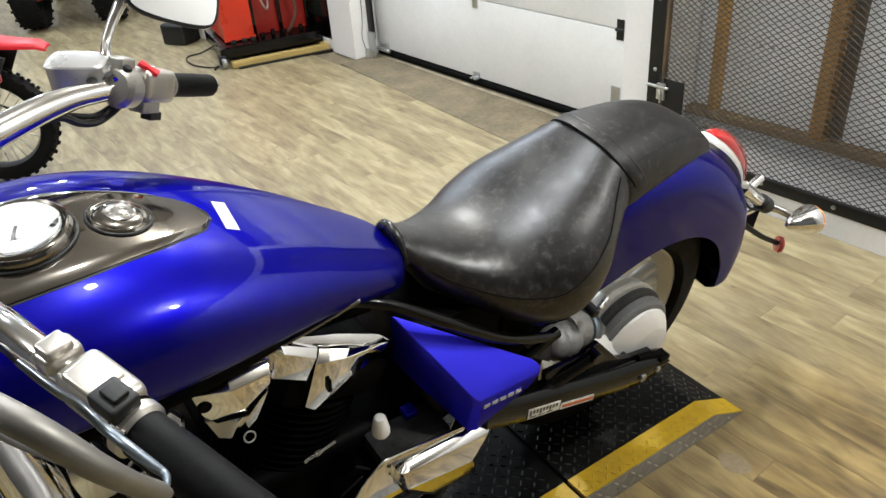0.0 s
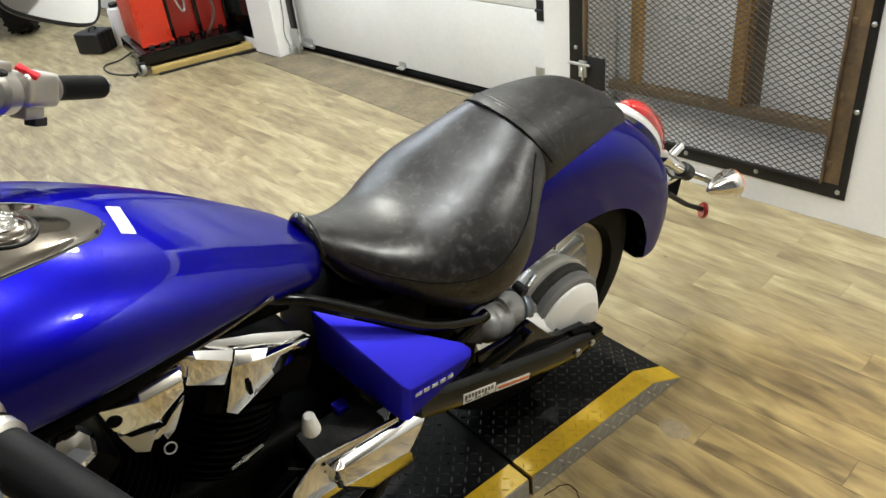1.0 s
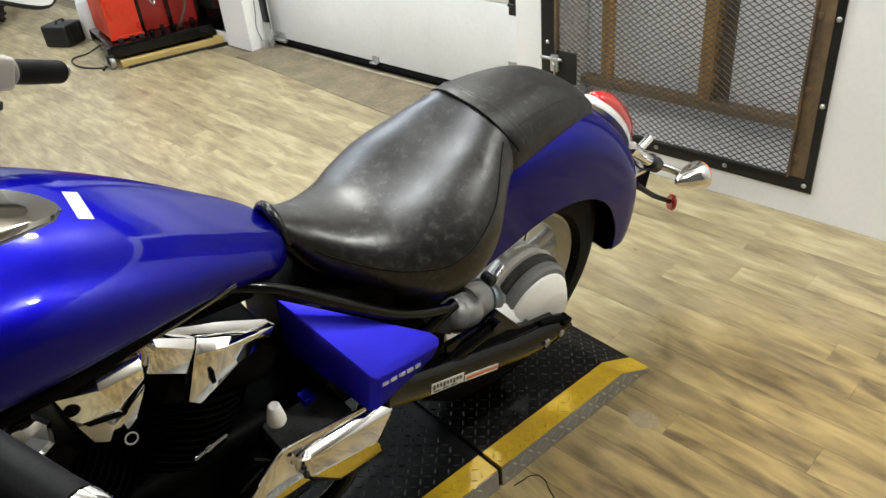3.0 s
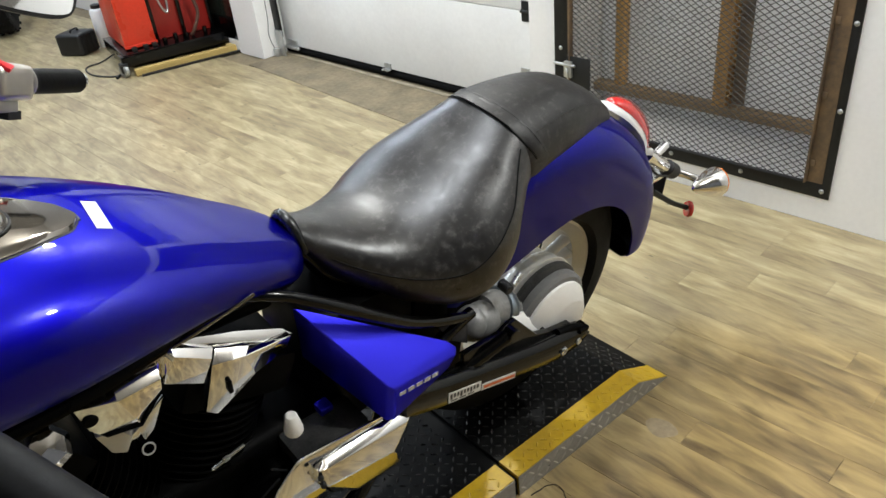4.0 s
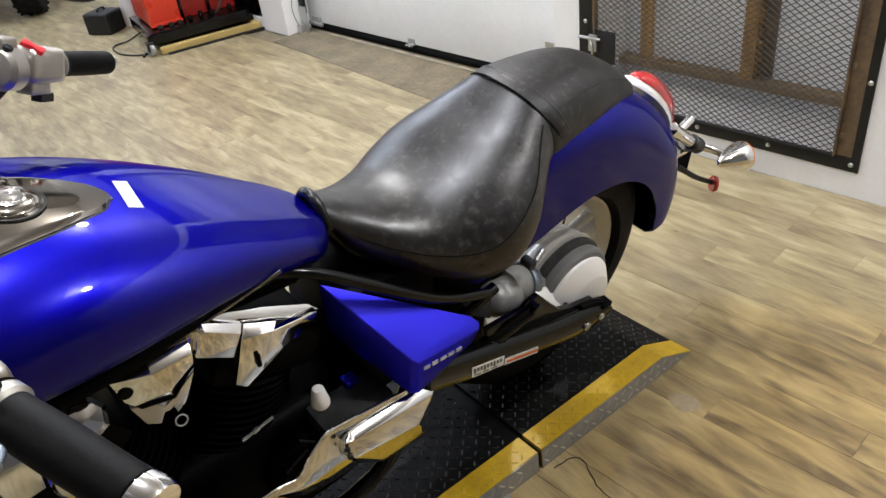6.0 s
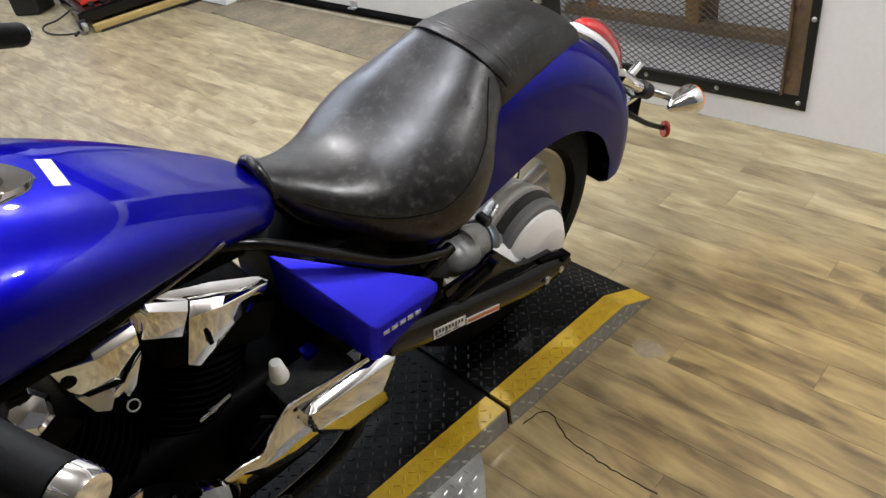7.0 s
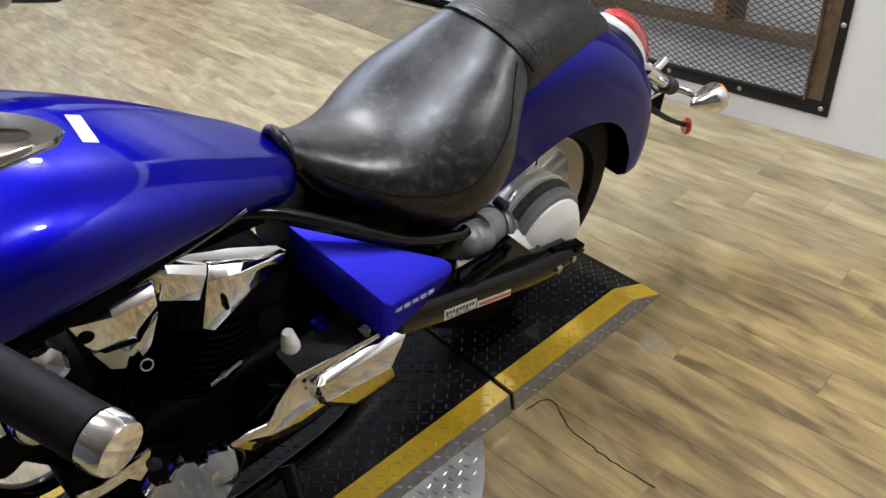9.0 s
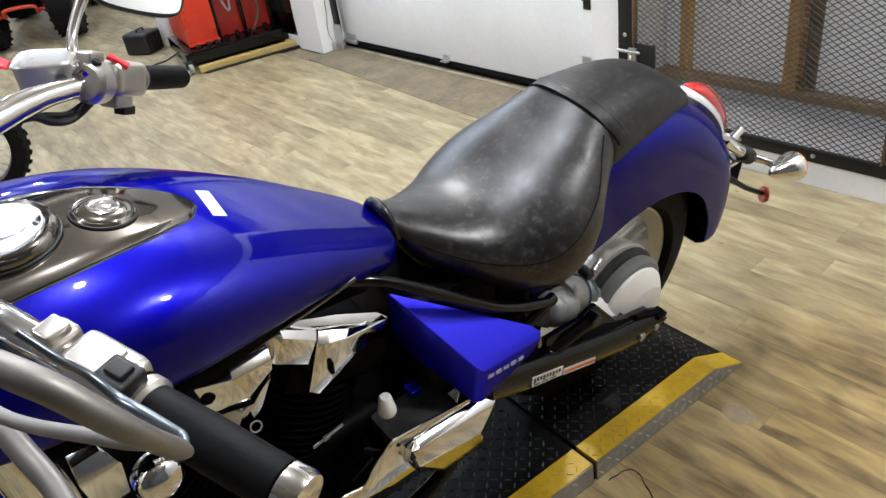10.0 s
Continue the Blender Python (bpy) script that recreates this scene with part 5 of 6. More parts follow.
part("spark_cover", bm_lathe([(0.026, 0), (0.031, 0.006), (0.031, 0.020), (0.022, 0.033), (0.001, 0.036)], 7, along((-0.966, -0.112, 0.705), (-0.958, -0.150, 0.745))), CHROME, bike, "faceted chrome plug cover", 12)
part("front_cover", bm_tube([(-1.155, -0.125, 0.89, 0.016), (-1.130, -0.140, 0.83, 0.026), (-1.120, -0.140, 0.74, 0.034), (-1.118, -0.130, 0.60, 0.036), (-1.12, -0.12, 0.42, 0.034)], seg=20), CHROME, bike, "chrome cover before the engine")
part("front_cover", bm_facets([(-1.082, -0.140, 0.712), (-1.030, -0.140, 0.715), (-1.045, -0.128, 0.742), (-1.080, -0.128, 0.738), (-1.035, -0.138, 0.655), (-1.075, -0.138, 0.650)], [(3, 2, 1, 0), (0, 1, 4, 5)]), CHROME, bike, "faceted chrome cover before the engine", 20)
part("front_boss", bm_lathe([(0.036, 0), (0.037, 0.012), (0.030, 0.026), (0.018, 0.034), (0.001, 0.037)], 24, along((-0.998, -0.112, 0.628), (-0.99, -0.15, 0.640))), CHROME, bike, "domed chrome boss")
part("breather_casting", bm_join(bm_tube([(-0.895, -0.085, 0.655, 0.014), (-0.87, -0.108, 0.650, 0.013), (-0.85, -0.112, 0.662, 0.011)], seg=12)), ALU, bike, "bright cast fitting")
CLAMP = Vector((-0.853, -0.118, 0.611))
part("hose_clamp", bm_torus(0.0085, 0.0013, 24, 8, along(CLAMP, CLAMP + Vector((0, -0.08, 0.035)))), GREYSAT, bike, "small steel hose clamp")
part("shift_rod", bm_join(bm_rod((-0.79, -0.155, 0.541), (-0.735, -0.155, 0.553), 0.0026, 10), bm_rod((-0.772, -0.155, 0.545), (-0.760, -0.155, 0.5475), 0.0045, 6)), ZINC, bike, "thin bright shift rod")
part("bright_knob", bm_lathe([(0.014, 0), (0.0155, 0.003), (0.0155, 0.009), (0.0105, 0.039), (0.008, 0.042), (0.001, 0.0425)], 20, along((-0.650, -0.150, 0.506), (-0.653, -0.150, 0.560))), COVERSATIN, bike, "pale tapered plug")
part("mount_casting", bm_box(-0.66, -0.52, -0.18, -0.10, 0.42, 0.455, 0.012), DUSTBLK, bike, "dusty black casting")
# thin tube put in for the light reflected along the tank's lower seam
part("tank_seam", bm_tube([(-0.668, -0.128, 0.799), (-0.704, -0.128, 0.792), (-0.755, -0.128, 0.783), (-0.789, -0.128, 0.778), (-0.825, -0.128, 0.772), (-0.867, -0.128, 0.769), (-0.919, -0.128, 0.764), (-0.967, -0.128, 0.762)], 0.0030, 10), CONSOLE, bike, "reflecting seam below the fuel tank, drawn as a dull tube")
for p0, p1 in (((-0.70, -0.15, 0.45), (-0.672, -0.15, 0.42)), ((-0.735, -0.155, 0.395), (-0.69, -0.155, 0.42))):
    part("cable_tip", bm_rod(p0, p1, 0.0022, 8), STEELFRAME, bike)

# chrome lower covers and footpeg side
LT = [(-0.796, 0.413), (-0.763, 0.413), (-0.733, 0.404), (-0.720, 0.411), (-0.704, 0.436), (-0.684, 0.457), (-0.662, 0.471), (-0.594, 0.462), (-0.494, 0.445)]
LF = [(-0.792, 0.408), (-0.764, 0.402), (-0.738, 0.384), (-0.722, 0.378), (-0.704, 0.375), (-0.684, 0.377), (-0.660, 0.381), (-0.594, 0.376), (-0.489, 0.366)]
LB = [(-0.776, 0.372), (-0.765, 0.350), (-0.742, 0.343), (-0.724, 0.338), (-0.704, 0.330), (-0.684, 0.324), (-0.660, 0.318), (-0.594, 0.316), (-0.484, 0.316)]
lower = part("lower_cover", bm_facets([(x, -0.184, z) for x, z in LT] + [(x, -0.187, z) for x, z in LF] + [(x, -0.175, z) for x, z in LB],
                                      [(k, k + 1, k + 10, k + 9) for k in range(8)] + [(k + 9, k + 10, k + 19, k + 18) for k in range(8)], (0, 0.008, 0), 0.0012), CHROME, bike, "polished chrome lower side cover", 24)
part("cover_rim", bm_tube([(x, -0.182, z + 0.002) for x, z in LT], 0.0024, 8), CHROME, lower, "thin bright rim")
part("cover_edge", bm_tube([(-0.798, -0.180, 0.411), (-0.786, -0.179, 0.392), (-0.780, -0.178, 0.366), (-0.786, -0.176, 0.336), (-0.806, -0.174, 0.300)], 0.0032, 8), GLOSSBLK, lower, "black rubber edging")
part("cover_boss", bm_facets([(-0.628, -0.188, 0.452), (-0.434, -0.188, 0.436), (-0.461, -0.205, 0.424), (-0.628, -0.205, 0.445), (-0.497, -0.211, 0.376), (-0.634, -0.210, 0.405), (-0.466, -0.190, 0.296), (-0.566, -0.190, 0.305), (-0.622, -0.192, 0.358), (-0.645, -0.203, 0.449), (-0.647, -0.202, 0.420), (-0.646, -0.188, 0.446), (-0.648, -0.188, 0.405)],
                              [(0, 1, 2, 3), (3, 2, 4, 5), (5, 4, 6, 7), (5, 7, 8), (3, 5, 10, 9), (0, 3, 9, 11), (9, 10, 12, 11), (5, 8, 12, 10)], (0.004, 0.004, -0.012), 0.0030), CHROME, lower, "raised chrome boss", 28)
for x, z in ((-0.644, 0.438), (-0.640, 0.412)):
    part("boss_screw", bm_rod((x, -0.205, z), (x - 0.002, -0.211, z), 0.005, 12, 0.001), STEELFRAME, lower, "dark screw head")
front = plate_solid([(-0.792, 0.404), (-0.803, 0.421), (-0.833, 0.441), (-0.839, 0.424), (-0.853, 0.427), (-0.857, 0.448), (-0.868, 0.457), (-0.884, 0.455), (-0.898, 0.435), (-0.921, 0.451), (-0.936, 0.431), (-0.965, 0.438), (-0.985, 0.40), (-0.95, 0.32), (-0.89, 0.280), (-0.835, 0.288), (-0.808, 0.316), (-0.794, 0.352)], -0.170, -0.190, 0.05, CHROME, bike, "scalloped chrome front side cover", "lower_cover")
part("cover_facet", bm_facets([(-0.799, -0.189, 0.398), (-0.836, -0.189, 0.412), (-0.846, -0.191, 0.360), (-0.806, -0.191, 0.350), (-0.838, -0.187, 0.300)], [(0, 1, 2, 3), (3, 2, 4)], (0, 0.004, 0), 0.0008), CHROME, front, "bright raised facet", 20)
part("cover_pin", bm_rod((-0.905, -0.180, 0.492), (-0.909, -0.190, 0.494), 0.010, 14, 0.002), STEELFRAME, front, "dark pin")
part("cover_bracket", bm_facets([(-1.008, -0.180, 0.520), (-0.973, -0.180, 0.512), (-0.948, -0.180, 0.516), (-0.902, -0.178, 0.517), (-0.918, -0.184, 0.487), (-0.932, -0.184, 0.474), (-0.944, -0.184, 0.496), (-0.975, -0.184, 0.496), (-1.010, -0.184, 0.502)], [(0, 1, 2, 3, 4, 5, 6, 7, 8)], (0, 0.006, 0), 0.001), CHROME, front, "bright chrome bracket", 24)
part("side_stand", bm_tube([(-0.70, -0.15, 0.19, 0.016), (-0.74, -0.26, 0.11, 0.014), (-0.77, -0.335, 0.072, 0.012), (-0.80, -0.36, 0.068, 0.012)], seg=10), GLOSSBLK, bike, "black side stand")
for s in (1,):
    part("exhaust_pipe", bm_tube([(-0.95, 0.10, 0.55, 0.024), (-1.02, 0.16, 0.40, 0.024), (-0.90, 0.19, 0.27, 0.024), (-0.60, 0.20, 0.25, 0.04), (-0.2, 0.215, 0.27, 0.05), (0.25, 0.22, 0.30, 0.05)], seg=18), CHROME, bike, "chrome exhaust silencer")

# front end: forks, wheel, mudguard, headlamp
FA = Vector((-1.66, 0, 0.335))
fwheel = part("front_wheel", bm_lathe([(0.03, -0.06), (0.035, -0.055), (0.035, 0.055), (0.03, 0.06)], 28, Matrix.Translation(FA) @ ROT_Y), CAST, bike, "silver cast front wheel")
part("tyre", closed_lathe(tyre_profile(0.335, 0.062, 0.225), 80, Matrix.Translation(FA) @ ROT_Y), TYRE, fwheel, "black road tyre", 50)
part("rim", closed_lathe([(0.230, -0.046), (0.214, -0.036), (0.206, 0.0), (0.214, 0.036), (0.230, 0.046), (0.224, 0.048), (0.200, 0.030), (0.194, 0.0), (0.200, -0.030), (0.224, -0.048)], 72, Matrix.Translation(FA) @ ROT_Y), SILVER, fwheel, "pale silver cast rim")
for k in range(5):
    a = radians(72 * k + 10)
    part("spoke", bm_tube([(FA.x + 0.03 * math.cos(a), 0, FA.z + 0.03 * math.sin(a), 0.016), (FA.x + 0.11 * math.cos(a), 0, FA.z + 0.11 * math.sin(a), 0.012), (FA.x + 0.20 * math.cos(a), 0, FA.z + 0.20 * math.sin(a), 0.014)], seg=10), SILVER, fwheel)
for s in (-1, 1):
    part("fork_leg", bm_join(bm_rod((-1.66, s * 0.095, 0.335), (-1.47, s * 0.095, 0.64), 0.029, 20), bm_rod((-1.47, s * 0.095, 0.64), (-1.24, s * 0.095, 1.01), 0.021, 20)), CHROME, bike, "chrome fork leg")
for z, x in ((0.82, -1.355), (0.98, -1.257)):
    part("fork_yoke", bm_box(x - 0.03, x + 0.03, -0.125, 0.125, z - 0.018, z + 0.018, 0.012, 3), CHROME, bike, "chrome fork yoke")
part("front_fender", bm_rings([[Vector((FA.x + r * math.cos(t), y, FA.z + r * math.sin(t))) for y, r in ((-0.078, 0.345), (-0.080, 0.362), (-0.05, 0.377), (0.0, 0.382), (0.05, 0.377), (0.080, 0.362), (0.078, 0.345), (0.045, 0.366), (0.0, 0.371), (-0.045, 0.366))] for t in (radians(-5 + 9 * k) for k in range(17))]), BLUE, bike, "glossy blue front fender", 40)
lamp = part("headlamp", bm_lathe([(0.012, -0.13), (0.05, -0.115), (0.082, -0.06), (0.092, 0.0), (0.094, 0.018), (0.088, 0.022), (0.002, 0.022)], 32, along((-1.43, 0, 0.90), (-1.60, 0, 0.885))), CHROME, bike, "chrome headlamp shell")
part("lamp_glass", bm_lathe([(0.086, 0.0225), (0.084, 0.028), (0.05, 0.040), (0.002, 0.045)], 32, along((-1.43, 0, 0.90), (-1.60, 0, 0.885))), GLASS, lamp, "clear headlamp glass")

# handlebar, turned a little to the right
LG0, LG1 = Vector((-1.0185, -0.4409, 1.1226)), Vector((-0.9759, -0.5496, 1.1123))
RG0, RG1 = Vector((-0.780, 0.233, 0.999)), Vector((-0.697, 0.291, 0.949))
ld, rd = (LG1 - LG0).normalized(), (RG1 - RG0).normalized()
bar = part("handlebar", bm_tube([(*(LG1 - ld * 0.01), 0.0125), (*LG0, 0.0125), (*(LG0 - ld * 0.10), 0.0125), (-1.072, -0.290, 1.122, 0.0125), (-1.096, -0.22, 1.100, 0.013), (-1.135, -0.14, 1.065, 0.0145), (-1.19, -0.07, 1.045, 0.0165), (-1.20, 0.0, 1.045, 0.017), (-1.14, 0.06, 1.045, 0.0175), (-1.04, 0.105, 1.050, 0.0175), (-0.970, 0.140, 1.051, 0.017), (-0.932, 0.160, 1.048, 0.0165), (-0.893, 0.178, 1.041, 0.015), (*(RG0 - rd * 0.055), 0.0135), (*RG0, 0.0125), (*(RG1 - rd * 0.01), 0.0125)], seg=18, n=7), CHROME, bike, "polished chrome handlebar")
for g0, g1, d, lab in ((LG0, LG1, ld, "left"), (RG0, RG1, rd, "right")):
    L = (g1 - g0).length
    prof = [(0.0175, 0.0), (0.0195, 0.002), (0.0195, 0.006), (0.0172, 0.009)]
    for k in range(1, 12):
        h = 0.009 + (L - 0.016) * k / 12
        prof += [(0.0172 + 0.0006 * math.sin(math.pi * k / 12), h)]
    prof += [(0.0176, L - 0.005), (0.0172, L)]
    grip = part("handgrip", bm_lathe(prof, 28, along(g0, g1)), GRIP, bike, "black rubber handgrip")
    part("bar_end", bm_lathe([(0.014, L + 0.0005), (0.0178, L + 0.002), (0.0182, L + 0.014), (0.0165, L + 0.018), (0.002, L + 0.019)] if lab == "left" else [(0.010, L + 0.0005), (0.012, L + 0.002), (0.012, L + 0.012), (0.009, L + 0.014), (0.001, L + 0.0145)], 26, along(g0, g1)), CHROME, grip, "chrome bar end")


def bar_box(g0, d, s0, s1, hx, hy, bev, ox=0.0, oz=0.0):
    """Rounded box round the bar between s0 and s1 metres inboard of the grip; oz up, ox fore."""
    z = d
    y = Vector((0, 0, 1)) - d * d.z
    y.normalize()
    x = y.cross(z)
    m = Matrix(((x.x, y.x, z.x, 0), (x.y, y.y, z.y, 0), (x.z, y.z, z.z, 0), (0, 0, 0, 1)))
    bm = bm_box(ox - hx, ox + hx, oz - hy, oz + hy, -s1, -s0, bev, 3)
    bmesh.ops.transform(bm, matrix=Matrix.Translation(g0) @ m, verts=bm.verts)
    return bm


# left switch housing, clamp, lever
lsw = part("switch_housing", bm_join(bar_box(LG0, ld, 0.000, 0.056, 0.0175, 0.0165, 0.009, 0.003, 0.006), bar_box(LG0, ld, 0.016, 0.048, 0.0135, 0.005, 0.003, 0.002, 0.0205)), SATCHROME, bike, "satin chrome left switch housing")
part("housing_ring", bm_rod(LG0 + ld * 0.0005, LG0 + ld * 0.014, 0.0205, 28, 0.003), SATCHROME, lsw, "chrome ring at the grip")
part("housing_seam", bm_torus(0.0200, 0.0008, 28, 6, along(LG0 + ld * 0.0003, LG0 + ld)), EDGEBLK, lsw, "dark joint line")
part("switch_button", bar_box(LG0, ld, -0.008, 0.018, 0.011, 0.007, 0.003, -0.003, 0.0235), BLKPLASTIC, lsw, "black rocker switch")
part("switch_button", bar_box(LG0, ld, -0.003, 0.012, 0.006, 0.003, 0.0015, -0.002, 0.0310), BLKPLASTIC, lsw, "black rocker switch")
for a in (-0.010, -0.004):
    part("housing_screw", bm_lathe([(0.0042, 0), (0.0042, 0.0022), (0.0028, 0.0036), (0.0005, 0.0040)], 12, along(LG0 - ld * a + Vector((-0.012, -0.008, 0.0135)), LG0 - ld * a + Vector((-0.024, -0.016, 0.027)))), CHROME, lsw, "bright screw")
clamp = part("lever_clamp", bm_join(bar_box(LG0, ld, 0.062, 0.083, 0.0145, 0.0155, 0.006, 0.003, 0.004), bar_box(LG0, ld, 0.064, 0.081, 0.010, 0.006, 0.003, 0.002, 0.0205)), SATCHROME, bike, "satin chrome clutch lever clamp")
part("clutch_lever", bm_tube([(-1.106, -0.325, 1.098, 0.0085), (-1.1062, -0.345, 1.100, 0.009), (-1.0956, -0.382, 1.100, 0.0095), (-1.0886, -0.419, 1.100, 0.0095), (-1.083, -0.451, 1.098, 0.009), (-1.0806, -0.50, 1.092, 0.0085), (-1.079, -0.545, 1.088, 0.009)], seg=18, flat=0.62), LEVERSAT, clamp, "satin aluminium clutch lever")
part("lever_pivot", bm_rod((-1.100, -0.318, 1.082), (-1.098, -0.318, 1.114), 0.011, 20, 0.002), SATCHROME, clamp, "chrome lever pivot")
part("pivot_screw", bm_rod((-1.098, -0.318, 1.1145), (-1.0978, -0.318, 1.118), 0.006, 12, 0.001), ZINC, clamp)
# left mirror, seen along its edge: stem, thick shell rim towards the front, thin steel rim behind
lmir = part("mirror_stem", bm_tube([(-1.098, -0.318, 1.110, 0.0055), (-1.099, -0.345, 1.120, 0.0055), (-1.096, -0.390, 1.136, 0.0050), (-1.0888, -0.4244, 1.150, 0.0046), (-1.0753, -0.4558, 1.160, 0.0044), (-1.0553, -0.508, 1.190, 0.0042), (-1.041, -0.542, 1.208, 0.004), (-1.032, -0.560, 1.218, 0.0035), (-1.0265, -0.577, 1.227, 0.003)], seg=14), LEVERSAT, bike, "satin metal mirror stem")
part("mirror_shell", bm_tube([(-1.083, -0.535, 1.306, 0.0030), (-1.0701, -0.5588, 1.300, 0.0062), (-1.0577, -0.574, 1.290, 0.0064), (-1.0454, -0.583, 1.270, 0.0060), (-1.035, -0.584, 1.250, 0.0052), (-1.0265, -0.580, 1.231, 0.0050), (-1.0225, -0.577, 1.222, 0.0030)], seg=18), LEVERSAT, lmir, "satin metal mirror shell")
part("mirror_rim", bm_tube([(-1.060, -0.490, 1.256, 0.0018), (-1.0497, -0.503, 1.240, 0.0022), (-1.0421, -0.506, 1.226, 0.0024), (-1.0354, -0.519, 1.216, 0.0028), (-1.0296, -0.5345, 1.2155, 0.0030), (-1.0222, -0.551, 1.212, 0.0028), (-1.0190, -0.559, 1.211, 0.0022), (-1.0215, -0.571, 1.217, 0.0014)], seg=12), STEELSTRIP, lmir, "flat grey steel mirror rim")
part("clutch_cable", bm_tube([(-1.098, -0.318, 1.094, 0.005), (-1.106, -0.27, 1.088, 0.005), (-1.13, -0.20, 1.070, 0.005), (-1.20, -0.10, 1.03, 0.005)], seg=10), RUBBER, clamp, "black clutch cable")
part("switch_cable", bm_tube([(*(LG0 - ld * 0.05 + Vector((-0.004, 0.0, -0.016))), 0.005), (*(LG0 - ld * 0.09 + Vector((-0.006, 0.0, -0.020))), 0.005), (-1.080, -0.28, 1.098, 0.005), (-1.12, -0.18, 1.06, 0.005), (-1.20, -0.06, 1.02, 0.005)], seg=10), RUBBER, lsw, "black switch cable")
# right switch housing, brake reservoir, mirror
rsw = part("switch_housing", bm_join(bar_box(RG0, rd, 0.000, 0.064, 0.0225, 0.0235, 0.011), bar_box(RG0, rd, 0.022, 0.058, 0.014, 0.010, 0.004, 0.0, -0.029)), SATCHROME, bike, "satin chrome right switch housing")
ry = (Vector((0, 0, 1)) - rd * rd.z).normalized()
sn = (ry * 0.88 - ry.cross(rd) * 0.47).normalized()
sc = RG0 - rd * 0.054 + sn * 0.0250
sb = sn.cross(rd)
sm = Matrix(((rd.x, sb.x, sn.x, sc.x), (rd.y, sb.y, sn.y, sc.y), (rd.z, sb.z, sn.z, sc.z), (0, 0, 0, 1))) @ pose(0, 0, 0, 0, 0, -62) @ Matrix.Scale(0.95, 4)
part("stop_switch", bm_prism([(-0.015, -0.009), (-0.009, -0.009), (0.0, -0.005), (0.009, -0.009), (0.015, -0.009), (0.015, 0.009), (0.009, 0.009), (0.0, 0.005), (-0.009, 0.009), (-0.015, 0.009)], 0.006, sm, 0.001), REDPLASTIC, rsw, "red engine stop switch")
part("housing_ring", bm_rod(RG0 - rd * 0.001, RG0 + rd * 0.006, 0.0215, 24, 0.002), SATCHROME, rsw)
part("start_button", bar_box(RG0, rd, 0.016, 0.040, 0.009, 0.006, 0.002, -0.004, -0.043), BLKPLASTIC, rsw, "black start button")
rc = RG0 - ry * 0.004
rcl = part("lever_clamp", bm_join(bm_rod(rc - rd * 0.072, rc - rd * 0.104, 0.0285, 28, 0.006), bar_box(RG0, rd, 0.074, 0.102, 0.012, 0.012, 0.004, 0.004, 0.024)), SATCHROME, bike, "satin chrome brake lever clamp")
ks = RG0 - rd * 0.096 + sn * 0.026
part("clamp_screw", bm_rod(ks - sn * 0.004, ks + sn * 0.003, 0.006, 14, 0.001), STEELFRAME, rcl, "dark socket screw")
r0 = Vector((-0.884, 0.222, 1.053))
u = Vector((-0.86, 0.50, 0.02)).normalized() * 0.86
v2 = Vector((u.y, -u.x, 0)).normalized() * 0.92
res = part("brake_reservoir", bm_rings([[r0 + u * a + v2 * b + Vector((0, 0, h)) for a, b in smooth_table([(-0.040, -0.012), (-0.034, -0.022), (0.0, -0.026), (0.040, -0.024), (0.046, -0.012), (0.046, 0.012), (0.040, 0.024), (0.0, 0.026), (-0.034, 0.022), (-0.040, 0.012)], 3)] for h in (-0.024, 0.012)]), CASTBR, bike, "pale cast brake fluid reservoir", 35)
part("reservoir_lid", bm_rings([[r0 + u * a * k + v2 * b * k + Vector((0, 0, h)) for a, b in smooth_table([(-0.044, -0.014), (-0.038, -0.026), (0.0, -0.030), (0.044, -0.028), (0.052, -0.014), (0.052, 0.014), (0.044, 0.028), (0.0, 0.030), (-0.038, 0.026), (-0.044, 0.014)], 3)] for h, k in ((0.0122, 0.92), (0.0145, 0.92), (0.0165, 0.86), (0.0172, 0.66))]), CASTBR, res, "pale reservoir lid", 35)
part("sight_glass", bm_rod(r0 - u * 0.022 + Vector((-0.012, -0.020, -0.006)), r0 - u * 0.022 + Vector((-0.015, -0.027, -0.006)), 0.009, 18), STEELFRAME, res, "dark sight glass")
part("reservoir_neck", bm_tube([(*(RG0 - rd * 0.088 + Vector((0, 0, 0.018))), 0.014), (-0.868, 0.205, 1.04, 0.014), (-0.885, 0.21, 1.045, 0.016)], seg=12), CHROME, res)
part("brake_lever", bm_tube([(-0.90, 0.245, 1.03, 0.010), (-0.875, 0.30, 1.01, 0.009), (-0.82, 0.345, 0.985, 0.008), (-0.76, 0.36, 0.962, 0.0085)], seg=10, flat=0.7), CHROME, rcl, "polished brake lever")
part("brake_hose", bm_tube([(*(RG0 - rd * 0.095 + Vector((0, 0, -0.026))), 0.0055), (-0.876, 0.184, 1.000, 0.0055), (-0.895, 0.177, 0.999, 0.0055), (-0.915, 0.168, 1.010, 0.0055), (-0.937, 0.157, 1.030, 0.0055), (-0.98, 0.136, 1.036, 0.0055), (-1.10, 0.075, 1.03, 0.0055)], seg=8), RUBBER, rcl, "black brake hose")
part("throttle_cable", bm_tube([(*(RG0 - rd * 0.055 + Vector((0, 0, -0.026))), 0.004), (-0.856, 0.198, 1.006, 0.004), (-0.89, 0.186, 1.004, 0.004), (-0.925, 0.170, 1.022, 0.004), (-0.96, 0.150, 1.034, 0.004), (-1.10, 0.085, 1.03, 0.004)], seg=8), RUBBER, rsw, "black throttle cable")
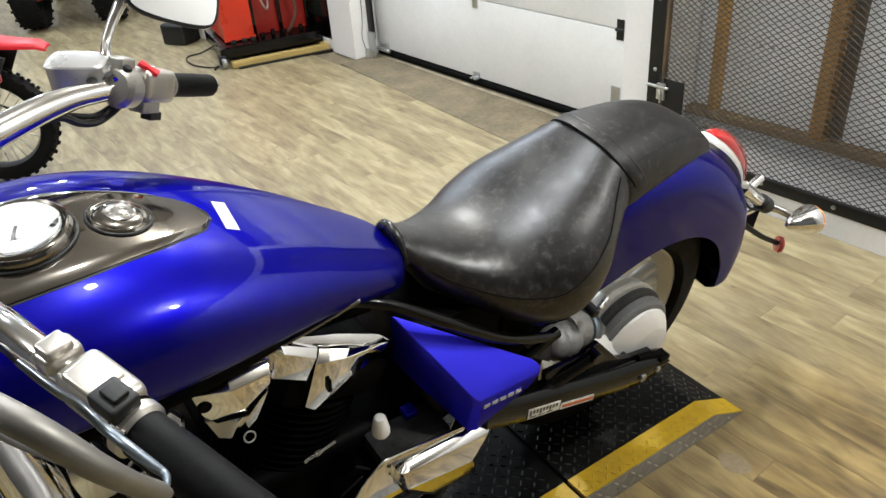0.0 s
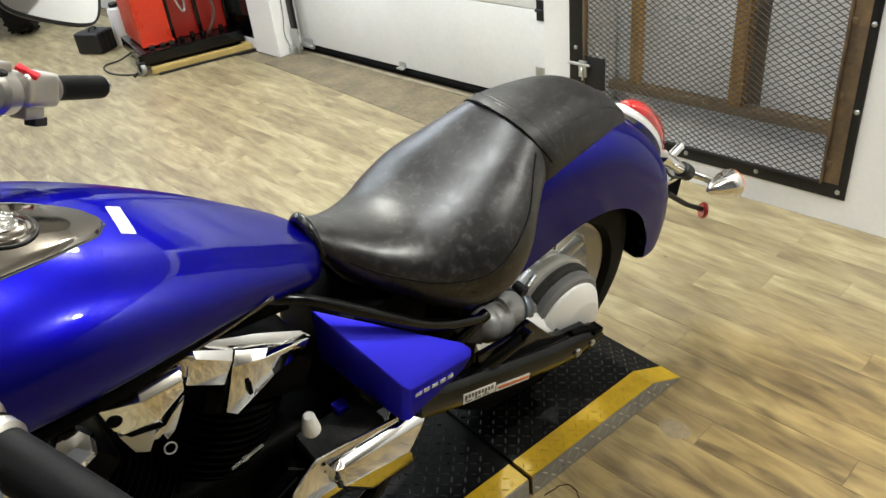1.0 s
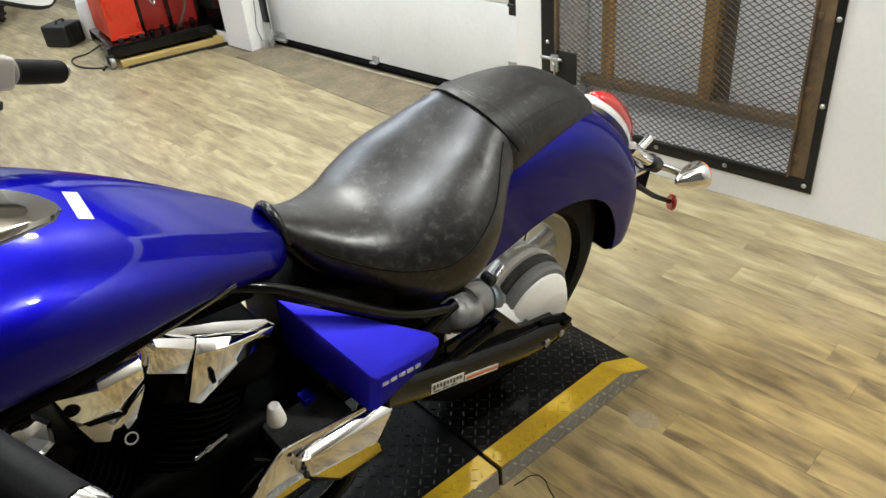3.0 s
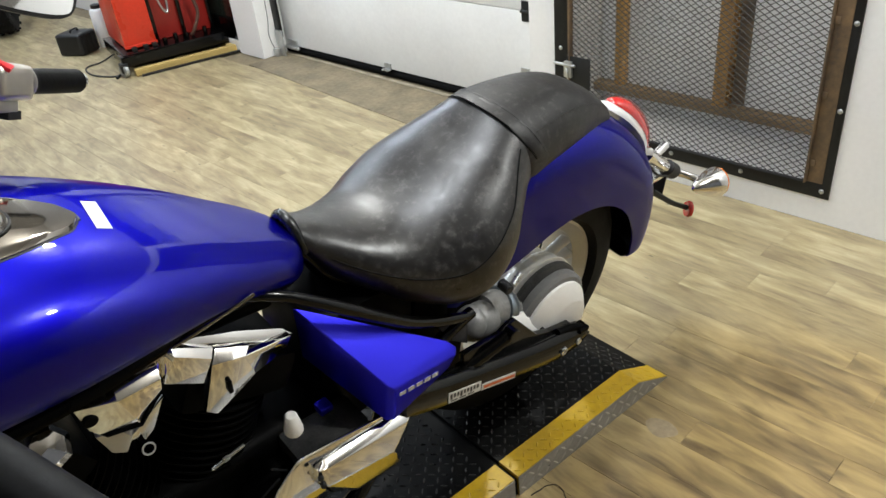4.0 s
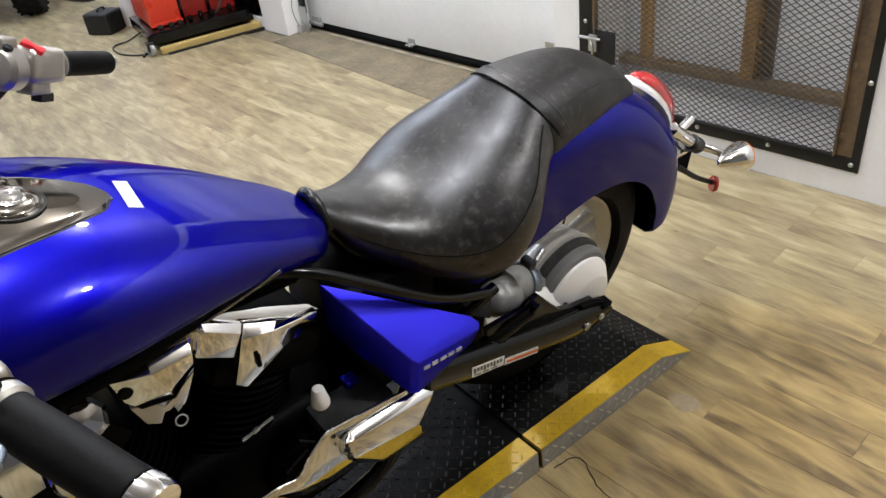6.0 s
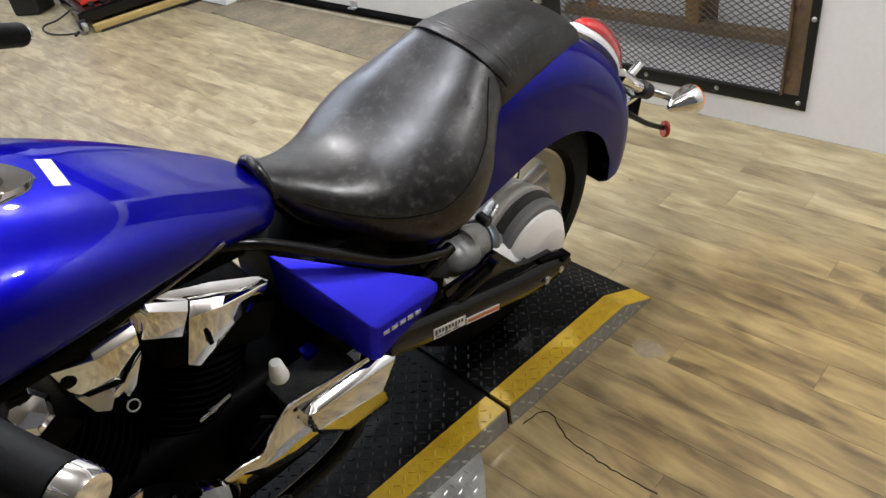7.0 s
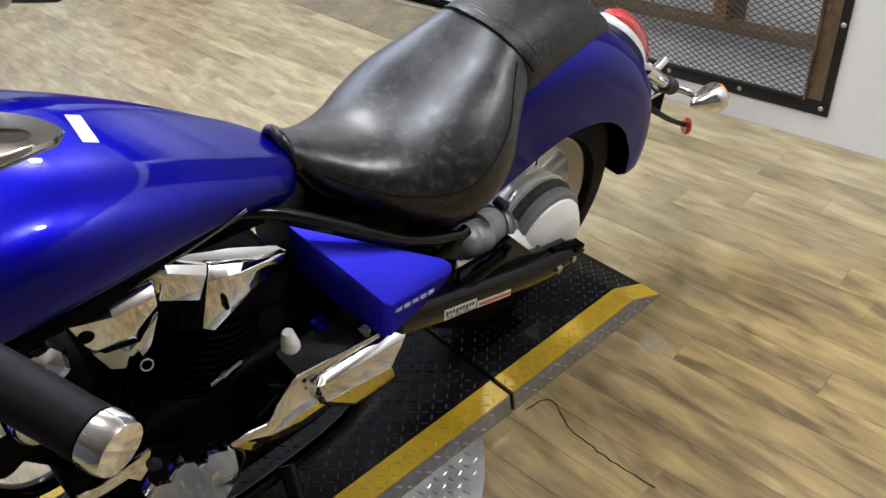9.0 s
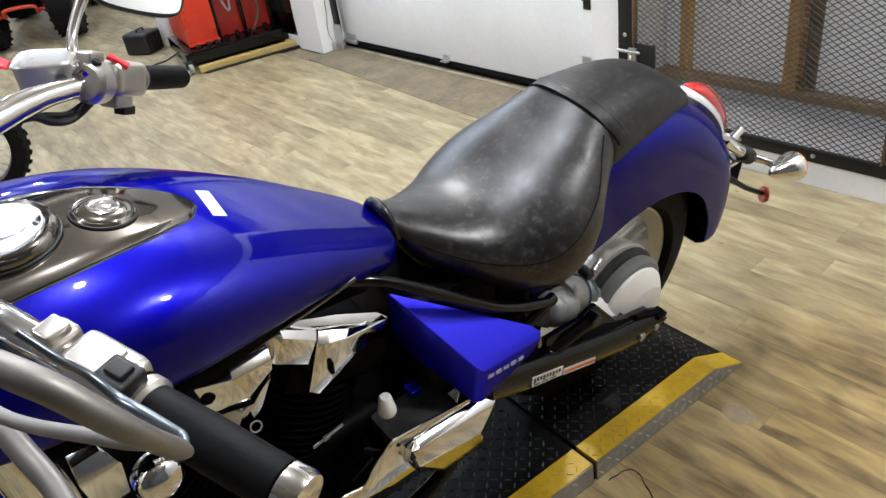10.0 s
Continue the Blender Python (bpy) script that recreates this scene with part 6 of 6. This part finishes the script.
mst = part("mirror_stem", bm_tube([(-0.852, 0.214, 1.045, 0.010), (-0.850, 0.222, 1.064, 0.008), (-0.842, 0.238, 1.078, 0.007), (-0.826, 0.252, 1.096, 0.007), (-0.810, 0.262, 1.112, 0.008), (-0.800, 0.266, 1.122, 0.010)], seg=12), CHROME, bike, "chrome mirror stem")
e1 = Vector((0.122, 0.004, -0.050)).normalized()
e2 = Vector((0.30, 0.50, 0.90))
e2 = (e2 - e1 * e1.dot(e2)).normalized()
e3 = e1.cross(e2)
mm = Matrix.Translation((-0.733, 0.266, 1.132)) @ Matrix(((e1.x, e2.x, e3.x, 0), (e1.y, e2.y, e3.y, 0), (e1.z, e2.z, e3.z, 0), (0, 0, 0, 1)))


def mirror_outline(k, d):
    return smooth_table([(-0.066 * k - d, 0.0), (-0.062 * k - d, -0.030 * k), (-0.046 * k, -0.046 * k - d), (0.0, -0.054 * k - d), (0.050 * k, -0.054 * k - d), (0.066 * k + d, -0.040 * k), (0.068 * k + d, 0.0), (0.060 * k + d, 0.036 * k), (0.02, 0.046 * k + d), (-0.05 * k, 0.038 * k + d)], 4)


mirror = part("mirror", bm_rings([[mm @ Vector((x, y, z)) for x, y in mirror_outline(k, d)] for k, d, z in ((0.55, 0.0, -0.022), (0.9, 0.0, -0.014), (1.0, 0.004, -0.003), (1.0, 0.004, 0.002), (1.0, 0.0015, 0.003))]), BLKPLASTIC, mst, "black-backed rear-view mirror", 50)
part("mirror_glass", bm_rings([[mm @ Vector((x, y, z)) for x, y in mirror_outline(1.0, -0.0005)] for z in (0.0025, 0.0038)]), MIRROR, mst, "mirror glass", 30)


# ---- red machine on its pallet ----
machine = thing("red_machine", "red steel service machine on a black wheeled base", "machine", pose(0.49, 3.62, 0, 0, 0, -8))
part("base_tray", bm_join(bm_box(-0.02, 0.64, 0.03, 0.60, 0.052, 0.125, 0.004), bm_box(-0.04, 0.05, 0.02, 0.12, 0.08, 0.12, 0.004)), GLOSSBLK, machine, "black steel base tray")
panel = part("side_panel", bm_box(0.02, 0.215, 0.12, 0.58, 0.135, 0.95, 0.012), REDMACHINE, machine, "bright red panel")
part("panel_lip", bm_box(0.015, 0.22, 0.113, 0.1195, 0.135, 0.155, 0.003), REDMACHINE, panel)
for x in (0.05, 0.12, 0.175):
    part("base_clip", bm_box(x, x + 0.03, 0.07, 0.10, 0.126, 0.150, 0.004), BLKPLASTIC, machine)
part("body", bm_box(0.2155, 0.60, 0.20, 0.58, 0.126, 0.93, 0.01), mat("dark_red_paint", (0.30, 0.015, 0.01), 0.4, 0, 0.15), machine, "dark red recessed body")
for x in (0.222, 0.40, 0.585):
    part("frame_post", bm_box(x, x + 0.022, 0.165, 0.195, 0.126, 0.96, 0.004), GLOSSBLK, machine, "black frame post")
part("hose", bm_tube([(0.42, 0.15, 0.62), (0.47, 0.10, 0.42), (0.50, 0.08, 0.28), (0.455, 0.09, 0.17), (0.44, 0.12, 0.135)], 0.011, 10), mat("brown_hose", (0.10, 0.05, 0.035), 0.5), machine, "brown rubber hose")
part("hose", bm_tube([(0.26, 0.14, 0.55), (0.29, 0.11, 0.36), (0.33, 0.13, 0.30), (0.35, 0.15, 0.45)], 0.007, 8), ZINC, machine, "thin grey hose")
for k, x in enumerate((0.26, 0.33, 0.40, 0.52)):
    part("valve", bm_rod((x, 0.10, 0.127), (x, 0.10, 0.16 + 0.012 * (k % 2)), 0.014, 12), GLOSSBLK, machine)
wh = part("caster", bm_rod((-0.055, 0.02, 0.04), (-0.025, 0.03, 0.04), 0.04, 24, 0.006), ZINC, machine, "grey caster wheel")
part("caster_fork", bm_box(-0.06, -0.015, 0.0, 0.06, 0.03, 0.085, 0.006), BLKPLASTIC, wh)
part("caster", bm_rod((0.58, 0.50, 0.04), (0.61, 0.50, 0.04), 0.038, 20, 0.006), RUBBER, machine)
part("caster", bm_rod((-0.0, 0.50, 0.04), (0.03, 0.50, 0.04), 0.038, 20, 0.006), RUBBER, machine)

beam = thing("timber_skid", "pale yellow timber skid under the red machine", "skid", pose(0.495, 3.585, 0, 0, 0, -8.5))
part("timber", bm_box(0.0, 0.645, 0.0, 0.045, 0.006, 0.045, 0.004), PALLETWOOD, beam, "pale sawn timber")
part("foot_strip", bm_box(0.03, 0.66, -0.022, -0.001, 0.001, 0.012, 0.002), RUBBER, beam, "black rubber strip")
part("timber", bm_box(0.0, 0.645, 0.42, 0.505, 0.006, 0.045, 0.004), PALLETWOOD, beam, "pale sawn timber")
part("cross_board", bm_box(0.60, 0.640, 0.0455, 0.4195, 0.008, 0.044, 0.004), PALLETWOOD, beam)

case = thing("black_case", "black plastic case standing on the floor", "case", pose(0.45, 4.38, 0, 0, 0, 32) @ Matrix.Diagonal((0.9, 0.85, 0.66, 1)))
part("case_body", bm_box(0, 0.20, 0, 0.24, 0.0, 0.22, 0.03, 3), BLKPLASTIC, case, "black ribbed plastic body")
for k in range(4):
    part("case_rib", bm_box(0.03 + 0.045 * k, 0.045 + 0.045 * k, -0.006, 0.0, 0.02, 0.20, 0.002), BLKPLASTIC, case)
part("case_handle", bm_tube([(0.06, 0.12, 0.218), (0.07, 0.12, 0.245), (0.13, 0.12, 0.245), (0.14, 0.12, 0.218)], 0.008, 8), BLKPLASTIC, case)
drum = thing("white_canister", "small white plastic canister behind the black case", "canister", pose(0.66, 4.50, 0))
part("canister_body", bm_lathe([(0.05, 0), (0.055, 0.006), (0.055, 0.24), (0.048, 0.255), (0.03, 0.262)], 28), WALLWHITE, drum, "white plastic body")
part("canister_lid", bm_lathe([(0.034, 0.262), (0.036, 0.266), (0.036, 0.285), (0.03, 0.289), (0.002, 0.289)], 20), BLKPLASTIC, drum)
cord = thing("power_cord", "thin black power cord looped on the floor", "cord")
part("cord_loop", bm_tube([(0.50, 3.90, 0.09), (0.44, 4.02, 0.03), (0.38, 4.10, 0.0055), (0.335, 4.02, 0.0055), (0.33, 3.88, 0.0055), (0.37, 3.77, 0.0055), (0.42, 3.71, 0.0055), (0.455, 3.68, 0.02)], 0.0055, 8, 8), RUBBER, cord, "black cord")
part("cord_plug", bm_tube([(0.40, 3.66, 0.008), (0.42, 3.69, 0.008), (0.435, 3.70, 0.009)], 0.008, 8), RUBBER, cord)


# ---- knobbly wheels, quad and trail bike beyond ----
def knobbly(parent, m, R, half, knobs, rows, mt=TYRE, rim_r=0.6, rim_mt=STEELFRAME, spokes=0, nm="wheel", label="knobbly black tyre"):
    w = part(nm, bm_lathe([(R * 0.14, -half * 0.7), (R * 0.16, -half * 0.65), (R * 0.16, half * 0.65), (R * 0.14, half * 0.7)], 20, m), rim_mt, parent, "wheel with " + label)
    bms = [closed_lathe([(R * rim_r, half * 0.75), (R * 0.80, half), (R * 0.93, half * 0.9), (R * 0.965, half * 0.45), (R * 0.97, 0), (R * 0.965, -half * 0.45), (R * 0.93, -half * 0.9), (R * 0.80, -half), (R * rim_r, -half * 0.75)], 56, m)]
    part("tyre", bms[0], mt, w, label, 40)
    kb = bmesh.new()
    for k in range(knobs):
        for j in range(rows):
            a = 2 * math.pi * (k + 0.5 * (j % 2)) / knobs
            y = (j - (rows - 1) / 2) / max(1, rows - 1) * half * 1.75
            c = Vector(((R * (0.985 if abs(y) < half * 0.6 else 0.945)) * math.cos(a), R * (0.985 if abs(y) < half * 0.6 else 0.945) * math.sin(a), y))
            q = bmesh.ops.create_cube(kb, size=1, matrix=m @ Matrix.Translation(c) @ Matrix.Rotation(a, 4, "Z") @ Matrix.Diagonal((R * 0.05, R * 0.06, half * 0.26, 1)))
    part("tread", kb, mt, w, smooth=0)["kind"] = "stuff"
    part("rim", closed_lathe([(R * rim_r, half * 0.7), (R * (rim_r + 0.03), half * 0.72), (R * (rim_r + 0.03), -half * 0.72), (R * rim_r, -half * 0.7), (R * (rim_r - 0.04), 0)], 48, m), rim_mt, w, "metal rim")
    for k in range(spokes):
        a = 2 * math.pi * k / spokes
        b = a + (0.35 if k % 2 else -0.35)
        s = 0.5 if (k // 2) % 2 else -0.5
        part("spoke", bm_rod(m @ Vector((R * 0.15 * math.cos(b), R * 0.15 * math.sin(b), half * s)), m @ Vector((R * (rim_r - 0.02) * math.cos(a), R * (rim_r - 0.02) * math.sin(a), 0)), 0.0018, 5), ZINC, w)
    return w


quad = thing("quad_bike", "black quad bike with red suspension arms and knobbly tyres", "quad bike", pose(0.02, 5.78, 0, 0, 0, -23))
QX = Matrix.Rotation(radians(90), 4, "Y")
for x, y in ((-0.29, 0.0), (0.30, 0.0), (-0.32, 1.2), (0.33, 1.2)):
    knobbly(quad, Matrix.Translation((x, y, 0.27)) @ QX, 0.27, 0.095, 20, 4, rim_r=0.52)
for s in (-1, 1):
    part("suspension_arm", bm_join(bm_rod((s * 0.08, -0.03, 0.26), (s * 0.24, 0.0, 0.22), 0.014, 10), bm_rod((s * 0.08, 0.14, 0.26), (s * 0.24, 0.02, 0.22), 0.014, 10), bm_rod((s * 0.10, 0.02, 0.40), (s * 0.22, 0.0, 0.32), 0.011, 10)), ORANGESTEEL, quad, "red tubular suspension arm")
    part("shock_absorber", bm_rod((s * 0.10, 0.04, 0.55), (s * 0.20, 0.02, 0.26), 0.026, 14), STEELFRAME, quad, "dark shock absorber")
part("front_rail", bm_tube([(-0.12, -0.10, 0.24), (-0.10, -0.14, 0.30), (0.10, -0.14, 0.30), (0.12, -0.10, 0.24)], 0.014, 10), ORANGESTEEL, quad, "red front rail")
part("chassis", bm_box(-0.12, 0.12, -0.06, 1.3, 0.22, 0.50, 0.03), ENGBLK, quad, "black chassis")
part("front_fender", bm_box(-0.42, 0.42, -0.22, 0.35, 0.60, 0.66, 0.03), REDPLAS2, quad, "red plastic fender")
part("rear_fender", bm_box(-0.44, 0.44, 0.85, 1.45, 0.60, 0.66, 0.03), REDPLAS2, quad, "red plastic fender")
part("saddle", bm_box(-0.13, 0.13, 0.30, 1.1, 0.64, 0.74, 0.04), LEATHER2, quad, "black saddle")

trail = thing("trail_bike", "trail bike with red plastics and knobbly tyres", "motorcycle", pose(-0.91, 2.76, 0, 0, 0, 155) @ Matrix.Scale(0.88, 4))
TX = Matrix.Rotation(radians(90), 4, "X")
knobbly(trail, Matrix.Translation((0, 0, 0.305)) @ TX, 0.305, 0.05, 34, 3, rim_r=0.72, rim_mt=STEELFRAME, spokes=28)
knobbly(trail, Matrix.Translation((1.38, 0, 0.33)) @ TX, 0.33, 0.045, 34, 3, rim_r=0.74, rim_mt=STEELFRAME, spokes=28)
for s in (-1, 1):
    part("swingarm", bm_box(-0.03, 0.52, s * 0.085 - 0.014, s * 0.085 + 0.014, 0.285, 0.335, 0.008), BLKPLASTIC, trail, "black swingarm")
    part("side_plate", bm_prism([(-0.10, 0.50), (0.45, 0.45), (0.42, 0.72), (0.05, 0.74), (-0.20, 0.66)], 0.02, Matrix(((1, 0, 0, 0), (0, 0, -1, s * 0.11 + 0.01), (0, 1, 0, 0), (0, 0, 0, 1))), 0.004), BLKPLASTIC, trail, "black side plate")
    part("fork_leg", bm_rod((1.38, s * 0.09, 0.33), (1.10, s * 0.09, 1.02), 0.024, 12), ZINC, trail, "grey fork leg")
part("chain", bm_join(bm_torus(0.085, 0.006, 32, 6, Matrix.Translation((0, -0.062, 0.305)) @ TX), bm_rod((0.0, -0.062, 0.39), (0.50, -0.062, 0.36), 0.006, 6), bm_rod((0.0, -0.062, 0.22), (0.50, -0.062, 0.28), 0.006, 6)), STEELFRAME, trail, "dark drive chain")
tail_f = [(-0.37, 0.045, 0.665, 0.012), (-0.33, 0.065, 0.690, 0.014), (-0.24, 0.075, 0.705, 0.014), (-0.10, 0.095, 0.735, 0.016), (0.15, 0.10, 0.715, 0.018)]
part("rear_mudguard", bm_rings([[Vector((x, w * math.cos(a), z - 0.25 * w * (1 - math.sin(a)) + t * (1 if k < 9 else 0))) for k, a in enumerate([math.pi * j / 8 for j in range(9)] + [math.pi * j / 8 for j in range(8, -1, -1)])] for x, w, z, t in tail_f]), REDPLAS2, trail, "red plastic rear mudguard", 50)
part("silencer", bm_tube([(-0.15, 0.15, 0.60, 0.045), (0.05, 0.15, 0.55, 0.05), (0.35, 0.14, 0.48, 0.04), (0.6, 0.12, 0.42, 0.02)], seg=16), ALU, trail, "brushed silencer")
part("engine", bm_box(0.50, 0.88, -0.13, 0.13, 0.26, 0.62, 0.05), ENGBLK, trail, "black engine")
part("frame_spar", bm_tube([(0.45, 0.0, 0.42, 0.035), (0.60, 0.0, 0.75, 0.035), (1.10, 0.0, 0.90, 0.035)], seg=12), REDPLAS2, trail, "red frame spar")
part("saddle", bm_box(0.0, 0.72, -0.08, 0.08, 0.76, 0.84, 0.03), LEATHER2, trail, "black saddle")
part("front_mudguard", bm_box(1.10, 1.62, -0.06, 0.06, 0.72, 0.74, 0.008), REDPLAS2, trail, "red plastic front mudguard")
part("tank_shroud", bm_box(0.72, 1.05, -0.16, 0.16, 0.70, 0.90, 0.05), REDPLAS2, trail, "red tank shroud")
part("handlebar", bm_tube([(1.05, -0.38, 1.12), (1.08, -0.15, 1.08), (1.08, 0.15, 1.08), (1.05, 0.38, 1.12)], 0.012, 10), BLKPLASTIC, trail, "black handlebar")
part("prop_stand", bm_rod((0.60, 0.10, 0.30), (0.62, 0.36, 0.008), 0.013, 8), STEELFRAME, trail, "side stand")

# ---- marks on the floor ----
crack = bm_tube([(-0.175, -0.287, 0.0006), (-0.130, -0.292, 0.0006), (-0.110, -0.315, 0.0006), (-0.140, -0.380, 0.0006), (-0.147, -0.427, 0.0006), (-0.150, -0.508, 0.0006), (-0.142, -0.616, 0.0006)], 0.0016, 5, 8, flat=0.4)
for v in crack.verts:
    k = noise.noise(v.co * 60)
    v.co.x += k * 0.004
    v.co.y += noise.noise(v.co * 45 + Vector((5, 0, 0))) * 0.004
tagged(part("floor_crack", crack, mat("dark_gap", (0.015, 0.012, 0.01), 0.9)), "thin dark crack in the floor boards", "crack", kind="structure")
pale = bmesh.new()
pv = [pale.verts.new((0.192 + 0.030 * math.cos(a) * (1 + 0.25 * noise.noise(Vector((math.cos(a), math.sin(a), 3)))), -0.372 + 0.040 * math.sin(a) * (1 + 0.3 * noise.noise(Vector((math.sin(a), math.cos(a), 7)))), 0.0006)) for a in (2 * math.pi * k / 20 for k in range(20))]
pale.faces.new(pv)
tagged(part("floor_patch", pale, mat("pale_worn_patch", (0.30, 0.235, 0.145), 0.55, 0, 0.2, 90, 20), smooth=0), "pale worn patch on the floor boards", "floor patch", kind="structure")


# ---- floor boards ----
PW = 0.0955
lengths = (0.62, 0.93, 1.21)


def board_mesh(w, ln):
    g, c, t = 0.0002, 0.0006, 0.0086
    x, y = w / 2 - g, ln / 2 - g
    v = [(sx * x, sy * y, -t) for sx, sy in ((-1, -1), (1, -1), (1, 1), (-1, 1))]
    v += [(sx * x, sy * y, -c) for sx, sy in ((-1, -1), (1, -1), (1, 1), (-1, 1))]
    v += [(sx * (x - c), sy * (y - c), 0) for sx, sy in ((-1, -1), (1, -1), (1, 1), (-1, 1))]
    f = [(8, 9, 10, 11)]
    for a in (0, 4):
        f += [(a + k, a + (k + 1) % 4, a + 4 + (k + 1) % 4, a + 4 + k) for k in range(4)]
    return v, f


boards = {}
far_v, far_f = [], []
rng = random.Random(4)
count = 0
for c in range(-2, 68):
    right = -0.0085 - PW * c if c >= 0 else None
    if right is None:
        continue
    y = -4.59
    first = rng.choice(lengths) * (0.15 + 0.85 * rng.random())
    if c in (5, 8, 3):
        first = ({8: -0.235, 5: -0.235, 3: -0.485}[c] + 4.59) % 1.05
    while y < 8.3:
        ln = rng.choice(lengths) if not (c in (3, 8) and y < -0.6) else 1.05
        if first:
            ln, first = max(0.12, first), 0
        if y + ln > 8.39:
            ln = 8.39 - y
        w, xc = PW, right - PW / 2
        if c == 0 and y + ln / 2 > 1.0:
            w, xc = PW - 0.0515, right - 0.0515 - (PW - 0.0515) / 2
        elif c == 0:
            w, xc = PW + 0.008, right + 0.008 - (PW + 0.008) / 2
        ny = y + ln / 2
        near = -2.7 < xc < 0 and -1.05 < ny < 4.6
        if near and count < 298 and round(ln, 2) in lengths + (1.05,):
            key = (round(w, 4), round(ln, 2))
            if key not in boards:
                v, f = board_mesh(*key)
                me = bpy.data.meshes.new("floor_board")
                me.from_pydata(v, [], f)
                me.materials.append(PLANK)
                boards[key] = me
            ob = new("floor_board", boards[key])
            ob.parent = floor
            ob.matrix_basis = Matrix.Translation((xc, ny, rng.uniform(-0.0003, 0.0)))
            count += 1
        else:
            v, f = board_mesh(w, ln)
            b = len(far_v)
            far_v += [(p[0] + xc, p[1] + ny, p[2]) for p in v]
            far_f += [tuple(b + k for k in q) for q in f]
        y += ln
me = bpy.data.meshes.new("floor_boards_beyond")
me.from_pydata(far_v, [], far_f)
me.materials.append(PLANKS)
beyond = new("floor_boards_beyond", me)
beyond.parent = floor
beyond["kind"] = "stuff"
